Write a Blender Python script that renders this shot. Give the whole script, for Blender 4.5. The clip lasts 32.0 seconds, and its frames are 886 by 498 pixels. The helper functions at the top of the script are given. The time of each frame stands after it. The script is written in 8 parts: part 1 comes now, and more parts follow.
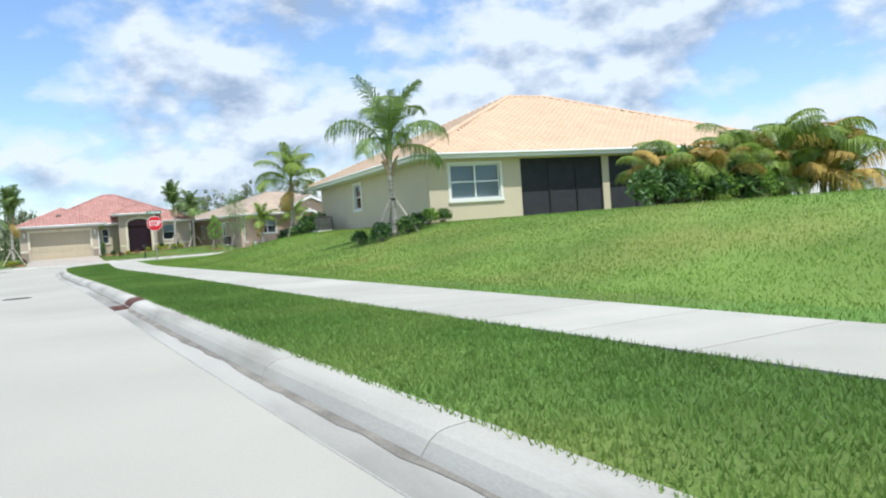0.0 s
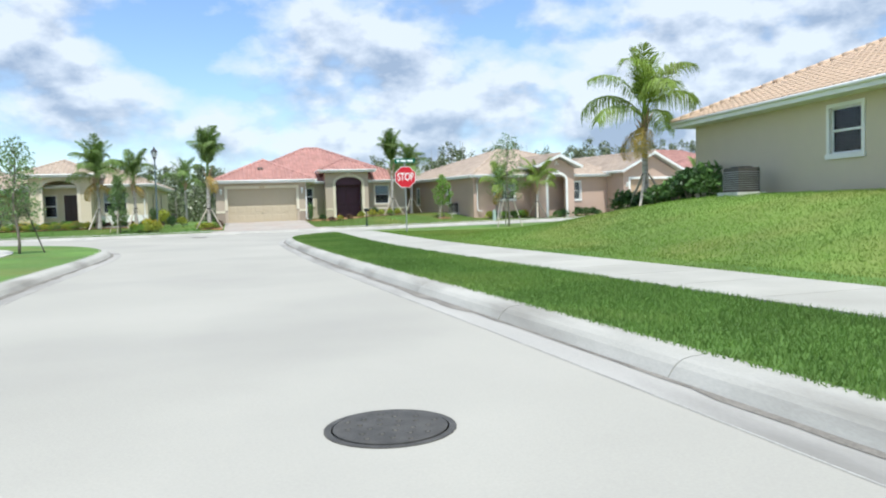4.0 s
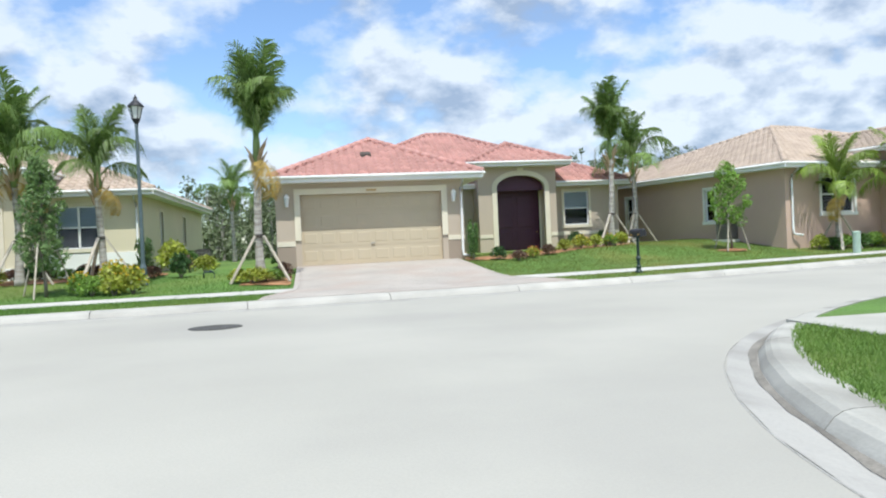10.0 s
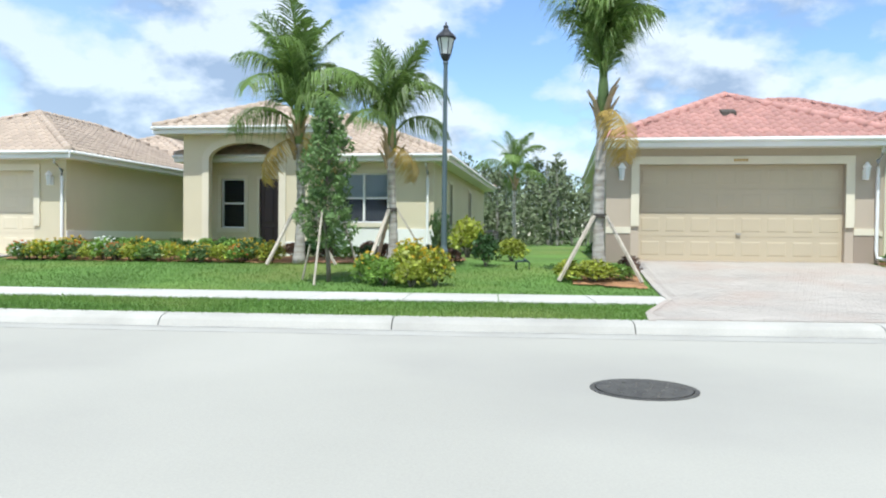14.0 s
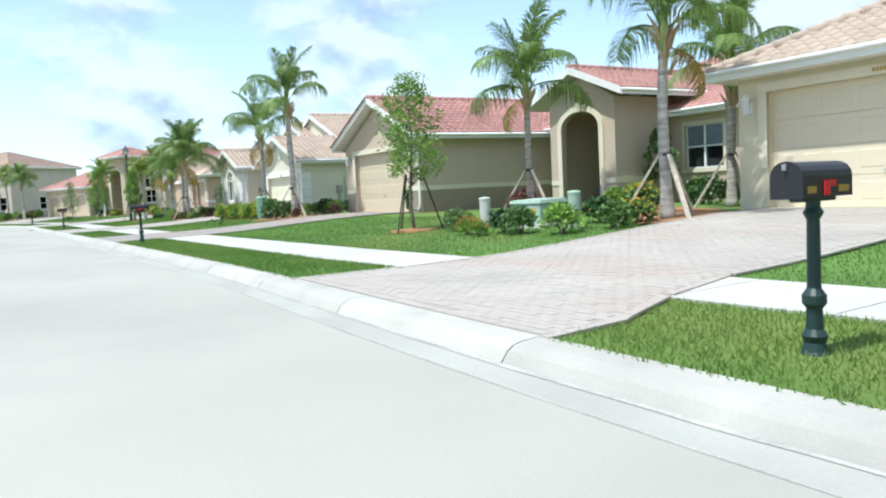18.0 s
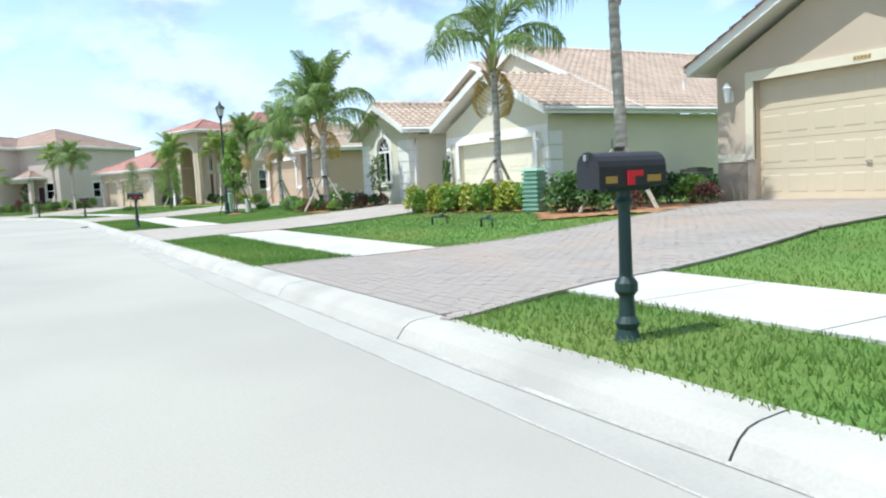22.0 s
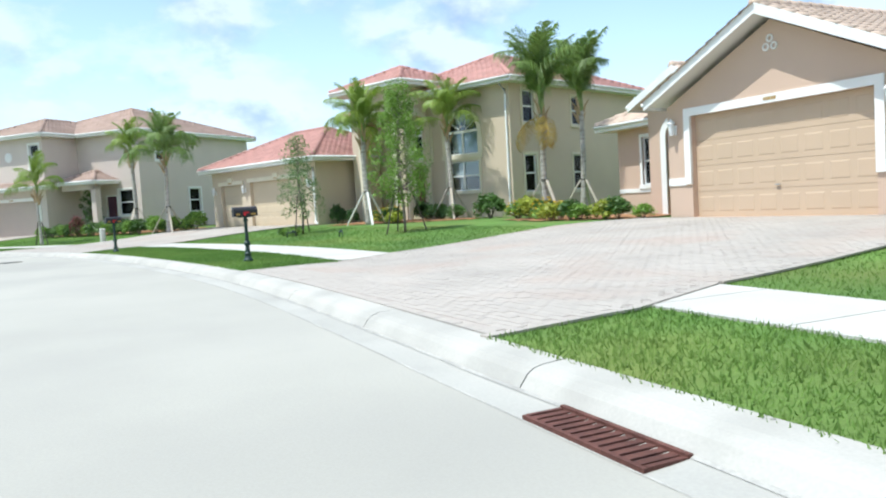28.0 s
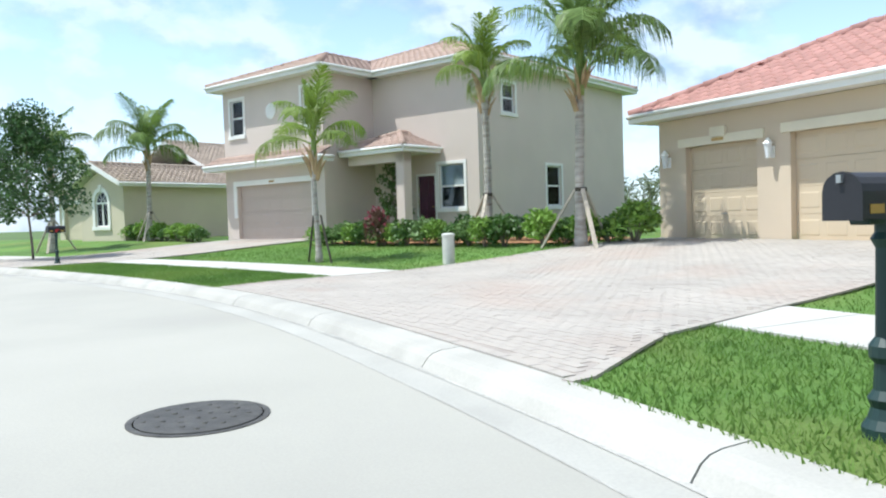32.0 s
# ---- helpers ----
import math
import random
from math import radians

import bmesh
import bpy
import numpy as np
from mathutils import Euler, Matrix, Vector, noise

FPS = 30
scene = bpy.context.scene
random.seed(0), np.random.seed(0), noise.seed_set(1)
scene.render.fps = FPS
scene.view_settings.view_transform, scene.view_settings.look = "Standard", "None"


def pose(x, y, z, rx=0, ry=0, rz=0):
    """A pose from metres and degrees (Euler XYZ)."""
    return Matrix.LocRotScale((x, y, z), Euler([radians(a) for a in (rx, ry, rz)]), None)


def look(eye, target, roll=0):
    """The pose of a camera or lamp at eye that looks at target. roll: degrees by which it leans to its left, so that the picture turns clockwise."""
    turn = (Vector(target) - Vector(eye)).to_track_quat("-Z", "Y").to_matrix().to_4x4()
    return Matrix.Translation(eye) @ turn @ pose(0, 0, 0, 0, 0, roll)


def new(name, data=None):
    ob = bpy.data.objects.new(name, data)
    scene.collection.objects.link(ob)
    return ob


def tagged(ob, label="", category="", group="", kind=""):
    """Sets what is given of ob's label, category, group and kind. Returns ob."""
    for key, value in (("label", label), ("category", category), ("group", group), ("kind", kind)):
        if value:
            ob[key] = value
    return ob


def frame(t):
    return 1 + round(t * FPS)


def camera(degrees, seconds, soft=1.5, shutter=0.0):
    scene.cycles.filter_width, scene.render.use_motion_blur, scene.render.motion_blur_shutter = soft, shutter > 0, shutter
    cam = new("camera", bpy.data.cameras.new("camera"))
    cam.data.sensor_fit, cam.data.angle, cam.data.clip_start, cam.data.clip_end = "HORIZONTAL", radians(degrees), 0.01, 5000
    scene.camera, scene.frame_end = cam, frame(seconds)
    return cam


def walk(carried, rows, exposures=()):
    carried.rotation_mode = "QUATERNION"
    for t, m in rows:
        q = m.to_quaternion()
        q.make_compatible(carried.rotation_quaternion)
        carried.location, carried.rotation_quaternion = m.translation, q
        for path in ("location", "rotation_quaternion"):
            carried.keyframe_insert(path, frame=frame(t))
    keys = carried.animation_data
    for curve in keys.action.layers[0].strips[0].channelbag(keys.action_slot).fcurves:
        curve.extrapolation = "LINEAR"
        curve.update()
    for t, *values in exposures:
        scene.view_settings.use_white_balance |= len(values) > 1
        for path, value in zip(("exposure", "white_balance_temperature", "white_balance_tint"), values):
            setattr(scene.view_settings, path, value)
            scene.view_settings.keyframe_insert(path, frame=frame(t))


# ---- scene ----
EXPOSURE = 0.6
cam = camera(60.50, 32.0, soft=2.1)
PATH = [
    (0, (3.481, 7.482, 1.214), (4.352, 9.281, 1.152), -3.95),
    (0.5, (3.221, 9.934, 1.212), (4.034, 11.761, 1.149), -2.61),
    (1, (2.99, 12.389, 1.208), (3.766, 14.232, 1.224), -1.28),
    (1.5, (2.749, 14.853, 1.188), (3.474, 16.717, 1.17), -0.82),
    (2, (2.466, 17.314, 1.19), (3.136, 19.197, 1.139), -0.99),
    (2.5, (2.187, 19.8, 1.192), (2.796, 21.704, 1.144), -1.43),
    (3, (1.855, 22.341, 1.198), (2.413, 24.26, 1.12), -1.15),
    (3.5, (1.499, 24.913, 1.196), (2.008, 26.844, 1.097), -1.75),
    (5.5, (0.896, 36.532, 1.193), (1.371, 38.472, 1.078), -1.39),
    (6, (1.026, 39.377, 1.204), (1.471, 41.326, 1.151), -1.90),
    (6.5, (1.112, 42.12, 1.208), (1.58, 44.064, 1.172), -2.18),
    (7, (1.095, 44.771, 1.208), (1.581, 46.71, 1.145), -2.56),
    (7.5, (1.017, 47.303, 1.187), (1.503, 49.242, 1.118), -1.70),
    (8, (0.876, 49.755, 1.15), (1.299, 51.709, 1.1), -2.67),
    (8.5, (0.728, 52.187, 1.164), (1.117, 54.148, 1.122), -3.78),
    (9, (0.578, 54.487, 1.188), (0.958, 56.449, 1.122), -3.09),
    (9.5, (0.444, 56.58, 1.202), (0.812, 58.545, 1.157), -3.03),
    (10, (0.314, 58.389, 1.206), (0.655, 60.359, 1.188), -2.54),
    (10.5, (0.21, 59.889, 1.219), (0.555, 61.859, 1.204), -2.85),
    (11, (0.084, 61.047, 1.212), (0.428, 63.017, 1.169), -3.16),
    (11.5, (-0.07, 61.876, 1.214), (0.269, 63.845, 1.148), -3.50),
    (12, (-0.278, 62.476, 1.217), (-0.088, 64.466, 1.158), -2.30),
    (12.5, (-0.488, 63.054, 1.23), (-0.324, 65.047, 1.208), -0.81),
    (13, (-0.822, 63.597, 1.213), (-0.747, 65.595, 1.224), -1.18),
    (13.5, (-1.34, 64.18, 1.203), (-1.442, 66.177, 1.167), 0.45),
    (14, (-1.962, 64.954, 1.206), (-2.266, 66.931, 1.168), 0.57),
    (14.5, (-2.66, 65.939, 1.208), (-3.151, 67.877, 1.155), 0.15),
    (15, (-3.306, 66.935, 1.202), (-4.043, 68.793, 1.131), 1.13),
    (15.5, (-3.907, 67.921, 1.192), (-4.904, 69.649, 1.051), 0.28),
    (17.5, (-9.989, 70.52, 1.219), (-11.602, 71.694, 1.08), -2.62),
    (18, (-11.895, 70.722, 1.2), (-13.598, 71.76, 1.049), -2.91),
    (18.5, (-13.947, 70.923, 1.211), (-15.688, 71.898, 1.074), -3.48),
    (19, (-16.157, 71.081, 1.207), (-17.937, 71.979, 1.046), -4.14),
    (19.5, (-18.561, 71.173, 1.201), (-20.329, 72.09, 1.017), -3.53),
    (20, (-21.156, 71.248, 1.231), (-22.92, 72.181, 1.093), -4.08),
    (20.5, (-23.781, 71.425, 1.24), (-25.54, 72.368, 1.115), -4.22),
    (21, (-26.566, 71.553, 1.241), (-28.323, 72.499, 1.112), -4.00),
    (21.5, (-29.344, 71.658, 1.166), (-31.103, 72.599, 1.016), -3.67),
    (22, (-32.108, 71.722, 1.131), (-33.863, 72.666, 0.96), -2.85),
    (22.5, (-34.804, 71.831, 1.166), (-36.569, 72.757, 1.004), -3.22),
    (23, (-37.538, 71.916, 1.164), (-39.318, 72.817, 1.02), -2.76),
    (23.5, (-40.283, 71.979, 1.175), (-42.07, 72.867, 1.038), -3.66),
    (24, (-43.109, 72.031, 1.191), (-44.902, 72.909, 1.07), -4.05),
    (24.5, (-46.002, 72.077, 1.183), (-47.788, 72.971, 1.066), -3.88),
    (25, (-48.916, 72.094, 1.206), (-50.704, 72.982, 1.087), -3.67),
    (25.5, (-51.741, 72.035, 1.228), (-53.544, 72.893, 1.106), -4.28),
    (27.5, (-63.137, 71.654, 1.225), (-64.95, 72.489, 1.099), -3.56),
    (28, (-66.168, 71.589, 1.186), (-67.982, 72.42, 1.063), -3.33),
    (28.5, (-69.211, 71.527, 1.152), (-71.037, 72.333, 1.026), -4.21),
    (29, (-72.327, 71.437, 1.162), (-74.154, 72.237, 1.017), -2.71),
    (29.5, (-75.483, 71.361, 1.223), (-77.336, 72.11, 1.14), -2.95),
    (30, (-78.617, 71.273, 1.25), (-80.494, 71.961, 1.189), -3.19),
    (30.5, (-81.785, 71.083, 1.219), (-83.691, 71.683, 1.128), -2.10),
    (31, (-84.903, 70.78, 1.192), (-86.838, 71.275, 1.095), -2.61),
    (31.5, (-87.949, 70.363, 1.192), (-89.908, 70.755, 1.105), -2.45),
    (32, (-90.88, 69.862, 1.192), (-92.862, 70.113, 1.111), -1.80),
]
walk(cam, [(t, look(eye, target, roll)) for t, eye, target, roll in PATH], [(0.0, EXPOSURE, 6120, 7.5), (9.0, EXPOSURE, 6120, 7.5), (17.0, EXPOSURE + 0.16, 5970, 5.0), (26.5, EXPOSURE + 0.16, 5970, 5.0), (29.5, EXPOSURE + 0.2, 6000, 5.5), (32.0, EXPOSURE + 0.2, 6000, 6.0)])

# ---- world and sun ----
SUN_EL, SUN_AZ = 66.0, 180.0   # degrees; azimuth clockwise from +y, so 180 is the -y side
world = bpy.data.worlds.new("sky")
scene.world = world
world.use_nodes = True
wn, wl = world.node_tree.nodes, world.node_tree.links
wn.clear()
w_out = wn.new("ShaderNodeOutputWorld")
w_bg = wn.new("ShaderNodeBackground")
w_sky = wn.new("ShaderNodeTexSky")
w_sky.sky_type, w_sky.sun_disc = "NISHITA", False
w_sky.sun_elevation, w_sky.sun_rotation = radians(SUN_EL), radians(SUN_AZ)
w_sky.air_density, w_sky.dust_density, w_sky.ozone_density = 1.15, 0.15, 3.0
w_co = wn.new("ShaderNodeTexCoord")
w_sep = wn.new("ShaderNodeSeparateXYZ")
wl.new(w_co.outputs["Generated"], w_sep.inputs[0])


def wmath(op, a, b=None, clamp=False):
    n = wn.new("ShaderNodeMath")
    n.operation, n.use_clamp = op, clamp
    for k, v in enumerate((a, b)):
        if v is None:
            continue
        if isinstance(v, (int, float)):
            n.inputs[k].default_value = v
        else:
            wl.new(v, n.inputs[k])
    return n.outputs[0]


# cumulus: puffs of noise over the dome, lit from above, with a thin high veil
w_len = wn.new("ShaderNodeVectorMath")
w_len.operation = "NORMALIZE"
wl.new(w_co.outputs["Generated"], w_len.inputs[0])


def cloud_noise(scale, detail, rough, offset, stretch=(1.0, 1.0, 1.7)):
    m = wn.new("ShaderNodeMapping")
    m.inputs["Location"].default_value, m.inputs["Scale"].default_value = offset, stretch
    wl.new(w_len.outputs[0], m.inputs[0])
    n = wn.new("ShaderNodeTexNoise")
    n.inputs["Scale"].default_value, n.inputs["Detail"].default_value, n.inputs["Roughness"].default_value = scale, detail, rough
    wl.new(m.outputs[0], n.inputs["Vector"])
    return n.outputs[0]


# the sky clears and pales towards the west, and heaps up with cumulus in the north
w_west = wmath("MULTIPLY", wmath("SUBTRACT", wmath("MULTIPLY", w_sep.outputs[0], -1.0), 0.3), 2.2, True)
w_low = wmath("SUBTRACT", 1.0, wmath("MULTIPLY", w_sep.outputs[2], 2.4), True)
w_here = cloud_noise(5.2, 9.0, 0.54, (2.2, 0.6, 0.3))
w_above = cloud_noise(5.2, 9.0, 0.54, (2.2, 0.6, 0.345))
w_broad = cloud_noise(1.9, 3.0, 0.5, (7.3, 1.6, 0.9))
w_sum = wmath("ADD", w_here, wmath("MULTIPLY", wmath("SUBTRACT", w_broad, 0.5), 0.5))
w_thr = wmath("ADD", 0.385, wmath("MULTIPLY", w_west, 0.085))
w_cov = wmath("MULTIPLY", wmath("SUBTRACT", w_sum, w_thr), 8.0, True)
w_thick = wmath("MULTIPLY", wmath("SUBTRACT", w_sum, wmath("ADD", w_thr, 0.09)), 3.2, True)
w_lit = wmath("SUBTRACT", wmath("ADD", wmath("MULTIPLY", wmath("SUBTRACT", w_here, w_above), 9.0), 0.78), wmath("MULTIPLY", w_thick, 0.6), True)
w_ramp = wn.new("ShaderNodeMix")
w_ramp.data_type = "RGBA"
w_ramp.inputs["A"].default_value = (2.05, 2.5, 3.25, 1)
w_ramp.inputs["B"].default_value = (4.5, 4.75, 5.1, 1)
wl.new(w_lit, w_ramp.inputs["Factor"])
w_tint = wn.new("ShaderNodeMix")
w_tint.data_type, w_tint.blend_type = "RGBA", "MULTIPLY"
w_tint.inputs["Factor"].default_value = 1.0
w_tint.inputs["B"].default_value = (0.76, 0.80, 0.9, 1)
wl.new(w_sky.outputs[0], w_tint.inputs["A"])
w_haze = wn.new("ShaderNodeMix")
w_haze.data_type = "RGBA"
w_haze.inputs["B"].default_value = (5.6, 6.6, 7.2, 1)
wl.new(wmath("ADD", wmath("MULTIPLY", wmath("MULTIPLY", w_west, w_low), 0.55), 0.04), w_haze.inputs["Factor"])
wl.new(w_tint.outputs["Result"], w_haze.inputs["A"])
w_mix = wn.new("ShaderNodeMix")
w_mix.data_type = "RGBA"
wl.new(wmath("MULTIPLY", w_cov, wmath("SUBTRACT", 0.92, wmath("MULTIPLY", w_west, 0.25))), w_mix.inputs["Factor"])
wl.new(w_haze.outputs["Result"], w_mix.inputs["A"])
wl.new(w_ramp.outputs["Result"], w_mix.inputs["B"])
wl.new(w_mix.outputs["Result"], w_bg.inputs[0])
w_bg.inputs[1].default_value = 0.132
wl.new(w_bg.outputs[0], w_out.inputs[0])

sun = new("sun", bpy.data.lights.new("sun", "SUN"))
sun.data.energy, sun.data.angle, sun.data.color = 3.35, radians(0.53), (1.0, 0.955, 0.88)
s_el, s_az = radians(SUN_EL), radians(SUN_AZ)
sun.matrix_world = look((math.sin(s_az) * math.cos(s_el) * 60, math.cos(s_az) * math.cos(s_el) * 60, math.sin(s_el) * 60), (0, 0, 0))


# ---- materials ----
def mat(name, color, rough=0.85, var=0.12, scale=1.2, fine=45.0, bump=0.15, depth=0.01, metal=0.0, rand=0.0, island=0.0,
        dirt=None, dirt_amount=0.0, dirt_scale=0.5, spec=0.4, stretch=(1, 1, 1), glow=0.0, thin=0.0):
    m = bpy.data.materials.new(name)
    m.use_nodes = True
    n, l = m.node_tree.nodes, m.node_tree.links
    p = n["Principled BSDF"]
    p.inputs["Roughness"].default_value, p.inputs["Metallic"].default_value = rough, metal
    p.inputs["Specular IOR Level"].default_value = spec
    co = n.new("ShaderNodeTexCoord")
    mp = n.new("ShaderNodeMapping")
    mp.inputs["Scale"].default_value = stretch
    l.new(co.outputs["Object"], mp.inputs[0])

    def noise_tex(sc, det=5.0):
        t = n.new("ShaderNodeTexNoise")
        t.inputs["Scale"].default_value, t.inputs["Detail"].default_value = sc, det
        l.new(mp.outputs[0], t.inputs["Vector"])
        return t.outputs[0]

    def ramp(src, lo, hi, a, b):
        r = n.new("ShaderNodeMapRange")
        for k, v in zip(("From Min", "From Max", "To Min", "To Max"), (lo, hi, a, b)):
            r.inputs[k].default_value = v
        l.new(src, r.inputs[0])
        return r.outputs[0]

    def mul(a, b):
        k = n.new("ShaderNodeMath")
        k.operation = "MULTIPLY"
        l.new(a, k.inputs[0])
        if isinstance(b, float):
            k.inputs[1].default_value = b
        else:
            l.new(b, k.inputs[1])
        return k.outputs[0]

    value = mul(ramp(noise_tex(scale), 0.3, 0.7, 1 - var, 1 + var), ramp(noise_tex(fine), 0.3, 0.7, 1 - var * 0.6, 1 + var * 0.6))
    if rand:
        o = n.new("ShaderNodeObjectInfo")
        value = mul(value, ramp(o.outputs["Random"], 0, 1, 1 - rand, 1 + rand))
    if island:
        g = n.new("ShaderNodeNewGeometry")
        value = mul(value, ramp(g.outputs["Random Per Island"], 0, 1, 1 - island, 1 + island))
    hsv = n.new("ShaderNodeHueSaturation")
    hsv.inputs["Color"].default_value = (*color, 1)
    l.new(value, hsv.inputs["Value"])
    col = hsv.outputs[0]
    if dirt:
        mx = n.new("ShaderNodeMix")
        mx.data_type = "RGBA"
        mx.inputs["B"].default_value = (*dirt, 1)
        l.new(col, mx.inputs["A"])
        l.new(mul(ramp(noise_tex(dirt_scale, 7.0), 0.48, 0.68, 0, 1), float(dirt_amount)), mx.inputs["Factor"])
        col = mx.outputs["Result"]
    l.new(col, p.inputs["Base Color"])
    if bump:
        b = n.new("ShaderNodeBump")
        b.inputs["Strength"].default_value, b.inputs["Distance"].default_value = bump, depth
        l.new(noise_tex(fine * 1.6, 4.0), b.inputs["Height"])
        l.new(b.outputs[0], p.inputs["Normal"])
    if glow:
        p.inputs["Emission Color"].default_value, p.inputs["Emission Strength"].default_value = (*color, 1), glow
    if thin:
        tr = n.new("ShaderNodeBsdfTranslucent")
        l.new(col, tr.inputs[0])
        ms = n.new("ShaderNodeMixShader")
        ms.inputs[0].default_value = thin
        l.new(p.outputs[0], ms.inputs[1])
        l.new(tr.outputs[0], ms.inputs[2])
        l.new(ms.outputs[0], n["Material Output"].inputs[0])
    return m


def glass_mat(name, tint, clear):
    m = bpy.data.materials.new(name)
    m.use_nodes = True
    n, l = m.node_tree.nodes, m.node_tree.links
    n.remove(n["Principled BSDF"])
    g = n.new("ShaderNodeBsdfGlossy")
    g.inputs["Roughness"].default_value = 0.04
    t = n.new("ShaderNodeBsdfTransparent")
    t.inputs[0].default_value = (*tint, 1)
    f = n.new("ShaderNodeFresnel")
    f.inputs[0].default_value = clear
    s = n.new("ShaderNodeMixShader")
    l.new(f.outputs[0], s.inputs[0])
    l.new(t.outputs[0], s.inputs[1])
    l.new(g.outputs[0], s.inputs[2])
    l.new(s.outputs[0], n["Material Output"].inputs[0])
    return m


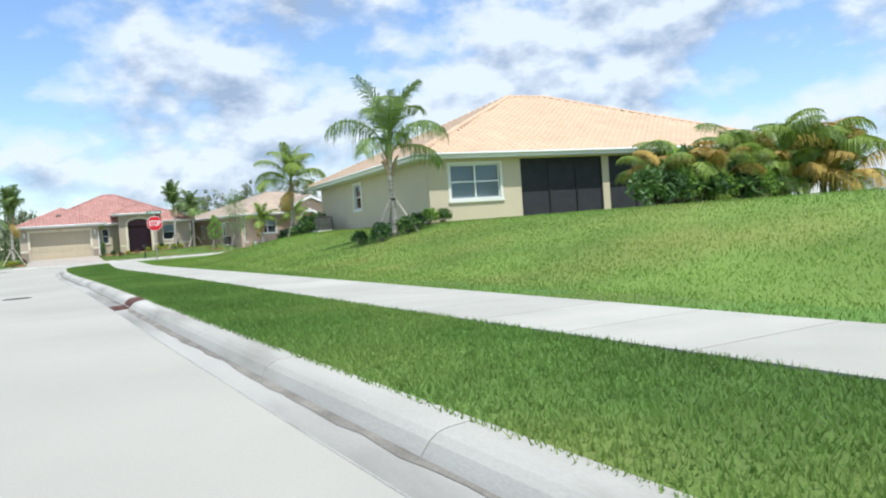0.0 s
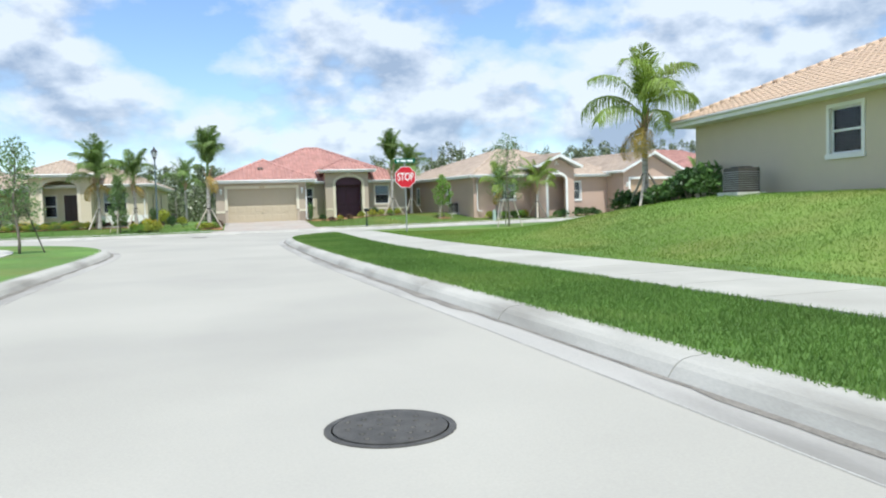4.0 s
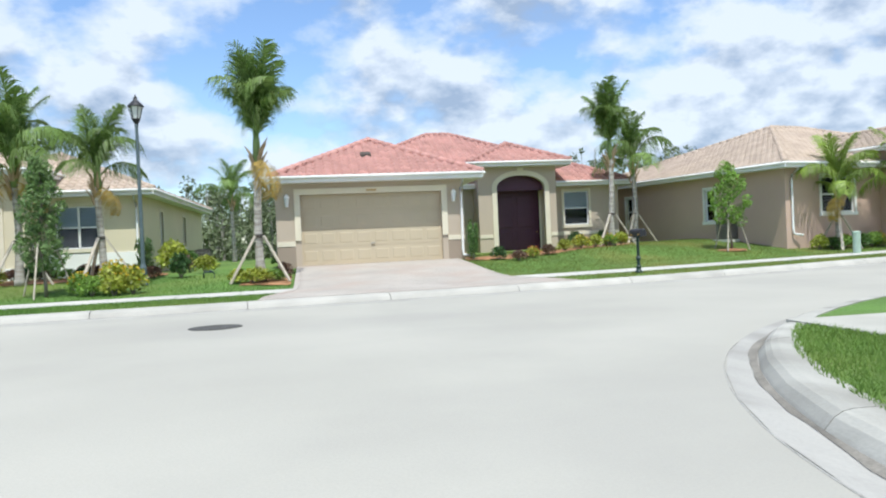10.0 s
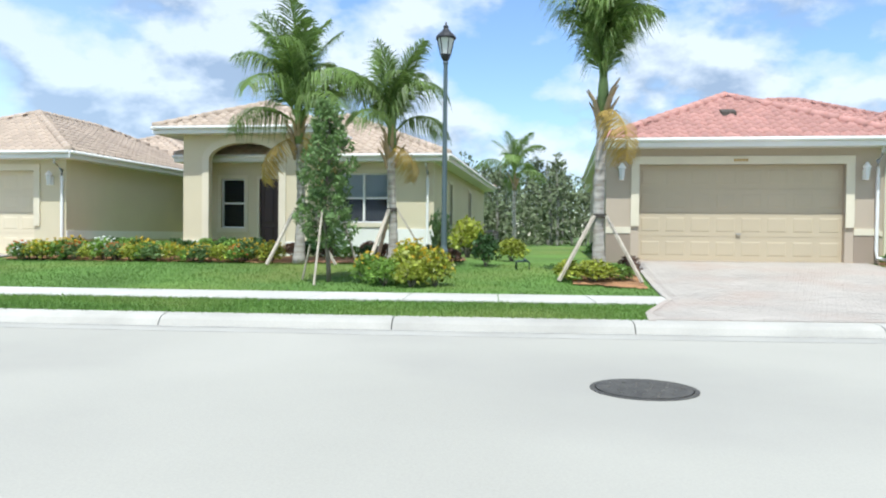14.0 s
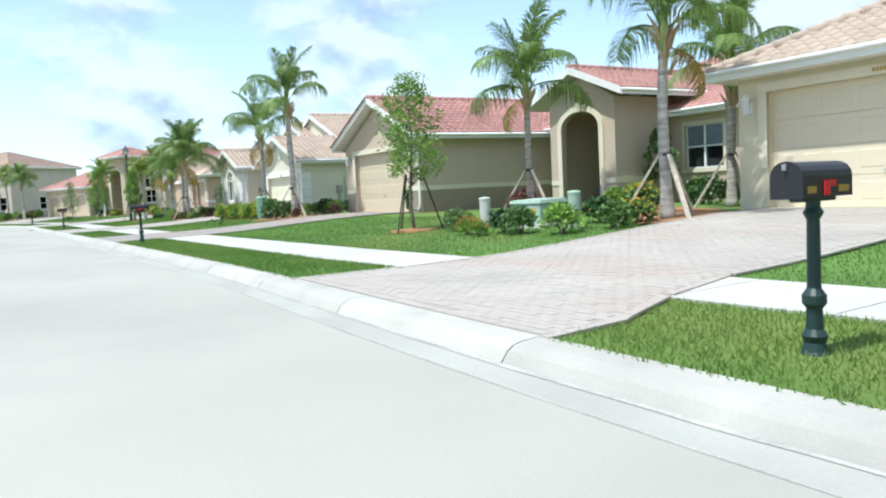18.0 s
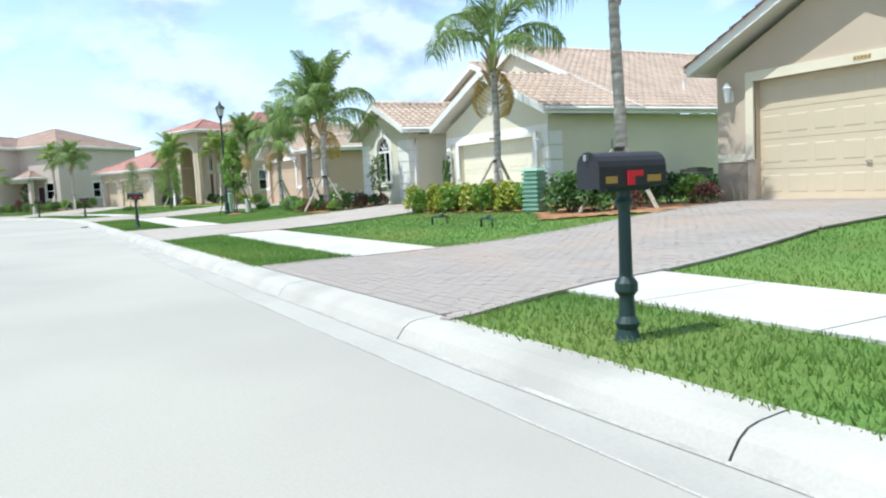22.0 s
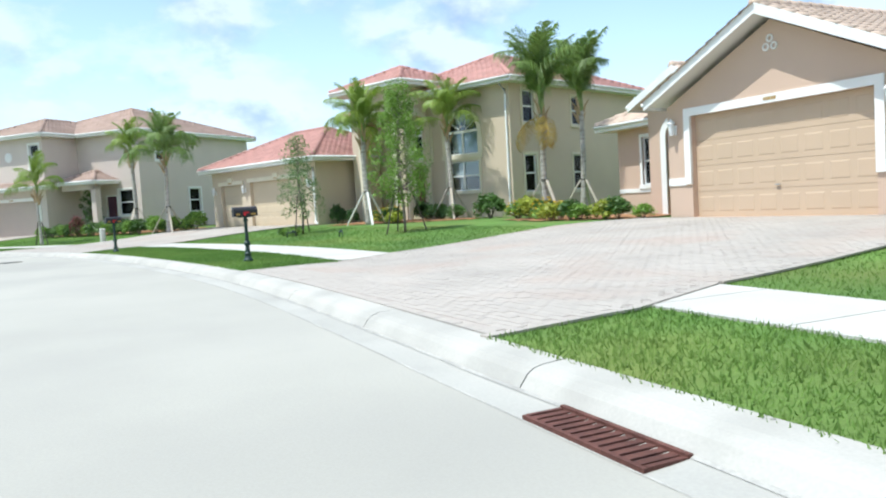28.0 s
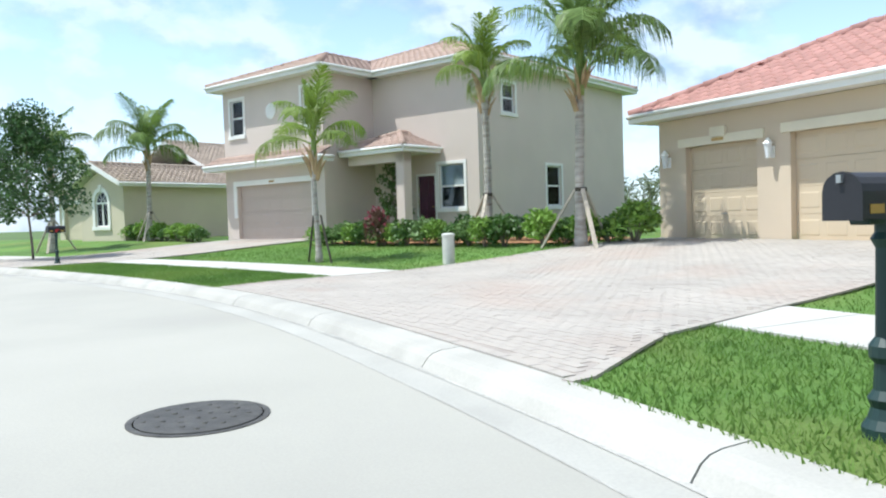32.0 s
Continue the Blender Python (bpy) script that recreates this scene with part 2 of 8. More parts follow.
M = {
    "asphalt": mat("pale_concrete_road", (0.375, 0.362, 0.318), 0.9, 0.07, 0.25, 60, 0.25, 0.004, dirt=(0.285, 0.275, 0.25), dirt_amount=0.45, dirt_scale=0.22),
    "kerb": mat("kerb_concrete", (0.42, 0.405, 0.365), 0.9, 0.08, 1.3, 50, 0.3, 0.004, rand=0.06, dirt=(0.30, 0.29, 0.26), dirt_amount=0.55, dirt_scale=1.2),
    "gutter": mat("gutter_concrete", (0.38, 0.37, 0.335), 0.9, 0.08, 0.8, 50, 0.3, 0.004, rand=0.05, dirt=(0.26, 0.25, 0.225), dirt_amount=0.5, dirt_scale=0.5),
    "gutter_old": mat("stained_gutter_concrete", (0.366, 0.354, 0.325), 0.9, 0.1, 0.6, 50, 0.3, 0.004, rand=0.05, dirt=(0.13, 0.125, 0.11), dirt_amount=0.75, dirt_scale=0.35, stretch=(2.5, 0.45, 1)),
    "kerb_old": mat("weathered_kerb_concrete", (0.40, 0.39, 0.35), 0.9, 0.12, 1.0, 50, 0.35, 0.004, rand=0.08, dirt=(0.19, 0.18, 0.155), dirt_amount=0.65, dirt_scale=0.8, stretch=(2.5, 0.45, 1)),
    "walk": mat("sidewalk_concrete", (0.49, 0.475, 0.435), 0.9, 0.06, 0.9, 70, 0.25, 0.003, rand=0.05, dirt=(0.40, 0.39, 0.35), dirt_amount=0.45, dirt_scale=0.7),
    "walk_old": mat("weathered_sidewalk_concrete", (0.40, 0.39, 0.345), 0.9, 0.08, 0.9, 70, 0.25, 0.003, rand=0.05, dirt=(0.31, 0.30, 0.26), dirt_amount=0.5, dirt_scale=0.5),
    "soil": mat("lawn_soil", (0.10, 0.19, 0.036), 0.95, 0.3, 0.35, 30, 0.6, 0.03, dirt=(0.19, 0.20, 0.05), dirt_amount=0.55, dirt_scale=0.3),
    "soil_gold": mat("dry_lawn_soil", (0.145, 0.225, 0.042), 0.95, 0.25, 0.35, 30, 0.6, 0.03, dirt=(0.24, 0.24, 0.065), dirt_amount=0.6, dirt_scale=0.25),
    "grass_gold": mat("dry_grass_blades", (0.185, 0.30, 0.055), 0.75, 0.2, 0.3, 3.0, 0, island=0.2, dirt=(0.30, 0.34, 0.09), dirt_amount=0.5, dirt_scale=0.25, thin=0.45),
    "joint_grey": mat("grey_joint_filler", (0.36, 0.35, 0.32), 0.95, 0.2, 2.0, 40, 0.3, 0.004),
    "grass_dry": mat("straw_grass_blades", (0.22, 0.265, 0.065), 0.75, 0.2, 0.3, 3.0, 0, island=0.2, dirt=(0.38, 0.33, 0.11), dirt_amount=0.7, dirt_scale=0.3, thin=0.45),
    "silt": mat("dark_gutter_silt", (0.20, 0.185, 0.16), 0.95, 0.3, 2.0, 40, 0.4, 0.004),
    "grass": mat("grass_blades", (0.15, 0.265, 0.055), 0.75, 0.22, 0.3, 3.0, 0, island=0.22, dirt=(0.25, 0.30, 0.08), dirt_amount=0.5, dirt_scale=0.3, thin=0.45),
    "far": mat("far_ground", (0.09, 0.14, 0.04), 0.95, 0.25, 0.05, 1.0, 0.2),
    "mulch": mat("orange_mulch", (0.36, 0.19, 0.09), 0.95, 0.35, 3.0, 40, 0.8, 0.03, dirt=(0.16, 0.09, 0.05), dirt_amount=0.5, dirt_scale=4.0),
    "paver": mat("paver_clay", (0.395, 0.36, 0.32), 0.88, 0.10, 0.7, 60, 0.3, 0.003, rand=0.03, island=0.03, dirt=(0.40, 0.325, 0.275), dirt_amount=0.75, dirt_scale=0.55),
    "paver_brown": mat("brown_paver_clay", (0.305, 0.275, 0.25), 0.88, 0.10, 0.7, 60, 0.3, 0.003, rand=0.03, island=0.03, dirt=(0.36, 0.28, 0.225), dirt_amount=0.75, dirt_scale=0.5),
    "joint": mat("paver_joint_sand", (0.36, 0.32, 0.285), 0.95, 0.15, 3, 60, 0.4),
    "iron": mat("cast_iron", (0.10, 0.095, 0.085), 0.6, 0.25, 8, 60, 0.3, metal=0.5),
    "grate": mat("rusty_grate", (0.12, 0.05, 0.038), 0.8, 0.3, 8, 60, 0.3, metal=0.3),
    "trim": mat("white_trim_paint", (0.80, 0.79, 0.75), 0.6, 0.04, 1.0, 60, 0.1, 0.002),
    "cream_trim": mat("cream_stucco_trim", (0.70, 0.64, 0.50), 0.85, 0.05, 1.0, 90, 0.3, 0.003),
    "white": mat("white_enamel", (0.82, 0.82, 0.80), 0.4, 0.03, 2, 60, 0.05),
    "fascia": mat("white_fascia", (0.80, 0.80, 0.78), 0.55, 0.03, 0.7, 40, 0.05, dirt=(0.6, 0.6, 0.57), dirt_amount=0.3, dirt_scale=0.8),
    "soffit": mat("soffit_white", (0.72, 0.71, 0.67), 0.8, 0.03, 2, 60, 0.1),
    "door_red": mat("dark_red_door_paint", (0.13, 0.025, 0.035), 0.4, 0.06, 2, 50, 0.05),
    "door_purple": mat("maroon_door_paint", (0.075, 0.022, 0.045), 0.4, 0.06, 2, 50, 0.05),
    "door_brown": mat("dark_brown_door_paint", (0.045, 0.025, 0.022), 0.4, 0.06, 2, 50, 0.05),
    "screen": mat("dark_insect_screen", (0.035, 0.036, 0.045), 0.9, 0.15, 2, 200, 0.2),
    "blind": mat("pale_window_blind", (0.72, 0.75, 0.76), 0.8, 0.05, 1, 40, 0.1),
    "dark": mat("dark_room", (0.03, 0.03, 0.032), 0.9, 0.1, 1, 20, 0),
    "glass": glass_mat("window_glass", (0.78, 0.84, 0.86), 1.45),
    "lamp_glass": mat("frosted_lamp_glass", (0.72, 0.74, 0.74), 0.25, 0.03, 3, 30, 0),
    "black": mat("black_powder_coat", (0.022, 0.022, 0.026), 0.45, 0.1, 4, 60, 0.05),
    "dark_green": mat("dark_green_paint", (0.016, 0.04, 0.036), 0.45, 0.1, 4, 60, 0.05),
    "red": mat("red_enamel", (0.55, 0.02, 0.03), 0.4, 0.05, 3, 40, 0.02),
    "gold": mat("brass_plate", (0.45, 0.28, 0.08), 0.4, 0.05, 3, 40, 0.02, metal=0.5),
    "sign_red": mat("stop_sign_red", (0.62, 0.02, 0.035), 0.35, 0.03, 3, 40, 0.02),
    "sign_white": mat("reflective_white", (0.85, 0.85, 0.85), 0.35, 0.02, 3, 40, 0),
    "sign_green": mat("street_sign_green", (0.01, 0.16, 0.10), 0.35, 0.03, 3, 40, 0),
    "galv": mat("galvanised_steel", (0.42, 0.43, 0.43), 0.4, 0.1, 10, 60, 0.05, metal=0.7),
    "util": mat("utility_green_paint", (0.25, 0.42, 0.32), 0.5, 0.08, 3, 50, 0.05),
    "pale_green": mat("pale_green_paint", (0.36, 0.47, 0.38), 0.55, 0.08, 3, 50, 0.05),
    "concrete_post": mat("concrete_post", (0.55, 0.55, 0.50), 0.9, 0.12, 5, 60, 0.3),
    "lumber": mat("weathered_lumber", (0.50, 0.44, 0.36), 0.9, 0.2, 3, 60, 0.3, stretch=(6, 6, 1)),
    "dark_stake": mat("dark_stake_wood", (0.07, 0.06, 0.05), 0.9, 0.2, 3, 60, 0.3),
    "palm_trunk": mat("palm_trunk_grey", (0.45, 0.42, 0.38), 0.95, 0.22, 2.5, 26, 0.7, 0.02, stretch=(1, 1, 5), dirt=(0.20, 0.155, 0.115), dirt_amount=0.75, dirt_scale=1.6),
    "palm_shaft": mat("palm_crownshaft", (0.20, 0.27, 0.09), 0.7, 0.2, 3, 30, 0.2),
    "husk": mat("dry_palm_husk", (0.40, 0.29, 0.17), 0.95, 0.2, 4, 40, 0.3),
    "frond": mat("palm_leaflets", (0.195, 0.29, 0.08), 0.45, 0.22, 1.5, 12, 0, island=0.3, rand=0.15, thin=0.4),
    "frond_lime": mat("palm_leaflets_lime", (0.25, 0.345, 0.065), 0.45, 0.2, 1.5, 12, 0, island=0.3, rand=0.15, thin=0.4),
    "frond_dry": mat("dry_palm_leaflets", (0.44, 0.31, 0.08), 0.7, 0.2, 1.5, 12, 0, island=0.2, rand=0.2, thin=0.25),
    "bark": mat("tree_bark", (0.20, 0.17, 0.14), 0.95, 0.25, 6, 50, 0.6, 0.01),
    "leaf": mat("tree_leaves", (0.215, 0.35, 0.065), 0.5, 0.2, 1.2, 8, 0, island=0.35, rand=0.1, thin=0.3),
    "leaf_pale": mat("pale_tree_leaves", (0.165, 0.255, 0.09), 0.5, 0.2, 1.2, 8, 0, island=0.35, rand=0.1, thin=0.3),
    "shrub": mat("shrub_leaves", (0.085, 0.165, 0.04), 0.45, 0.2, 1.2, 8, 0, island=0.4, rand=0.15, thin=0.25),
    "shrub_dark": mat("dark_shrub_leaves", (0.055, 0.115, 0.034), 0.4, 0.2, 1.2, 8, 0, island=0.4, rand=0.15, thin=0.2),
    "croton": mat("yellow_croton_leaves", (0.34, 0.38, 0.055), 0.45, 0.25, 1.2, 8, 0, island=0.45, rand=0.1, thin=0.25),
    "bronze": mat("bronze_shrub_leaves", (0.13, 0.075, 0.05), 0.5, 0.25, 1.2, 8, 0, island=0.4, rand=0.1, thin=0.2),
    "bloom_yellow": mat("yellow_petals", (0.62, 0.44, 0.04), 0.6, 0.15, 3, 20, 0, island=0.3, thin=0.2),
    "bloom_orange": mat("orange_petals", (0.62, 0.19, 0.05), 0.6, 0.15, 3, 20, 0, island=0.3, thin=0.2),
    "bloom_pink": mat("pink_petals", (0.36, 0.07, 0.11), 0.6, 0.15, 3, 20, 0, island=0.3, thin=0.2),
    "bloom_white": mat("white_petals", (0.75, 0.75, 0.70), 0.6, 0.1, 3, 20, 0, island=0.2, thin=0.2),
    "woods": mat("far_woods_leaves", (0.165, 0.20, 0.105), 0.8, 0.25, 0.3, 3, 0, island=0.4, thin=0.2),
    "woods_bark": mat("far_woods_trunks", (0.34, 0.32, 0.28), 0.9, 0.2, 2, 20, 0),
    "tile_red": mat("red_barrel_tile", (0.41, 0.215, 0.185), 0.8, 0.12, 0.8, 40, 0.2, 0.004, rand=0.13, island=0.13, dirt=(0.49, 0.29, 0.25), dirt_amount=0.35, dirt_scale=1.5),
    "tile_tan": mat("tan_roof_tile", (0.42, 0.335, 0.265), 0.85, 0.1, 0.8, 40, 0.2, 0.004, rand=0.1, island=0.1, dirt=(0.50, 0.41, 0.34), dirt_amount=0.35, dirt_scale=1.5),
    "tile_rose": mat("rose_tan_roof_tile", (0.37, 0.265, 0.215), 0.85, 0.1, 0.8, 40, 0.2, 0.004, rand=0.1, island=0.1, dirt=(0.46, 0.35, 0.30), dirt_amount=0.35, dirt_scale=1.5),
    "tile_peach": mat("pale_peach_roof_tile", (0.60, 0.435, 0.305), 0.85, 0.06, 0.8, 40, 0.2, 0.004, rand=0.05, island=0.05),
    "tile_orange": mat("peach_roof_tile", (0.517, 0.405, 0.324), 0.85, 0.1, 0.8, 40, 0.2, 0.004, rand=0.1, island=0.1),
}


def stucco(name, color):
    return mat(name, color, 0.92, 0.04, 0.5, 110, 0.45, 0.004, dirt=tuple(c * 0.82 for c in color), dirt_amount=0.3, dirt_scale=0.35)


def door_paint(name, color):
    return mat(name, color, 0.6, 0.03, 0.8, 60, 0.08, 0.002)


# ---- mesh helpers ----
def fast_mesh(name, verts, faces, material, smooth=False):
    """A mesh from arrays of vertices and of faces that all have the same number of corners."""
    verts, faces = np.asarray(verts, np.float32).reshape(-1, 3), np.asarray(faces, np.int32)
    me = bpy.data.meshes.new(name)
    me.vertices.add(len(verts))
    me.vertices.foreach_set("co", verts.ravel())
    k = faces.shape[1]
    me.loops.add(faces.size)
    me.loops.foreach_set("vertex_index", faces.ravel())
    me.polygons.add(len(faces))
    me.polygons.foreach_set("loop_start", np.arange(0, faces.size, k, dtype=np.int32))
    me.polygons.foreach_set("loop_total", np.full(len(faces), k, np.int32))
    me.polygons.foreach_set("use_smooth", np.full(len(faces), smooth))
    me.materials.append(material)
    me.update(calc_edges=True)
    return me


class Geo:
    """Vertices and faces to be gathered into one mesh."""

    def __init__(self):
        self.v, self.f = [], []

    def add(self, verts, faces):
        k = len(self.v)
        self.v += [tuple(p) for p in verts]
        self.f += [tuple(i + k for i in q) for q in faces]
        return self

    def box(self, x0, x1, y0, y1, z0, z1):
        return self.add([(x, y, z) for z in (z0, z1) for y in (y0, y1) for x in (x0, x1)],
                        [(0, 2, 3, 1), (4, 5, 7, 6), (0, 1, 5, 4), (2, 6, 7, 3), (0, 4, 6, 2), (1, 3, 7, 5)])

    def prism(self, ring_a, ring_b):
        """A solid between two rings with the same number of corners."""
        n = len(ring_a)
        return self.add([*ring_a, *ring_b], [tuple(range(n))[::-1], tuple(range(n, 2 * n)), *((i, (i + 1) % n, n + (i + 1) % n, n + i) for i in range(n))])

    def tube(self, points, radii, n=8, caps=True):
        pts = [Vector(p) for p in points]
        rings = []
        for i, p in enumerate(pts):
            d = (pts[min(i + 1, len(pts) - 1)] - pts[max(i - 1, 0)]).normalized()
            a = d.orthogonal().normalized() if abs(d.z) < 0.99 else Vector((1, 0, 0))
            a = (a - d * a.dot(d)).normalized()
            b = d.cross(a)
            rings.append([p + (a * math.cos(2 * math.pi * j / n) + b * math.sin(2 * math.pi * j / n)) * radii[i] for j in range(n)])
        k = [v for r in rings for v in r]
        f = [(i * n + j, i * n + (j + 1) % n, (i + 1) * n + (j + 1) % n, (i + 1) * n + j) for i in range(len(pts) - 1) for j in range(n)]
        if caps:
            f += [tuple(range(n))[::-1], tuple(range((len(pts) - 1) * n, len(pts) * n))]
        return self.add(k, f)

    def lathe(self, profile, n=16, at=(0, 0)):
        """Radius and height pairs turned round a vertical axis."""
        v = [(at[0] + r * math.cos(2 * math.pi * j / n), at[1] + r * math.sin(2 * math.pi * j / n), z) for r, z in profile for j in range(n)]
        f = [(i * n + j, i * n + (j + 1) % n, (i + 1) * n + (j + 1) % n, (i + 1) * n + j) for i in range(len(profile) - 1) for j in range(n)]
        f += [tuple(range(n))[::-1], tuple(range((len(profile) - 1) * n, len(profile) * n))]
        return self.add(v, f)

    def weld(self):
        """Joins vertices that lie in one place."""
        seen, kept, to = {}, [], []
        for p in self.v:
            key = tuple(round(c, 4) for c in p)
            if key not in seen:
                seen[key] = len(kept)
                kept.append(p)
            to.append(seen[key])
        self.v, self.f = kept, [tuple(to[i] for i in q) for q in self.f]
        return self

    def mesh(self, name, material, smooth=False, bevel=0.0):
        me = bpy.data.meshes.new(name)
        me.from_pydata([tuple(p) for p in self.v], [], self.f)
        bm = bmesh.new()
        bm.from_mesh(me)
        bmesh.ops.recalc_face_normals(bm, faces=bm.faces)
        if bevel:
            bmesh.ops.bevel(bm, geom=[e for e in bm.edges if len(e.link_faces) == 2 and e.calc_face_angle(0) > 0.5], offset=bevel, segments=2, affect="EDGES", clamp_overlap=True)
        bm.to_mesh(me)
        bm.free()
        me.materials.append(material)
        if smooth:
            me.polygons.foreach_set("use_smooth", [True] * len(me.polygons))
        return me


def part(name, geo, material, parent, label="", smooth=False, bevel=0.0, m=None):
    """Links a Geo or a mesh as one part under a thing or under a part."""
    me = geo.mesh(name, material, smooth, bevel) if isinstance(geo, Geo) else geo
    ob = new(name, me)
    ob.parent = parent
    if m is not None:
        ob.matrix_basis = m
    if label:
        ob["label"] = label
    return ob


def thing(name, label, category, at=None, group="", kind=""):
    ob = new(name)
    ob.empty_display_size = 0.3
    if at is not None:
        ob.matrix_basis = at
    return tagged(ob, label, category, group, kind)


def single(name, geo, material, label, category, at=None, group="", kind="", smooth=False, bevel=0.0):
    me = geo.mesh(name, material, smooth, bevel) if isinstance(geo, Geo) else geo
    ob = new(name, me)
    if at is not None:
        ob.matrix_basis = at
    return tagged(ob, label, category, group, kind)


# ---- plan: kerb lines, ground height ----
def smooth_line(points, step=1.0):
    """A rounded line through plan points, resampled at even steps."""
    p = np.array(points, float)
    p = np.vstack([2 * p[0] - p[1], p, 2 * p[-1] - p[-2]])
    out = []
    for i in range(1, len(p) - 2):
        for u in np.linspace(0, 1, 24, endpoint=False):
            a, b, c, d = p[i - 1], p[i], p[i + 1], p[i + 2]
            out.append(0.5 * (2 * b + (c - a) * u + (2 * a - 5 * b + 4 * c - d) * u * u + (3 * b - a - 3 * c + d) * u ** 3))
    out = np.array(out + [p[-2]])
    s = np.r_[0, np.cumsum(np.linalg.norm(np.diff(out, axis=0), axis=1))]
    t = np.linspace(0, s[-1], int(s[-1] / step) + 1)
    return np.stack([np.interp(t, s, out[:, 0]), np.interp(t, s, out[:, 1])], 1)


def normals_left(line):
    d = np.gradient(line, axis=0)
    d /= np.linalg.norm(d, axis=1)[:, None]
    return np.stack([-d[:, 1], d[:, 0]], 1)


# grass edges along the streets, as plan lines
K_NORTH = smooth_line([(80, 97), (55, 91), (38, 86.2), (28, 83.0), (18, 79.3), (9, 76.3), (2, 75.1), (-6, 74.35), (-12, 74.0), (-17, 74.0), (-23, 74.25), (-30, 74.3), (-50, 74.25), (-68, 74.2),
                       (-78, 74.1), (-86, 73.2), (-95, 71.3), (-104, 67.6), (-114, 60.4), (-124, 51), (-140, 34)])
K_EAST = smooth_line([(85, 89.5), (60, 84.0), (40, 78.2), (28, 74.6), (18, 71.4), (12, 69.7), (8.5, 68.2), (5.8, 66.2), (4.1, 63.8), (3.2, 61.0), (3.0, 57), (3.15, 50), (3.5, 43), (4.1, 34), (4.6, 25), (5.1, 15), (6.0, 0), (7.2, -16), (9, -40)])
K_EAST = K_EAST[::-1]
K_WEST = smooth_line([(2.0, -40), (0.2, -16), (-1.0, 0), (-1.9, 15), (-2.3, 25), (-2.6, 34), (-2.9, 43), (-3.0, 50), (-3.5, 55), (-5.2, 59.4), (-8, 62.6), (-12, 64.9), (-17, 66.2),
                      (-30, 66.6), (-50, 66.6), (-68, 66.5), (-78, 66.2), (-86, 65.2), (-94, 62.9), (-102, 59.6), (-110, 53.6), (-119, 45), (-132, 30)])


def line_distance(line, x, y):
    """Signed distance to a line: positive on its left. Arrays in, arrays out."""
    x, y = np.atleast_1d(np.asarray(x, float)), np.atleast_1d(np.asarray(y, float))
    best, sign = np.full(x.shape, 1e9), np.ones(x.shape)
    for a, b in zip(line[:-1:2], line[2::2]):
        d = b - a
        u = np.clip(((x - a[0]) * d[0] + (y - a[1]) * d[1]) / (d @ d), 0, 1)
        ex, ey = x - a[0] - u * d[0], y - a[1] - u * d[1]
        r = np.hypot(ex, ey)
        side = np.where(d[0] * (y - a[1]) - d[1] * (x - a[0]) >= 0, 1.0, -1.0)
        near = r < best
        best, sign = np.where(near, r, best), np.where(near, side, sign)
    return best * sign


def step01(v):
    v = np.clip(v, 0, 1)
    return v * v * (3 - 2 * v)


def ground_z(x, y):
    """Height of the lawns, from the kerbs up to the houses' pads."""
    x, y = np.atleast_1d(np.asarray(x, float)), np.atleast_1d(np.asarray(y, float))
    dn, de = -line_distance(K_NORTH, x, y), -line_distance(K_EAST, x, y)
    pad = np.interp(x, [-130, -100, -80, -56, -40, -20, -8, 2, 14, 25, 60], [0.62, 0.5, 0.42, 0.42, 0.45, 0.48, 0.55, 0.6, 0.8, 0.98, 1.05])
    zn = 0.14 + (pad - 0.17) * step01((dn - 3.0) / 7.5)
    berm = 1.13 * step01((60 - y) / 12) * step01((x + 5) / 10)
    ze = 0.14 + (0.06 + berm) * step01((de - 4.4) / 8.5)
    return np.where(dn > -0.5, zn, np.where(de > -0.5, ze, 0.15))


def gz(x, y):
    return float(ground_z(x, y)[0])


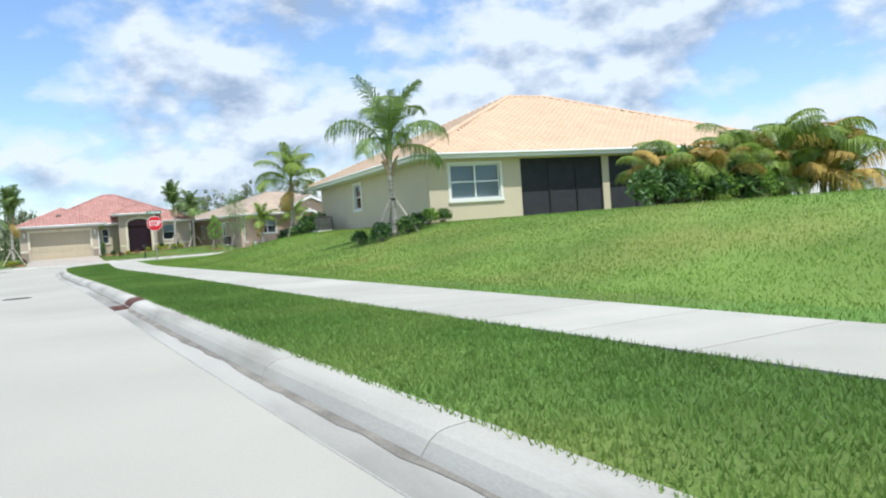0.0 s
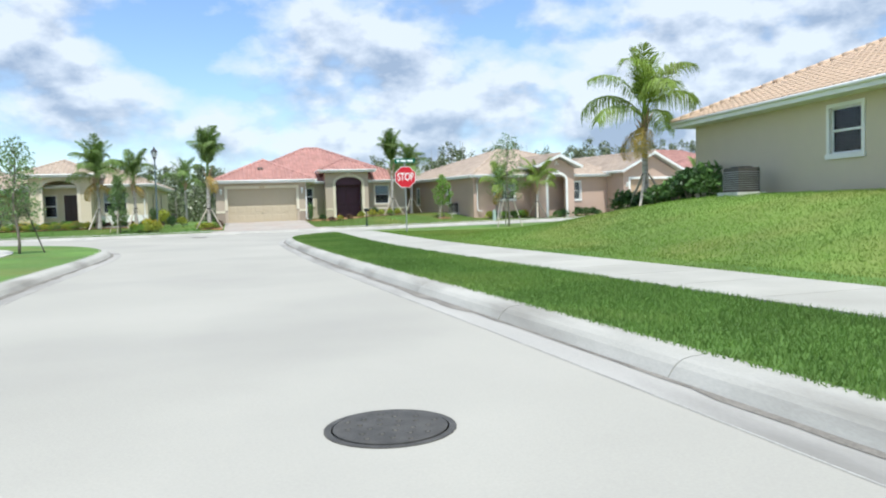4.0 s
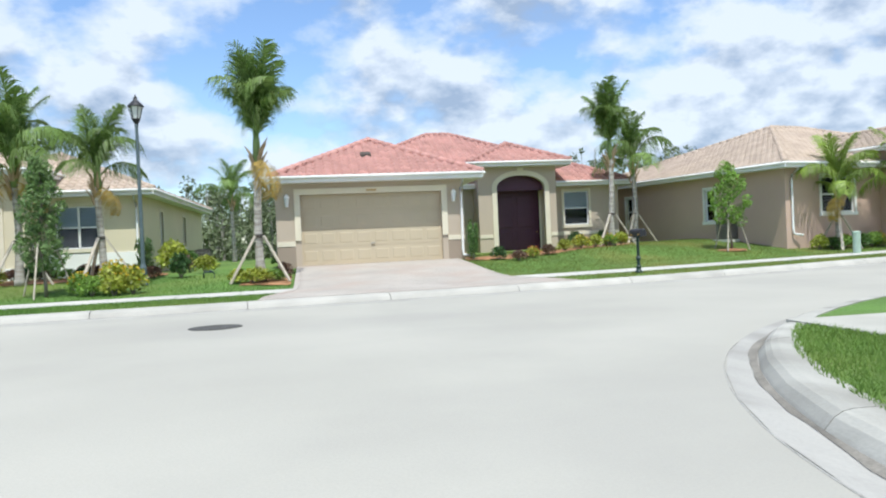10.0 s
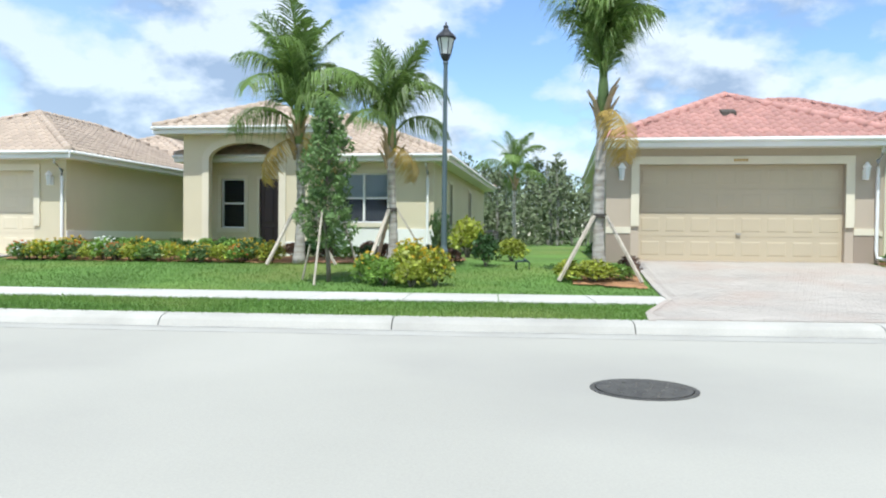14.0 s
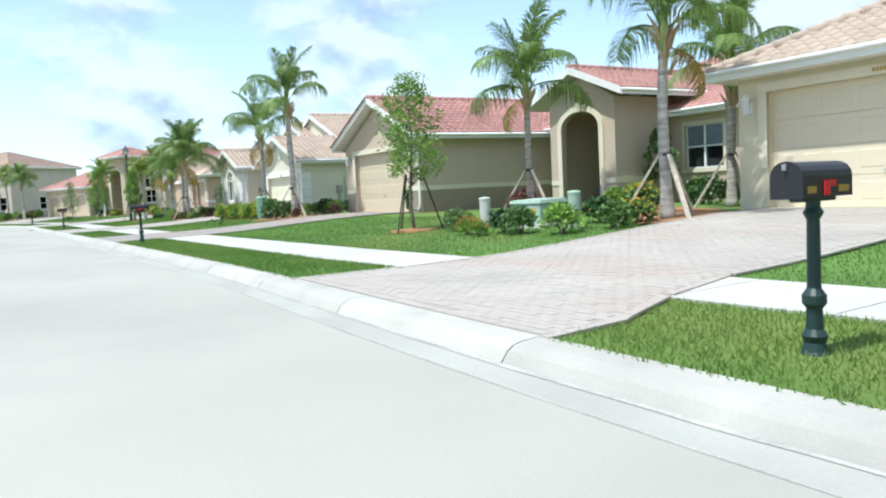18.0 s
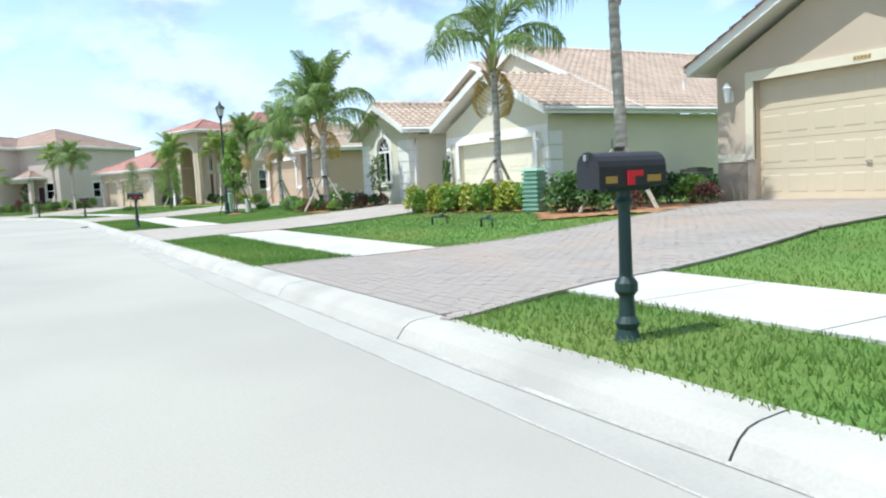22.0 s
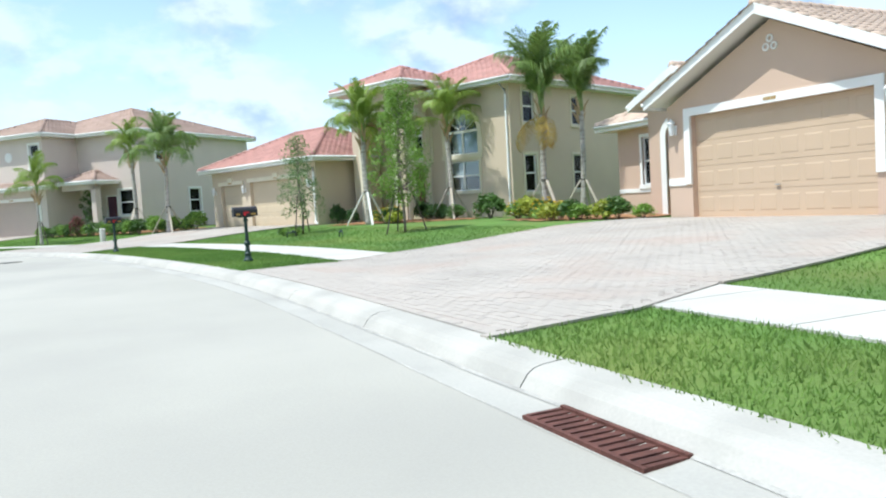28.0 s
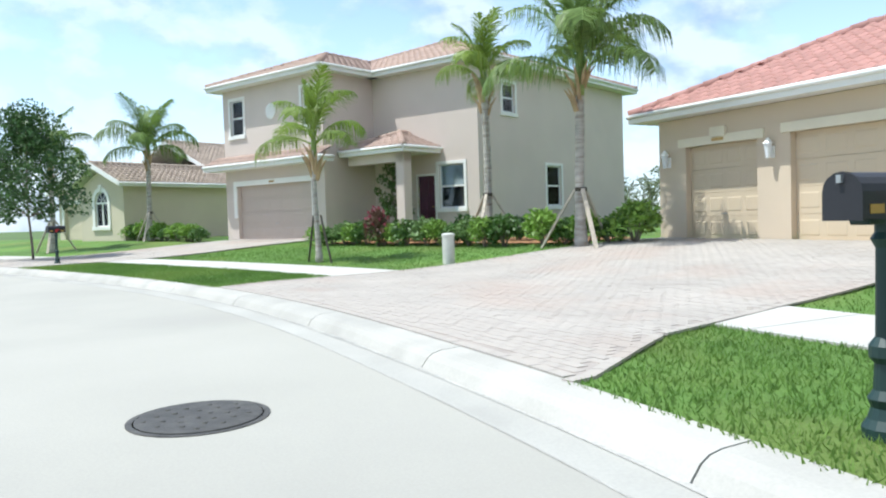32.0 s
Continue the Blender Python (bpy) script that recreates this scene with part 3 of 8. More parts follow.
# ---- driveways, in plan ----
DRIVES = {
    "a": ([(-0.9, 74.2), (6.9, 75.1), (6.5, 76.4), (5.8, 79.0), (5.4, 84.75), (-0.2, 84.75), (-0.2, 78.0), (-0.8, 75.6)], 0, "rosy grey"),
    "b": ([(-21.6, 73.5), (-15.9, 73.4), (-16.0, 74.8), (-16.6, 76.0), (-17.1, 77.5), (-17.2, 85.5), (-22.5, 85.5), (-21.9, 79.0), (-21.5, 77.0), (-21.3, 75.4)], 0, "rosy grey"),
    "c": ([(-42.2, 73.7), (-36.7, 73.7), (-36.9, 74.5), (-37.5, 76.2), (-37.7, 77.3), (-38.6, 81.0), (-38.4, 85.55), (-43.6, 85.55), (-42.4, 78.5), (-42.1, 75.6)], 0, "rosy grey"),
    "d": ([(-57.6, 73.7), (-50.2, 73.7), (-50.4, 74.6), (-51.0, 75.8), (-51.3, 77.2), (-52.3, 81.4), (-52.3, 86.1), (-57.6, 86.1), (-57.6, 88.2), (-59.3, 88.2), (-59.3, 84.6), (-58.2, 82.0), (-57.3, 77.6), (-57.0, 75.8)], 0, "pinkish tan"),
    "e": ([(-80.2, 73.2), (-71.1, 73.6), (-71.2, 74.4), (-71.4, 75.8), (-72.2, 77.6), (-72.7, 81.0), (-72.5, 85.95), (-81.3, 85.55), (-82.9, 85.2), (-83.0, 82.6), (-81.4, 77.4), (-80.1, 75.7)], 2.7, "pinkish tan"),
    "f": ([(-103.3, 66.9), (-95.0, 70.5), (-95.5, 71.4), (-96.9, 72.5), (-98.1, 74.2), (-99.5, 76.8), (-100.4, 81.0), (-109.0, 77.7), (-107.0, 73.3), (-105.6, 70.2), (-104.4, 68.2)], 20.8, "rosy grey"),
    "g": ([(-119.9, 53.9), (-113.4, 60.0), (-114.4, 61.2), (-116.4, 63.2), (-118.9, 69.0), (-122.9, 65.1), (-121.5, 60.0), (-120.5, 55.4)], 43.0, "rosy grey"),
    "h": ([(36.9, 85.0), (43.0, 87.0), (42.6, 88.2), (40.0, 90.6), (34.2, 90.4), (35.4, 87.6)], 0, "rosy grey"),
}
# mulched planting beds: plan rings
BEDS = {
    "porch_bed": [(5.6, 84.9), (5.7, 84.0), (7.2, 84.1), (9.0, 85.2), (10.9, 87.0), (13.4, 88.6), (14.6, 90.5), (11.6, 91.2), (11.2, 88.4), (8.4, 86.0)],
    "palm_bed": [(-1.7, 80.2), (-0.25, 79.7), (-0.25, 81.9), (-1.5, 81.8)],
    "hedge_bed": [(-17.0, 84.9), (-16.6, 83.0), (-12.0, 82.8), (-8.4, 82.9), (-4.9, 83.2), (-4.4, 84.2), (-4.6, 86.2), (-16.2, 86.4)],
    "utility_bed": [(-31.5, 84.6), (-28.5, 85.4), (-24.4, 83.4), (-22.6, 81.8), (-22.0, 83.2), (-23.2, 85.2), (-28.5, 88.4), (-33.2, 88.2)],
    "side_bed": [(-46.6, 82.0), (-44.9, 80.9), (-43.4, 82.4), (-43.3, 84.0), (-44.2, 85.6), (-46.9, 85.2)],
    "hedge_strip": [(-53.0, 81.5), (-47.7, 82.4), (-47.7, 84.2), (-52.3, 84.0)],
    "arch_bed": [(-66.0, 82.0), (-59.6, 80.9), (-59.4, 84.7), (-66.0, 85.0)],
    "corner_bed": [(-89.6, 84.7), (-86.5, 84.2), (-83.2, 85.6), (-84.0, 88.2), (-89.2, 87.4)],
    "tall_house_bed": [(-99.4, 82.9), (-97.6, 80.6), (-94.6, 82.8), (-92.8, 85.2), (-93.0, 86.0), (-98.6, 85.0)],
    "far_bed": [(-116.4, 69.2), (-109.0, 75.2), (-109.8, 77.4), (-112.4, 77.2), (-115.0, 73.2), (-117.4, 70.4)],
}


def in_ring(ring, x, y):
    """Whether plan points lie inside a ring. Arrays in, array out."""
    x, y = np.asarray(x, float), np.asarray(y, float)
    inside = np.zeros(x.shape, bool)
    for (ax, ay), (bx, by) in zip(ring, [*ring[1:], ring[0]]):
        if ay != by:
            inside ^= ((ay > y) != (by > y)) & (x < (bx - ax) * (y - ay) / (by - ay) + ax)
    return inside


def in_drive(x, y):
    out = np.zeros(np.shape(x), bool)
    for ring, *_ in DRIVES.values():
        out |= in_ring(ring, x, y)
    return out


# ---- road, kerbs, walks, lawns ----
def sheet(x0, x1, y0, y1, step, height, keep=None):
    """A grid of quads at the given height function; cells may be left out."""
    xs, ys = np.arange(x0, x1 + step / 2, step), np.arange(y0, y1 + step / 2, step)
    gx, gy = np.meshgrid(xs, ys)
    z = height(gx.ravel(), gy.ravel())
    v = np.stack([gx.ravel(), gy.ravel(), z], 1)
    i = np.arange(len(xs) - 1)[None, :] + np.arange(len(ys) - 1)[:, None] * len(xs)
    f = np.stack([i, i + 1, i + 1 + len(xs), i + len(xs)], -1).reshape(-1, 4)
    if keep is not None:
        c = v[f].mean(1)
        f = f[keep(c[:, 0], c[:, 1])]
    return v, f


v, f = sheet(-150, 90, -45, 100, 5.0, lambda x, y: np.full(x.shape, -0.02))
road = new("road", fast_mesh("road", v, f, M["asphalt"]))
tagged(road, "pale sunlit concrete street with faint stains", "road", kind="structure")
far = [(-2600.0 + 5200 * a, -2600.0 + 5200 * b, -0.12) for b in (0, 1) for a in (0, 1)]
ground = new("ground", fast_mesh("ground", far, [(0, 1, 3, 2)], M["far"]))
tagged(ground, "flat green land reaching to the horizon", "ground", kind="structure")


def offset_strip(line, side, offsets, heights):
    """A strip along a line: side is +1 for the left of it, -1 for the right."""
    n = normals_left(line) * side
    rows = [np.column_stack([line + n * o, h(line + n * o) if callable(h) else np.full(len(line), h)]) for o, h in zip(offsets, heights)]
    v, k, m = np.concatenate(rows), len(line), len(offsets)
    f = [(r * k + i, r * k + i + 1, (r + 1) * k + i + 1, (r + 1) * k + i) for r in range(m - 1) for i in range(k - 1)]
    return v, f


def lawn_height(p):
    return ground_z(p[:, 0], p[:, 1])


north_off = np.interp(K_NORTH[:, 0], [-95, -86, -80, -60, -40, -25, -17, -12, 0, 9, 18, 30], [2.45, 2.4, 2.0, 1.65, 1.45, 1.42, 1.9, 2.15, 2.25, 2.0, 1.6, 1.3]) + 0.72
east_run = K_EAST[K_EAST[:, 1] < 54] - (normals_left(K_EAST) * 3.15)[K_EAST[:, 1] < 54]
WALKS = {"north": (K_NORTH - normals_left(K_NORTH) * north_off[:, None], 0.72),
         "east": (smooth_line([*map(tuple, east_run[::6]), (6.35, 57.0), (6.42, 61.0), (6.5, 66.2)], 0.5), 0.93),
         "west": (K_WEST + normals_left(K_WEST) * 3.4, 0.87)}
STREETS = {"north": (K_NORTH, -1), "east": (K_EAST, -1), "west": (K_WEST, 1)}
KERB_PROFILE = [(-0.30, -0.06), (-0.30, 0.0), (-0.278, 0.032), (-0.235, 0.088), (-0.185, 0.122), (-0.12, 0.138), (0.0, 0.147), (0.06, 0.151), (0.06, -0.06)]
for side_name, (line, side) in STREETS.items():
    v, f = offset_strip(line, side, (-0.57, -0.53, -0.42, -0.295), (-0.015, -0.012, -0.007, 0.003))
    gutter = new("gutter", fast_mesh("gutter", v, f, M["gutter" if side_name == "north" else "gutter_old"], True))
    tagged(gutter, "grey concrete gutter stained dark along the kerb", "gutter", kind="structure")
    # silt washed along the foot of the kerb, and the open joint beside the road
    fine_line = smooth_line([*map(tuple, line[::3]), tuple(line[-1])], 0.3)
    fn = normals_left(fine_line) * side
    wob = np.array([noise.noise(Vector((p[0] * 0.35, p[1] * 0.35, 3.0))) + 0.5 * noise.noise(Vector((p[0] * 1.6, p[1] * 1.6, 9.0))) for p in fine_line])
    wide = np.clip((0.5 + wob) * (0.025 if side_name == "north" else 0.10), 0.006, 0.2)
    v = np.concatenate([np.column_stack([fine_line + fn * o[:, None], z]) for o, z in ((-0.31 - wide, np.interp(-0.31 - wide, [-0.57, -0.53, -0.42, -0.295], [-0.015, -0.012, -0.007, 0.003]) + 0.004), (np.full(len(wide), -0.292), np.full(len(wide), 0.013)))])
    k = len(fine_line)
    silt = new("silt", fast_mesh("silt", v, [(i, i + 1, k + i + 1, k + i) for i in range(k - 1)], M["joint_grey" if side_name == "north" else "silt"]))
    tagged(silt, "dark silt washed along the foot of the kerb", "silt", kind="structure")
    v, f = offset_strip(fine_line, side, (-0.578, -0.568), (-0.0175, -0.0135))
    tagged(new("joint", fast_mesh("joint", v, f, M["joint_grey"])), "dark open joint between gutter and road", "joint", kind="structure")
    kerb = thing("kerb", "pale rounded concrete kerb beside the lawn", "kerb", kind="structure")
    n = normals_left(line) * side
    for i in range(0, len(line) - 4, 3):
        c, g = line[i:i + 4].copy(), n[i:i + 4]
        u = (c[-1] - c[-2]) / np.linalg.norm(c[-1] - c[-2])
        c[-1] -= u * 0.014
        geo = Geo()
        rings = [[(*(c[k] + g[k] * o), h) for o, h in KERB_PROFILE] for k in range(4)]
        m = len(KERB_PROFILE)
        geo.add([p for r in rings for p in r], [(a * m + b, a * m + b + 1, (a + 1) * m + b + 1, (a + 1) * m + b) for a in range(3) for b in range(m - 1)])
        geo.add([*rings[0], *rings[-1]], [tuple(range(m)), tuple(range(m, 2 * m))[::-1]])
        part("kerb_stone", geo, M["kerb" if side_name == "north" else "kerb_old"], kerb, smooth=False)
    # lawn: an exact strip along the kerb, then a coarser sheet behind it
    offs = [0.0, 0.5, 1.0, 1.6, 2.4, 3.2, 4.0, 4.9]
    v, f = offset_strip(line, side, offs, [lawn_height] * len(offs))
    verge = new("lawn", fast_mesh("lawn", v, f, M["soil"], True))
    tagged(verge, "mown green lawn strip behind the kerb", "lawn", kind="structure")
    # sidewalk slabs
    walkway = thing("sidewalk", "bright pale concrete sidewalk in square slabs", "sidewalk", kind="structure")
    walk_line, half = WALKS[side_name]
    s_line = smooth_line([*map(tuple, walk_line[::4]), tuple(walk_line[-1])], 1.52)
    sn = normals_left(s_line)
    walk_band = (-half, half)
    for a in range(len(s_line) - 1):
        mid = (s_line[a] + s_line[a + 1]) / 2 
        if (in_drive(*s_line[a]) and in_drive(*s_line[a + 1])) or abs(mid[0]) > 125 or mid[1] < -25:
            continue
        ends = [s_line[a], s_line[a + 1] - (s_line[a + 1] - s_line[a]) * 0.010]
        top = [(*(e + g * o), 0.0) for e, g, o in ((ends[0], sn[a], walk_band[0]), (ends[1], sn[a + 1], walk_band[0]), (ends[1], sn[a + 1], walk_band[1]), (ends[0], sn[a], walk_band[1]))]
        top = [(x, y, gz(x, y) + 0.022) for x, y, _ in top]
        part("slab", Geo().prism([(x, y, z - 0.08) for x, y, z in top], top), M["walk_old" if side_name == "east" else "walk"], walkway)


def off_road(x, y):
    dn, de, dw = -line_distance(K_NORTH, x, y), -line_distance(K_EAST, x, y), line_distance(K_WEST, x, y)
    return (dn > 3.6) | (de > 3.6) | (dw > 3.6)


def east_side(x, y):
    return (-line_distance(K_EAST, x, y) > 3.6) & (-line_distance(K_NORTH, x, y) < 0)


for tone, words, pick in (("soil", "broad green lawns rising gently to the houses", lambda x, y: off_road(x, y) & ~east_side(x, y)), ("soil_gold", "sunburnt yellow-green lawn rising to the corner house", east_side)):
    v, f = sheet(-150, 90, -45, 150, 1.25, lambda x, y: ground_z(x, y) - 0.012, pick)
    tagged(new("lawn", fast_mesh("lawn", v, f, M[tone], True)), words, "lawn", kind="structure")

# ---- paver driveways ----
PAVER = Geo()
PAVER.add([(-0.097, -0.046, 0.006), (0.097, -0.046, 0.006), (0.097, 0.046, 0.006), (-0.097, 0.046, 0.006)], [(0, 1, 2, 3)])
PAVER.add([(-0.0995, -0.049, 0.004), (0.0995, -0.049, 0.004), (0.0995, 0.049, 0.004), (-0.0995, 0.049, 0.004), (-0.101, -0.050, -0.02), (0.101, -0.050, -0.02), (0.101, 0.050, -0.02), (-0.101, 0.050, -0.02)],
          [(4, 5, 1, 0), (5, 6, 2, 1), (6, 7, 3, 2), (7, 4, 0, 3)])
paver_v, paver_f = np.array(PAVER.v[4:]), np.array([(0, 1, 2, 3), (4, 5, 1, 0), (5, 6, 2, 1), (6, 7, 3, 2), (7, 4, 0, 3)])
paver_meshes = {clay: fast_mesh("paver", paver_v, paver_f, M[clay]) for clay in ("paver", "paver_brown")}
NEAR_PAVERS = {"c": 300, "d": 300, "e": 300, "f": 300, "b": 200}
rng = np.random.default_rng(4)


def ring_gap(ring, x, y):
    """Distance from plan points to the nearest edge of a ring."""
    best = np.full(np.shape(x), 1e9)
    for (ax, ay), (bx, by) in zip(ring, [*ring[1:], ring[0]]):
        dx, dy = bx - ax, by - ay
        u = np.clip(((x - ax) * dx + (y - ay) * dy) / (dx * dx + dy * dy), 0, 1)
        best = np.minimum(best, np.hypot(x - ax - u * dx, y - ay - u * dy))
    return best


def paver_lift(x, y):
    """The pavers lie proud of the lawn and come down flush with the kerb."""
    return 0.014 + 0.016 * step01(-line_distance(K_NORTH, x, y) / 1.2)


for key, (ring, turn, tone) in DRIVES.items():
    r = np.array(ring)
    if sum(p[0] * q[1] - q[0] * p[1] for p, q in zip(ring, [*ring[1:], ring[0]])) < 0:
        ring = ring[::-1]
    c, s = math.cos(radians(turn)), math.sin(radians(turn))
    loc = r @ np.array([[c, -s], [s, c]])
    lo, hi = loc.min(0), loc.max(0)
    nx, ny = int((hi[0] - lo[0]) / 0.206) + 2, int((hi[1] - lo[1]) / 0.104) + 2
    iy, ix = np.mgrid[0:ny, 0:nx]
    px, py = (lo[0] + (ix + 0.5 * (iy % 2)) * 0.206).ravel(), (lo[1] + iy * 0.104).ravel()
    wx, wy = px * c - py * s, px * s + py * c
    keep = in_ring(ring, wx, wy) & (ring_gap(ring, wx, wy) > 0.135) & (-line_distance(K_NORTH, wx, wy) > 0.215)
    wx, wy, wt = wx[keep], wy[keep], np.full(keep.sum(), radians(turn))
    field = len(wx)
    # border course: one row of pavers laid end to end round the edge
    for (ax, ay), (bx, by) in zip(ring, [*ring[1:], ring[0]]):
        run = math.hypot(bx - ax, by - ay)
        us = np.arange(0.1, run - 0.05, 0.206) / run
        ex, ey = ax + (bx - ax) * us - (by - ay) / run * 0.055, ay + (by - ay) * us + (bx - ax) / run * 0.055
        far_in = -line_distance(K_NORTH, ex, ey) > 0.06
        wx, wy, wt = np.r_[wx, ex[far_in]], np.r_[wy, ey[far_in]], np.r_[wt, np.full(far_in.sum(), math.atan2(by - ay, bx - ax))]
    street = smooth_line([*map(tuple, K_NORTH[::4])], 0.206)
    sn = normals_left(street)
    ex, ey = (street - sn * 0.115).T
    on = in_ring(ring, ex, ey) & (ring_gap(ring, ex, ey) > 0.1)
    wx, wy, wt = np.r_[wx, ex[on]], np.r_[wy, ey[on]], np.r_[wt, np.arctan2(-sn[on, 0], sn[on, 1])]
    z = ground_z(wx, wy) + paver_lift(wx, wy) + rng.uniform(-0.0015, 0.0015, len(wx)) + np.where(np.arange(len(wx)) < field, 0.0, 0.004)
    clay = "paver_brown" if key == "c" else "paver"
    drive = thing("driveway", f"{tone} brick paver driveway up to the garage", "driveway", kind="structure")
    g = np.random.default_rng(1).uniform(0, 1, len(wx))
    d = -line_distance(K_NORTH, wx, wy)
    order = np.argsort(d + (0.0 if key != "f" else 0.15 * np.abs(wx + 99)))
    near = order[:NEAR_PAVERS.get(key, 0)]
    rest = order[NEAR_PAVERS.get(key, 0):]
    # each paver lies along the slope of its drive
    def bed(x, y):
        return ground_z(x, y) + paver_lift(x, y)
    gx, gy = (bed(wx + 0.1, wy) - bed(wx - 0.1, wy)) / 0.2, (bed(wx, wy + 0.1) - bed(wx, wy - 0.1)) / 0.2
    ct, st = np.cos(wt), np.sin(wt)
    ua, va = np.stack([ct, st, ct * gx + st * gy], 1), np.stack([-st, ct, ct * gy - st * gx], 1)
    ua, va = ua / np.linalg.norm(ua, axis=1)[:, None], va / np.linalg.norm(va, axis=1)[:, None]
    axes = np.stack([ua, va, np.cross(ua, va)], 1)
    for k in near:
        o = part("paver", paver_meshes[clay], None, drive)
        m = Matrix(axes[k].T.tolist()).to_4x4()
        m.translation = (wx[k], wy[k], z[k])
        o.matrix_basis = m
    rot = axes[rest]
    v = (np.einsum("ij,kjl->kil", paver_v, rot) + np.stack([wx[rest], wy[rest], z[rest]], 1)[:, None]).reshape(-1, 3)
    f = (paver_f[None] + (np.arange(len(rest)) * 8)[:, None, None]).reshape(-1, 4)
    tagged(part("pavers", fast_mesh("pavers", v, f, M[clay]), None, drive), kind="stuff")
    # sand bed under the pavers
    v, f = sheet(r[:, 0].min(), r[:, 0].max(), r[:, 1].min(), r[:, 1].max(), 0.075, lambda x, y: ground_z(x, y) + paver_lift(x, y) - 0.0005, lambda x, y, ring=ring: in_ring(ring, x, y) & (ring_gap(ring, x, y) > 0.045) & (-line_distance(K_NORTH, x, y) > 0.12))
    part("sand_bed", fast_mesh("sand_bed", v, f, M["joint"]), None, drive)

for name, ring in BEDS.items():
    r = np.array(ring)
    v, f = sheet(r[:, 0].min(), r[:, 0].max(), r[:, 1].min(), r[:, 1].max(), 0.2, lambda x, y: ground_z(x, y) + 0.02 + 0.015 * np.sin(x * 7.3) * np.cos(y * 6.1), lambda x, y, ring=ring: in_ring(ring, x, y))
    tagged(new("mulch_bed", fast_mesh("mulch_bed", v, f, M["mulch"], True)), "planting bed covered in orange-brown bark mulch", "planting bed")


# ---- houses ----
def frame_ring(u0, u1, z0, z1, w, y0, y1):
    """A rectangular frame of width w, in one piece."""
    out, inn = [(u0, z0), (u1, z0), (u1, z1), (u0, z1)], [(u0 + w, z0 + w), (u1 - w, z0 + w), (u1 - w, z1 - w), (u0 + w, z1 - w)]
    v = [(u, y, z) for y in (y0, y1) for ring in (out, inn) for u, z in ring]
    f = []
    for k in range(4):
        n = (k + 1) % 4
        f += [(k, n, 4 + n, 4 + k), (8 + k, 12 + k, 12 + n, 8 + n), (k, 8 + k, 8 + n, n), (4 + k, 4 + n, 12 + n, 12 + k)]
    return Geo().add(v, f)


class House:
    def __init__(self, label, x, y, turn, wall, tile, trim, garage):
        self.root = thing("house", label, "house", pose(x, y, 0, 0, 0, turn), group="houses along the street")
        self.wall_mat, self.tile, self.trim, self.garage_mat, self.garage_legs = wall, tile, trim, garage, True

    # -- walls: laid out in (along, inward, up) of a wall line --
    @staticmethod
    def line(ox, oy, dx, dy):
        return Matrix(((dx, -dy, 0, ox), (dy, dx, 0, oy), (0, 0, 1, 0), (0, 0, 0, 1)))

    def wall(self, m, length, z0, z1, holes=(), thick=0.2, gable=None, material=None):
        us = sorted({0.0, length, *(h[k] for h in holes for k in (1, 2))})
        zs = sorted({z0, z1, *(h[k] for h in holes for k in (3, 4))})
        solid = {}
        for i in range(len(us) - 1):
            for j in range(len(zs) - 1):
                cu, cz = (us[i] + us[i + 1]) / 2, (zs[j] + zs[j + 1]) / 2
                solid[i, j] = not any(h[1] < cu < h[2] and h[3] < cz < h[4] for h in holes)
        geo = Geo()
        for (i, j), s in solid.items():
            if not s:
                continue
            a, b, p, q = us[i], us[i + 1], zs[j], zs[j + 1]
            geo.add([(a, 0, p), (b, 0, p), (b, 0, q), (a, 0, q)], [(0, 1, 2, 3)])
            geo.add([(a, thick, p), (b, thick, p), (b, thick, q), (a, thick, q)], [(3, 2, 1, 0)])
            for (di, dj), e in (((-1, 0), ((a, p), (a, q))), ((1, 0), ((b, q), (b, p))), ((0, -1), ((b, p), (a, p))), ((0, 1), ((a, q), (b, q)))):
                if not solid.get((i + di, j + dj), False):
                    (u0, w0), (u1, w1) = e
                    geo.add([(u0, 0, w0), (u1, 0, w1), (u1, thick, w1), (u0, thick, w0)], [(0, 1, 2, 3)])
        for h in holes:
            if h[0] in ("arch", "archwin"):
                self.spandrel(geo, h[1], h[2], h[4], h[5], thick)
        if gable:
            uc, zp = gable
            ring = [(0, z1), (length, z1), (uc, zp)]
            geo.prism([(u, 0.0, z) for u, z in ring], [(u, thick, z) for u, z in ring])
        ob = part("wall", geo.weld(), material or self.wall_mat, self.root, m=m)
        for h in holes:
            self.fill(m, h, thick)
        return ob

    @staticmethod
    def arc(u0, u1, top, rise, n=14):
        return [((u0 + u1) / 2 - (u1 - u0) / 2 * math.cos(math.pi * k / n), top - rise + rise * math.sin(math.pi * k / n)) for k in range(n + 1)]

    def spandrel(self, geo, u0, u1, top, rise, thick):
        pts = self.arc(u0, u1, top, rise)
        h = len(pts) // 2
        for corner, run in (((u0, top), pts[:h + 1]), ((u1, top), pts[h:])):
            ring = [corner, *run]
            geo.prism([(u, 0.0, z) for u, z in ring], [(u, thick, z) for u, z in ring])

    def fill(self, m, h, thick):
        kind, u0, u1, z0, z1 = h[:5]
        if kind == "win":
            self.window(m, u0, u1, z0, z1, *h[5:])
        elif kind == "garage":
            self.garage(m, u0, u1, z0, z1)
        elif kind == "door":
            self.door(m, u0, u1, z0, z1, h[5])
        elif kind == "arch":
            self.arch_trim(m, u0, u1, z0, z1, h[5], h[6] if len(h) > 6 else self.trim)
        elif kind == "archwin":
            self.arch_window(m, u0, u1, z0, z1, h[5])

    def box(self, m, name, material, parent, *dims, bevel=0.006, label=""):
        return part(name, Geo().box(*dims), material, parent, label, bevel=bevel, m=m)

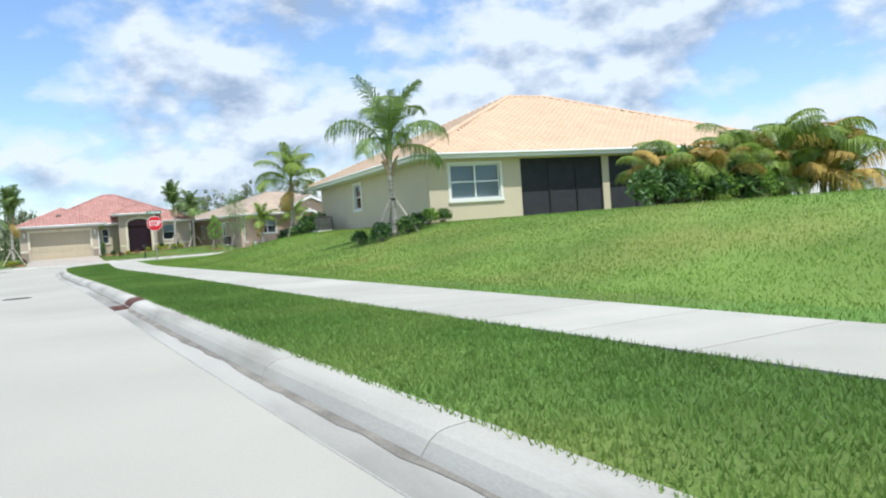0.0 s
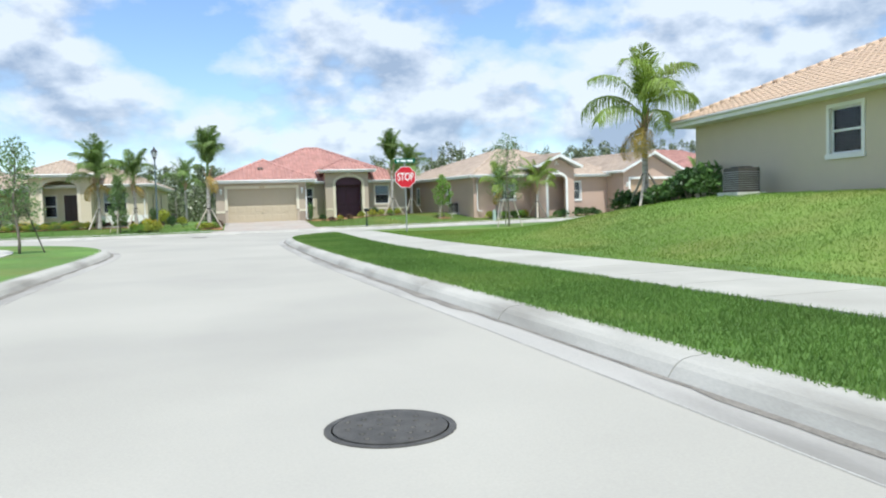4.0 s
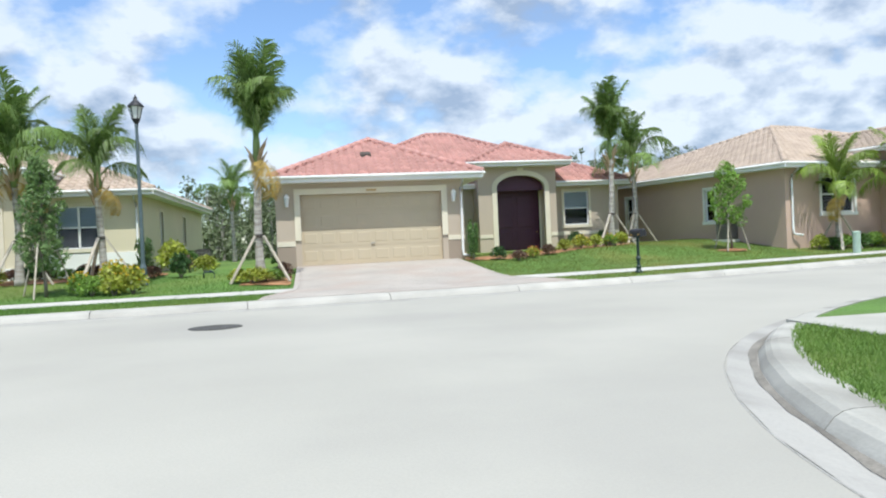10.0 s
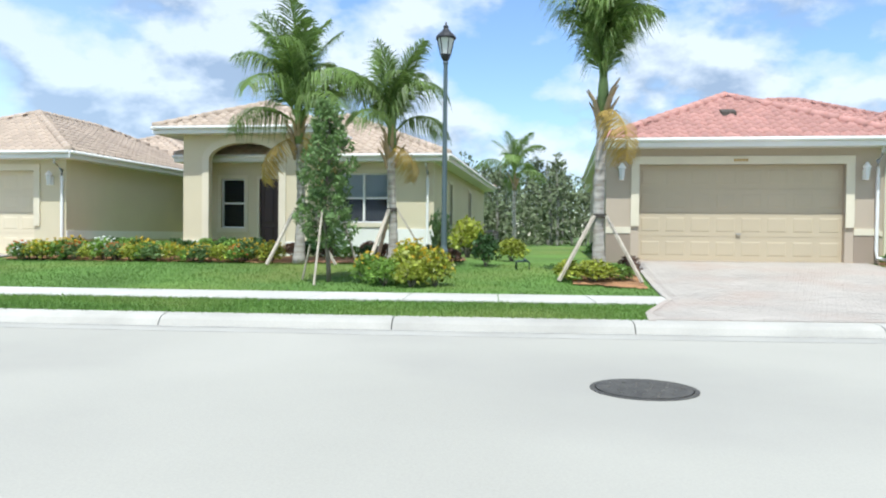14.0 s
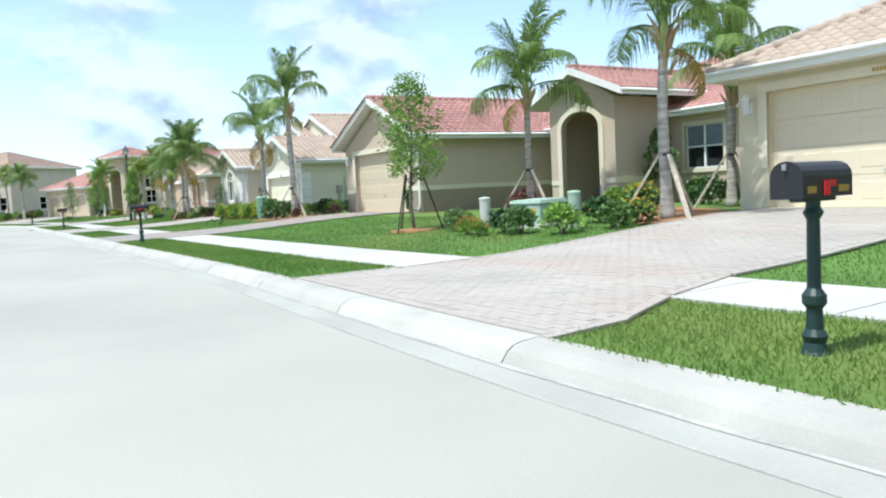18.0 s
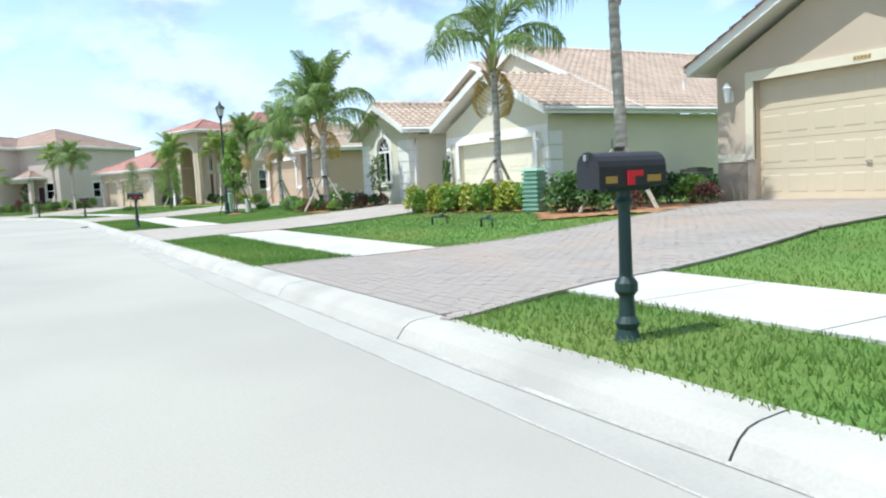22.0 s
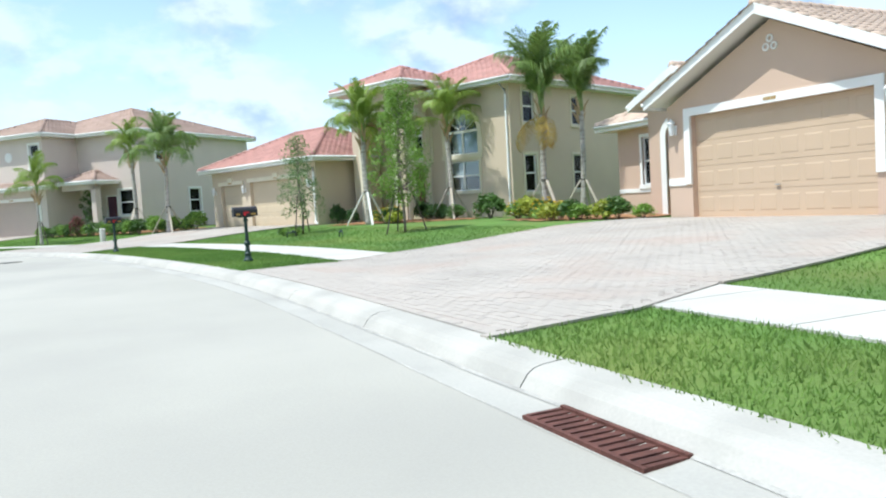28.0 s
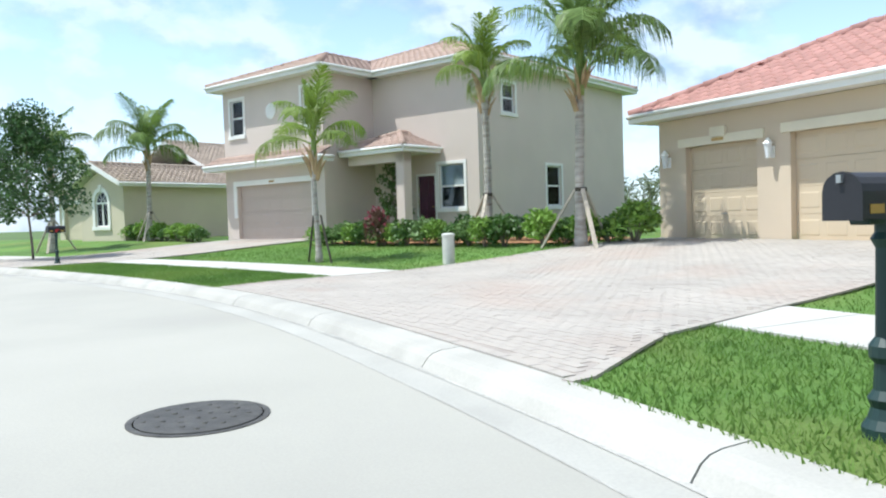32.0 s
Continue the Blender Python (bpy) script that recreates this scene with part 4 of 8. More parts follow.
    def window(self, m, u0, u1, z0, z1, lights=1, blind=True):
        w = 0.05
        win = part("window", frame_ring(u0, u1, z0, z1, w, 0.05, 0.12), M["white"], self.root, "white-framed sash window", m=m)
        zm = (z0 + z1) / 2
        part("meeting_rail", Geo().box(u0 + w, u1 - w, 0.04, 0.11, zm - 0.03, zm + 0.03), M["white"], win)
        for k in range(1, lights):
            u = u0 + (u1 - u0) * k / lights
            part("mullion", Geo().box(u - 0.035, u + 0.035, 0.035, 0.115, z0 + w, z1 - w), M["white"], win)
        for k in range(lights):
            a, b = u0 + (u1 - u0) * k / lights + 0.03, u0 + (u1 - u0) * (k + 1) / lights - 0.03
            for p, q in ((z0 + 0.04, zm - 0.02), (zm + 0.02, z1 - 0.04)):
                pane = part("pane", Geo().box(a, b, 0.082, 0.088, p, q), M["glass"], win)
                pane.visible_shadow = False
        if blind != "full":
            part("screen", Geo().box(u0 + 0.02, u1 - 0.02, 0.125, 0.135, z0 + 0.02, zm), M["screen"], win)
        if blind:
            slats = Geo()
            low = z0 + 0.04 if blind == "full" else zm
            for k in range(int((z1 - low) / 0.06)):
                slats.box(u0 + 0.03, u1 - 0.03, 0.14, 0.15, low + k * 0.06, low + k * 0.06 + 0.052)
            part("blind", slats, M["blind"], win)
        else:
            part("screen", Geo().box(u0 + 0.02, u1 - 0.02, 0.125, 0.135, zm, z1 - 0.02), M["screen"], win)
        t, o = 0.11, -0.035
        tr = frame_ring(u0 - t, u1 + t, z0 - t, z1 + t, t, o, 0.04)
        part("window_trim", tr, self.trim, win)
        part("window_sill", Geo().box(u0 - t - 0.03, u1 + t + 0.03, -0.07, 0.06, z0 - 0.14, z0), self.trim, win, bevel=0.008)

    def arch_window(self, m, u0, u1, z0, z1, rise, blind=True):
        zs = z1 - rise
        pts = self.arc(u0, u1, z1, rise, 16)
        geo = Geo().box(u0, u0 + 0.06, 0.05, 0.12, z0, zs).box(u1 - 0.06, u1, 0.05, 0.12, z0, zs).box(u0, u1, 0.05, 0.12, z0, z0 + 0.06).box(u0, u1, 0.04, 0.12, zs - 0.05, zs + 0.05)
        uc = (u0 + u1) / 2
        geo.box(uc - 0.04, uc + 0.04, 0.045, 0.115, z0, zs)
        inner = [(uc + (u - uc) * 0.92, zs + (z - zs) * 0.90) for u, z in pts]
        for (a, b), (c, d) in zip(zip(pts, pts[1:]), zip(inner, inner[1:])):
            geo.prism([(p[0], 0.05, p[1]) for p in (a, b, d, c)], [(p[0], 0.12, p[1]) for p in (a, b, d, c)])
        for k in range(1, 5):
            q = pts[int(len(pts) * k / 5)]
            geo.tube([(uc + (q[0] - uc) * 0.25, 0.08, zs + (q[1] - zs) * 0.25), (q[0], 0.08, q[1])], [0.018, 0.018], 6)
        geo.tube([(uc + (p[0] - uc) * 0.28, 0.08, zs + (p[1] - zs) * 0.28) for p in pts], [0.016] * len(pts), 6)
        win = part("window", geo, M["white"], self.root, "tall arched window with a white sunburst head", m=m)
        pane = part("pane", Geo().prism([(u, 0.085, z) for u, z in [(u0, z0), (u1, z0), *pts[::-1]]], [(u, 0.09, z) for u, z in [(u0, z0), (u1, z0), *pts[::-1]]]), M["glass"], win)
        pane.visible_shadow = False
        part("screen", Geo().prism([(u, 0.15, z) for u, z in [(u0, z0), (u1, z0), *pts[::-1]]], [(u, 0.16, z) for u, z in [(u0, z0), (u1, z0), *pts[::-1]]]), M["screen"], win)
        slats = Geo()
        for k in range(int((zs - z0) / 0.07)):
            slats.box(u0 + 0.08, u1 - 0.08, 0.13, 0.145, z0 + 0.08 + k * 0.07, z0 + 0.08 + k * 0.07 + 0.06)
        if blind:
            part("blind", slats, M["blind"], win)
        self.arch_trim(m, u0, u1, z0, z1, rise, self.trim)
        part("window_sill", Geo().box(u0 - 0.25, u1 + 0.25, -0.09, 0.06, z0 - 0.18, z0 - 0.002), self.trim, win, bevel=0.01)

    def arch_trim(self, m, u0, u1, z0, z1, rise, material, width=0.22):
        pts = self.arc(u0, u1, z1, rise, 16)
        uc, zs = (u0 + u1) / 2, z1 - rise
        k = 1 + width / ((u1 - u0) / 2)
        outer = [(uc + (u - uc) * k, zs + (z - zs) * (1 + width / rise)) for u, z in pts]
        geo = Geo()
        for a, b, c, d in zip(pts, pts[1:], outer, outer[1:]):
            geo.prism([(p[0], -0.045, p[1]) for p in (a, b, d, c)], [(p[0], 0.01, p[1]) for p in (a, b, d, c)])
        geo.box(u0 - width, u0, -0.045, 0.01, z0, zs).box(u1, u1 + width, -0.045, 0.01, z0, zs)
        surround = part("arch_surround", geo, material, self.root, "raised stucco arch surround", m=m)
        part("keystone", Geo().prism([(uc - 0.10, -0.08, z1 - 0.02), (uc + 0.10, -0.08, z1 - 0.02), (uc + 0.16, -0.08, z1 + 0.34), (uc - 0.16, -0.08, z1 + 0.34)],
                                     [(uc - 0.10, 0.0, z1 - 0.02), (uc + 0.10, 0.0, z1 - 0.02), (uc + 0.16, 0.0, z1 + 0.34), (uc - 0.16, 0.0, z1 + 0.34)]), material, surround, bevel=0.01)

    def garage(self, m, u0, u1, z0, z1, d=0.17):
        door = part("garage_door", Geo().box(u0, u1, d + 0.035, d + 0.06, z0, z1), self.garage_mat, self.root, "sectional garage door", m=m)
        rows, cols = 4, max(4, int(round((u1 - u0) / 0.61)))
        rh = (z1 - z0) / rows
        for r in range(rows):
            lo, hi = z0 + r * rh + 0.004, z0 + (r + 1) * rh - 0.004
            p, q = z0 + (r + 0.2) * rh, z0 + (r + 0.8) * rh
            us = [u0 + 0.004]
            for c in range(cols):
                a, b = u0 + (u1 - u0) * (c + 0.12) / cols, u0 + (u1 - u0) * (c + 0.88) / cols
                us += [a, a + 0.03, b - 0.03, b]
            us.append(u1 - 0.004)
            zs = [lo, p, p + 0.03, q - 0.03, q, hi]
            k = len(us)
            geo = Geo().add([(u, d - (0.008 if i % 4 in (2, 3) and 0 < i < k - 1 and n in (2, 3) else 0.0), z) for n, z in enumerate(zs) for i, u in enumerate(us)],
                            [(n * k + i, n * k + i + 1, (n + 1) * k + i + 1, (n + 1) * k + i) for n in range(5) for i in range(k - 1)])
            rim = [*range(k), *(n * k + k - 1 for n in range(1, 6)), *range(5 * k + k - 2, 5 * k - 1, -1), *(n * k for n in range(4, 0, -1))]
            back = len(geo.v)
            geo.v += [(geo.v[i][0], d + 0.035, geo.v[i][2]) for i in rim]
            geo.f += [(rim[i], back + i, back + (i + 1) % len(rim), rim[(i + 1) % len(rim)]) for i in range(len(rim))]
            part("door_panel", geo, self.garage_mat, door)
        uc = (u0 + u1) / 2
        part("handle", Geo().box(uc - 0.06, uc + 0.06, d - 0.05, d - 0.02, z0 + rh * 1.1, z0 + rh * 1.1 + 0.025).box(uc - 0.05, uc - 0.03, d - 0.03, d, z0 + rh * 1.1, z0 + rh * 1.1 + 0.02).box(uc + 0.03, uc + 0.05, d - 0.03, d, z0 + rh * 1.1, z0 + rh * 1.1 + 0.02), M["galv"], door)
        t = 0.2
        if self.garage_legs:
            geo = Geo().box(u0 - t, u0, -0.05, 0.03, z0 + 0.85, z1 + t).box(u1, u1 + t, -0.05, 0.03, z0 + 0.85, z1 + t).box(u0, u1, -0.05, 0.03, z1, z1 + t)
        else:
            geo = Geo().box(u0 - t, u1 + t, -0.05, 0.03, z1, z1 + t)
        part("garage_trim", geo, self.trim, self.root, "raised stucco surround", m=m)
        bars = Geo()
        for k in range(5):
            bars.box(uc - 0.17 + k * 0.07, uc - 0.12 + k * 0.07, -0.062, -0.05, z1 + 0.065, z1 + 0.135)
        part("house_number", bars, M["gold"], self.root, "small dark number plate", m=m)

    def door(self, m, u0, u1, z0, z1, material):
        d = part("front_door", Geo().box(u0, u1, 0.06, 0.11, z0, z1), material, self.root, "panelled front door", m=m)
        w = u1 - u0
        for a, b in ((0.12, 0.46), (0.54, 0.88)):
            for p, q in ((0.08, 0.36), (0.42, 0.92)):
                part("door_panel", Geo().prism([(u0 + w * a, 0.06, z0 + (z1 - z0) * p), (u0 + w * b, 0.06, z0 + (z1 - z0) * p), (u0 + w * b, 0.06, z0 + (z1 - z0) * q), (u0 + w * a, 0.06, z0 + (z1 - z0) * q)],
                                               [(u0 + w * a + 0.03, 0.045, z0 + (z1 - z0) * p + 0.03), (u0 + w * b - 0.03, 0.045, z0 + (z1 - z0) * p + 0.03), (u0 + w * b - 0.03, 0.045, z0 + (z1 - z0) * q - 0.03), (u0 + w * a + 0.03, 0.045, z0 + (z1 - z0) * q - 0.03)]), material, d)
        part("door_handle", Geo().tube([(u1 - 0.09, 0.06, z0 + 1.0), (u1 - 0.09, 0.01, z0 + 1.0), (u1 - 0.2, 0.01, z0 + 1.0)], [0.012] * 3, 8), M["gold"], d)
        t = 0.08
        part("door_frame", Geo().box(u0 - t, u0, -0.02, 0.12, z0, z1 + t).box(u1, u1 + t, -0.02, 0.12, z0, z1 + t).box(u0, u1, -0.02, 0.12, z1, z1 + t), self.trim, d)

    def band(self, m, u0, u1, z0, z1, out=0.03, material=None):
        part("stucco_band", Geo().box(u0, u1, -out, 0.01, z0, z1), material or self.trim, self.root, m=m, bevel=0.006)

    def lantern(self, m, u, z):
        geo = Geo().box(u - 0.05, u + 0.05, -0.03, 0.0, z - 0.15, z + 0.1).tube([(u, 0, z + 0.02), (u, -0.12, z + 0.06), (u, -0.16, z + 0.2)], [0.015] * 3, 6)
        geo.lathe([(0.02, z + 0.27), (0.10, z + 0.16), (0.105, z + 0.145)], 8, (u, -0.16)).lathe([(0.05, z - 0.16), (0.06, z - 0.14)], 8, (u, -0.16))
        lan = part("wall_lantern", geo, M["white"], self.root, "white wall lantern with frosted glass", m=m)
        part("lantern_glass", Geo().lathe([(0.052, z - 0.14), (0.085, z + 0.145)], 8, (u, -0.16)), M["lamp_glass"], lan)

    def downspout(self, m, u, z0, z1, turn=1):
        part("downspout", Geo().tube([(u, -0.42, z1), (u, -0.40, z1 - 0.1), (u, -0.07, z1 - 0.32), (u, -0.06, z1 - 0.5), (u, -0.06, z0 + 0.3), (u, -0.1, z0 + 0.12), (u + 0.35 * turn, -0.22, z0 + 0.06)], [0.045] * 7, 8), M["white"], self.root, "white downspout", smooth=True, m=m)

    def wing(self, x0, x1, y0, y1, z0, z1, front=(), right=(), left=(), back=(), gable=None, gable_right=None, gable_left=None, skip="", band=None):
        """A box of four walls; holes are given along each wall from its left end as seen from outside."""
        w, d = x1 - x0, y1 - y0
        ms = {"f": self.line(x0, y0, 1, 0), "r": self.line(x1, y0, 0, 1), "b": self.line(x1, y1, -1, 0), "l": self.line(x0, y1, 0, -1)}
        for k, length, holes, gb in (("f", w, front, gable), ("r", d, right, gable_right), ("b", w, back, None), ("l", d, left, gable_left)):
            if k in skip:
                continue
            trim = 0.0 if k in "fb" else 0.2
            self.wall(ms[k] @ Matrix.Translation((trim, 0, 0)), length - 2 * trim, z0, z1, [(h[0], h[1] - trim, h[2] - trim, *h[3:]) for h in holes], gable=gb)
        return ms

    # -- roofs --
    def tiles(self, planes, near=0, caps=()):
        deck, verts, faces, count, singles = Geo(), [], [], 0, []
        for pts in planes:
            p = [Vector(q) for q in pts]
            e = (p[1] - p[0]).normalized()
            nrm = (p[1] - p[0]).cross(p[-1] - p[0]).normalized()
            s = nrm.cross(e)
            deck.add([q - nrm * 0.02 for q in p], [tuple(range(len(p)))])
            flat = [((q - p[0]).dot(e), (q - p[0]).dot(s)) for q in p]
            us, vs = [a for a, _ in flat], [b for _, b in flat]
            cols, rows = int((max(us) - min(us)) / TILE_W) + 1, int(max(vs) / TILE_L) + 1
            jj, ii = np.mgrid[0:rows, 0:cols]
            u, v = (min(us) + (ii + 0.5) * TILE_W).ravel(), ((jj + 0.5) * TILE_L).ravel()
            ok = in_ring(flat, u, np.minimum(v, max(vs) - 0.01))
            u, v = u[ok], np.minimum(v[ok], max(vs) - 0.17)
            basis = np.array([tuple(e), tuple(s), tuple(nrm)])
            place = np.array(tuple(p[0]))[None] + np.outer(u, basis[0]) + np.outer(v, basis[1])
            take = 0
            if near and not singles:
                take = min(near, len(u))
                for q in place[:take]:
                    singles.append(Matrix(((e.x, s.x, nrm.x, q[0]), (e.y, s.y, nrm.y, q[1]), (e.z, s.z, nrm.z, q[2]), (0, 0, 0, 1))))
            place = place[take:]
            local = TILE_V @ basis
            verts.append((local[None] + place[:, None]).reshape(-1, 3))
            faces.append((TILE_F[None] + (count + np.arange(len(place)) * len(TILE_V))[:, None, None]).reshape(-1, 4))
            count += len(place) * len(TILE_V)
        roof = part("roof", deck, self.tile, self.root, "clay-coloured concrete tile roof")
        body = part("roof_tiles", fast_mesh("roof_tiles", np.concatenate(verts), np.concatenate(faces), self.tile, True), None, roof)
        body["kind"] = "stuff"
        if singles:
            me = fast_mesh("roof_tile", TILE_V, TILE_F, self.tile, True)
            for q in singles:
                part("roof_tile", me, None, roof, m=q)
        geo = Geo()
        for a, b in caps:
            a, b = Vector(a), Vector(b)
            n = max(2, int((b - a).length / 0.36))
            d = (b - a).normalized()
            for k in range(n):
                q = a + (b - a) * (k / n)
                geo.tube([q - d * 0.02 + Vector((0, 0, 0.02)), q + d * ((b - a).length / n + 0.04) + Vector((0, 0, 0.005))], [0.14, 0.13], 10)
        if caps:
            part("ridge", geo, self.tile, roof, smooth=True)["kind"] = "stuff"
        return roof

    def eaves(self, x0, x1, y0, y1, z, sides="frbl", depth=0.2):
        t = 0.03
        for side, dims in (("f", (x0, x1, y0 - t, y0)), ("b", (x0, x1, y1, y1 + t)), ("l", (x0 - t, x0, y0 - t, y1 + t)), ("r", (x1, x1 + t, y0 - t, y1 + t))):
            if side in sides:
                part("fascia", Geo().box(*dims, z - depth, z + 0.03), M["fascia"], self.root, "white fascia board")
        part("soffit", Geo().box(x0, x1, y0, y1, z - depth + 0.01, z - depth + 0.03), M["soffit"], self.root)
        for side, (a, b) in {"f": ((x0, y0 - 0.07), (x1, y0 - 0.07)), "r": ((x1 + 0.07, y0), (x1 + 0.07, y1)), "l": ((x0 - 0.07, y0), (x0 - 0.07, y1))}.items():
            if side in sides:
                part("rain_gutter", Geo().tube([(*a, z - 0.03), (*b, z - 0.03)], [0.055, 0.055], 8), M["fascia"], self.root, smooth=True)

    def hip(self, x0, x1, y0, y1, z, pitch=0.45, near=0, sides="frbl"):
        w, d = x1 - x0, y1 - y0
        h = min(w, d) / 2
        top = z + h * pitch
        a, b = ((x0 + h, (y0 + y1) / 2, top), (x1 - h, (y0 + y1) / 2, top)) if w >= d else (((x0 + x1) / 2, y0 + h, top), ((x0 + x1) / 2, y1 - h, top))
        c = [(x0, y0, z), (x1, y0, z), (x1, y1, z), (x0, y1, z)]
        tip = (Vector(b) - Vector(a)).length < 0.05
        if w >= d:
            planes = [[c[0], c[1], b, a], [c[1], c[2], b], [c[2], c[3], a, b], [c[3], c[0], a]]
            hips = [(c[0], a), (c[3], a), (c[1], b), (c[2], b)]
        else:
            planes = [[c[0], c[1], a], [c[1], c[2], b, a], [c[2], c[3], b], [c[3], c[0], a, b]]
            hips = [(c[0], a), (c[1], a), (c[2], b), (c[3], b)]
        if tip:
            planes = [[c[k], c[(k + 1) % 4], a] for k in range(4)]
        self.eaves(x0, x1, y0, y1, z, sides)
        return self.tiles(planes, near, hips + ([] if tip else [(a, b)]))

    def gable(self, x0, x1, y0, y1, z, pitch=0.46, near=0, gables="f", depth=0.2, capped=True):
        """A ridge running front to back; white rake boards at the open ends."""
        xc, top = (x0 + x1) / 2, z + (x1 - x0) / 2 * pitch
        planes = [[(x1, y0, z), (x1, y1, z), (xc, y1, top), (xc, y0, top)], [(x0, y1, z), (x0, y0, z), (xc, y0, top), (xc, y1, top)]]
        self.tiles(planes, near, [((xc, y0, top), (xc, y1, top))] if capped else [])
        for a, b, c in ((x0 - 0.03, x0, x0 - 0.07), (x1, x1 + 0.03, x1 + 0.07)):
            part("fascia", Geo().box(a, b, y0, y1, z - depth, z + 0.02), M["fascia"], self.root, "white fascia board")
            part("rain_gutter", Geo().tube([(c, y0, z - 0.05), (c, y1, z - 0.05)], [0.055] * 2, 8), M["fascia"], self.root, smooth=True)
        for side, y in (("f", y0), ("b", y1)):
            if side not in gables:
                continue
            o = -0.03 if side == "f" else 0.03
            for xa in (x0, x1):
                ring = [(xa, z - depth), (xa, z + 0.03), (xc, top + 0.03), (xc, top - depth * 1.05)]
                part("rake_board", Geo().prism([(x, y, q) for x, q in ring], [(x, y + o, q) for x, q in ring]), M["fascia"], self.root, "white sloping rake board")
        for xa in (x0, x1):
            ring = [(xa, z - 0.12), (xa, z - 0.10), (xc, top - 0.10), (xc, top - 0.12)]
            part("soffit", Geo().prism([(x, y0, q) for x, q in ring], [(x, y1, q) for x, q in ring]), M["soffit"], self.root)

    def vents(self, m, u, z, r=0.09):
        for a, b in ((0, 0.13), (-0.11, -0.05), (0.11, -0.05)):
            ring = Geo()
            n = 14
            for k in range(n):
                t0, t1 = 2 * math.pi * k / n, 2 * math.pi * (k + 1) / n
                q = [(u + a + rr * math.cos(t), -0.03, z + b + rr * math.sin(t)) for t, rr in ((t0, r), (t1, r), (t1, r * 0.6), (t0, r * 0.6))]
                ring.prism(q, [(x, 0.0, zz) for x, _, zz in q])
            part("vent_ring", ring, self.trim, self.root, m=m)


TILE_W, TILE_L = 0.30, 0.36
_prof = [(-0.15, 0.008), (-0.10, 0.045), (-0.04, 0.062), (0.02, 0.045), (0.07, 0.010), (0.15, 0.010)]
TILE_V = np.array([(x, -0.19, z + 0.030) for x, z in _prof] + [(x, 0.20, z) for x, z in _prof] + [(x, -0.19, z - 0.012) for x, z in _prof])
TILE_F = np.array([(k, k + 1, k + 7, k + 6) for k in range(5)] + [(k + 12, k + 13, k + 1, k) for k in range(5)])


base_paint = stucco("brown_base_stucco", (0.33, 0.265, 0.205))
# house facing the end of the side street: red tile, tan stucco
h = House("single-storey tan stucco house with red roof tiles and beige garage door", 0, 0, 0, stucco("tan_stucco", (0.49, 0.41, 0.32)), M["tile_red"], M["cream_trim"], door_paint("beige_garage_door", (0.50, 0.425, 0.30)))
ms = h.wing(-0.82, 5.67, 84.7, 93.0, 0.3, 3.42, front=[("garage", 0.82, 5.70, 0.62, 3.02)], skip="b")
h.band(ms["f"], 0.0, 0.62, 1.28, 1.45), h.band(ms["f"], 5.9, 6.49, 1.28, 1.45)
h.band(ms["f"], 0.0, 0.62, 0.3, 1.28, 0.015, base_paint), h.band(ms["f"], 5.9, 6.49, 0.3, 1.28, 0.015, base_paint)
h.lantern(ms["f"], 0.38, 2.78), h.lantern(ms["f"], 6.12, 2.78), h.downspout(ms["f"], 6.4, 0.62, 3.4, 1)
h.hip(-0.97, 6.28, 84.2, 97.5, 3.6, 0.452, near=300)
ms = h.wing(7.7, 11.3, 91.3, 92.6, 0.3, 4.45, front=[("arch", 0.85, 3.05, 0.3, 4.05, 0.55)], right=[("open", 0.3, 1.0, 0.3, 3.2)], skip="b")
h.band(ms["f"], 0.0, 0.6, 1.28, 1.45), h.band(ms["f"], 3.3, 3.6, 1.28, 1.45)
h.hip(7.2, 11.85, 90.8, 96.5, 4.62, 0.45)
# Maroon door drawn oversize, so its dark paint also stands for recess shade.
ms = h.wing(5.67, 14.7, 92.4, 106.0, 0.3, 3.6, front=[("door", 2.82, 5.14, 0.5, 3.42, M["door_purple"]), ("win", 6.35, 7.55, 1.75, 3.32, 1, True), ("win", 0.5, 1.1, 1.75, 3.2, 1, False)])
h.band(ms["f"], 5.7, 9.03, 1.28, 1.45), h.band(ms["f"], 5.7, 9.03, 0.3, 1.28, 0.015, base_paint)
h.hip(-0.6, 15.2, 91.9, 106.5, 3.75, 0.45)
h.wing(-0.4, 5.67, 93.0, 106.0, 0.3, 3.6, skip="fr")

# Added panel hides the eave behind; its maroon paints shade in the arch head.
part("transom", Geo().box(8.3, 11.0, 91.72, 91.8, 3.38, 4.4), M["door_purple"], h.root, "added maroon panel standing for shade in the arch head")
part("roof_vent", Geo().prism([(2.2, 85.9, 4.36), (2.6, 85.9, 4.36), (2.6, 86.3, 4.54), (2.2, 86.3, 4.54)], [(2.22, 85.92, 4.52), (2.58, 85.92, 4.52), (2.58, 86.28, 4.64), (2.22, 86.28, 4.64)]), M["dark_stake"], h.root, "small dark roof vent")

# cream house with an arched porch
h = House("single-storey cream stucco house with arched porch and tan roof tiles", 0, 0, 0, stucco("cream_stucco", (0.65, 0.585, 0.42)), M["tile_tan"], M["cream_trim"], door_paint("cream_garage_door", (0.70, 0.62, 0.46)))
ms = h.wing(-23.0, -16.35, 85.4, 93.0, 0.25, 3.32, front=[("garage", 0.72, 5.62, 0.50, 2.98)], skip="b")
h.lantern(ms["f"], 0.3, 2.7), h.lantern(ms["f"], 6.2, 2.7), h.downspout(ms["f"], 6.55, 0.5, 3.3, 1)
h.band(ms["r"], 0.0, 7.4, 0.95, 1.22, 0.03, M["trim"])
h.hip(-23.45, -15.9, 84.9, 96.0, 3.5, 0.45, near=300)
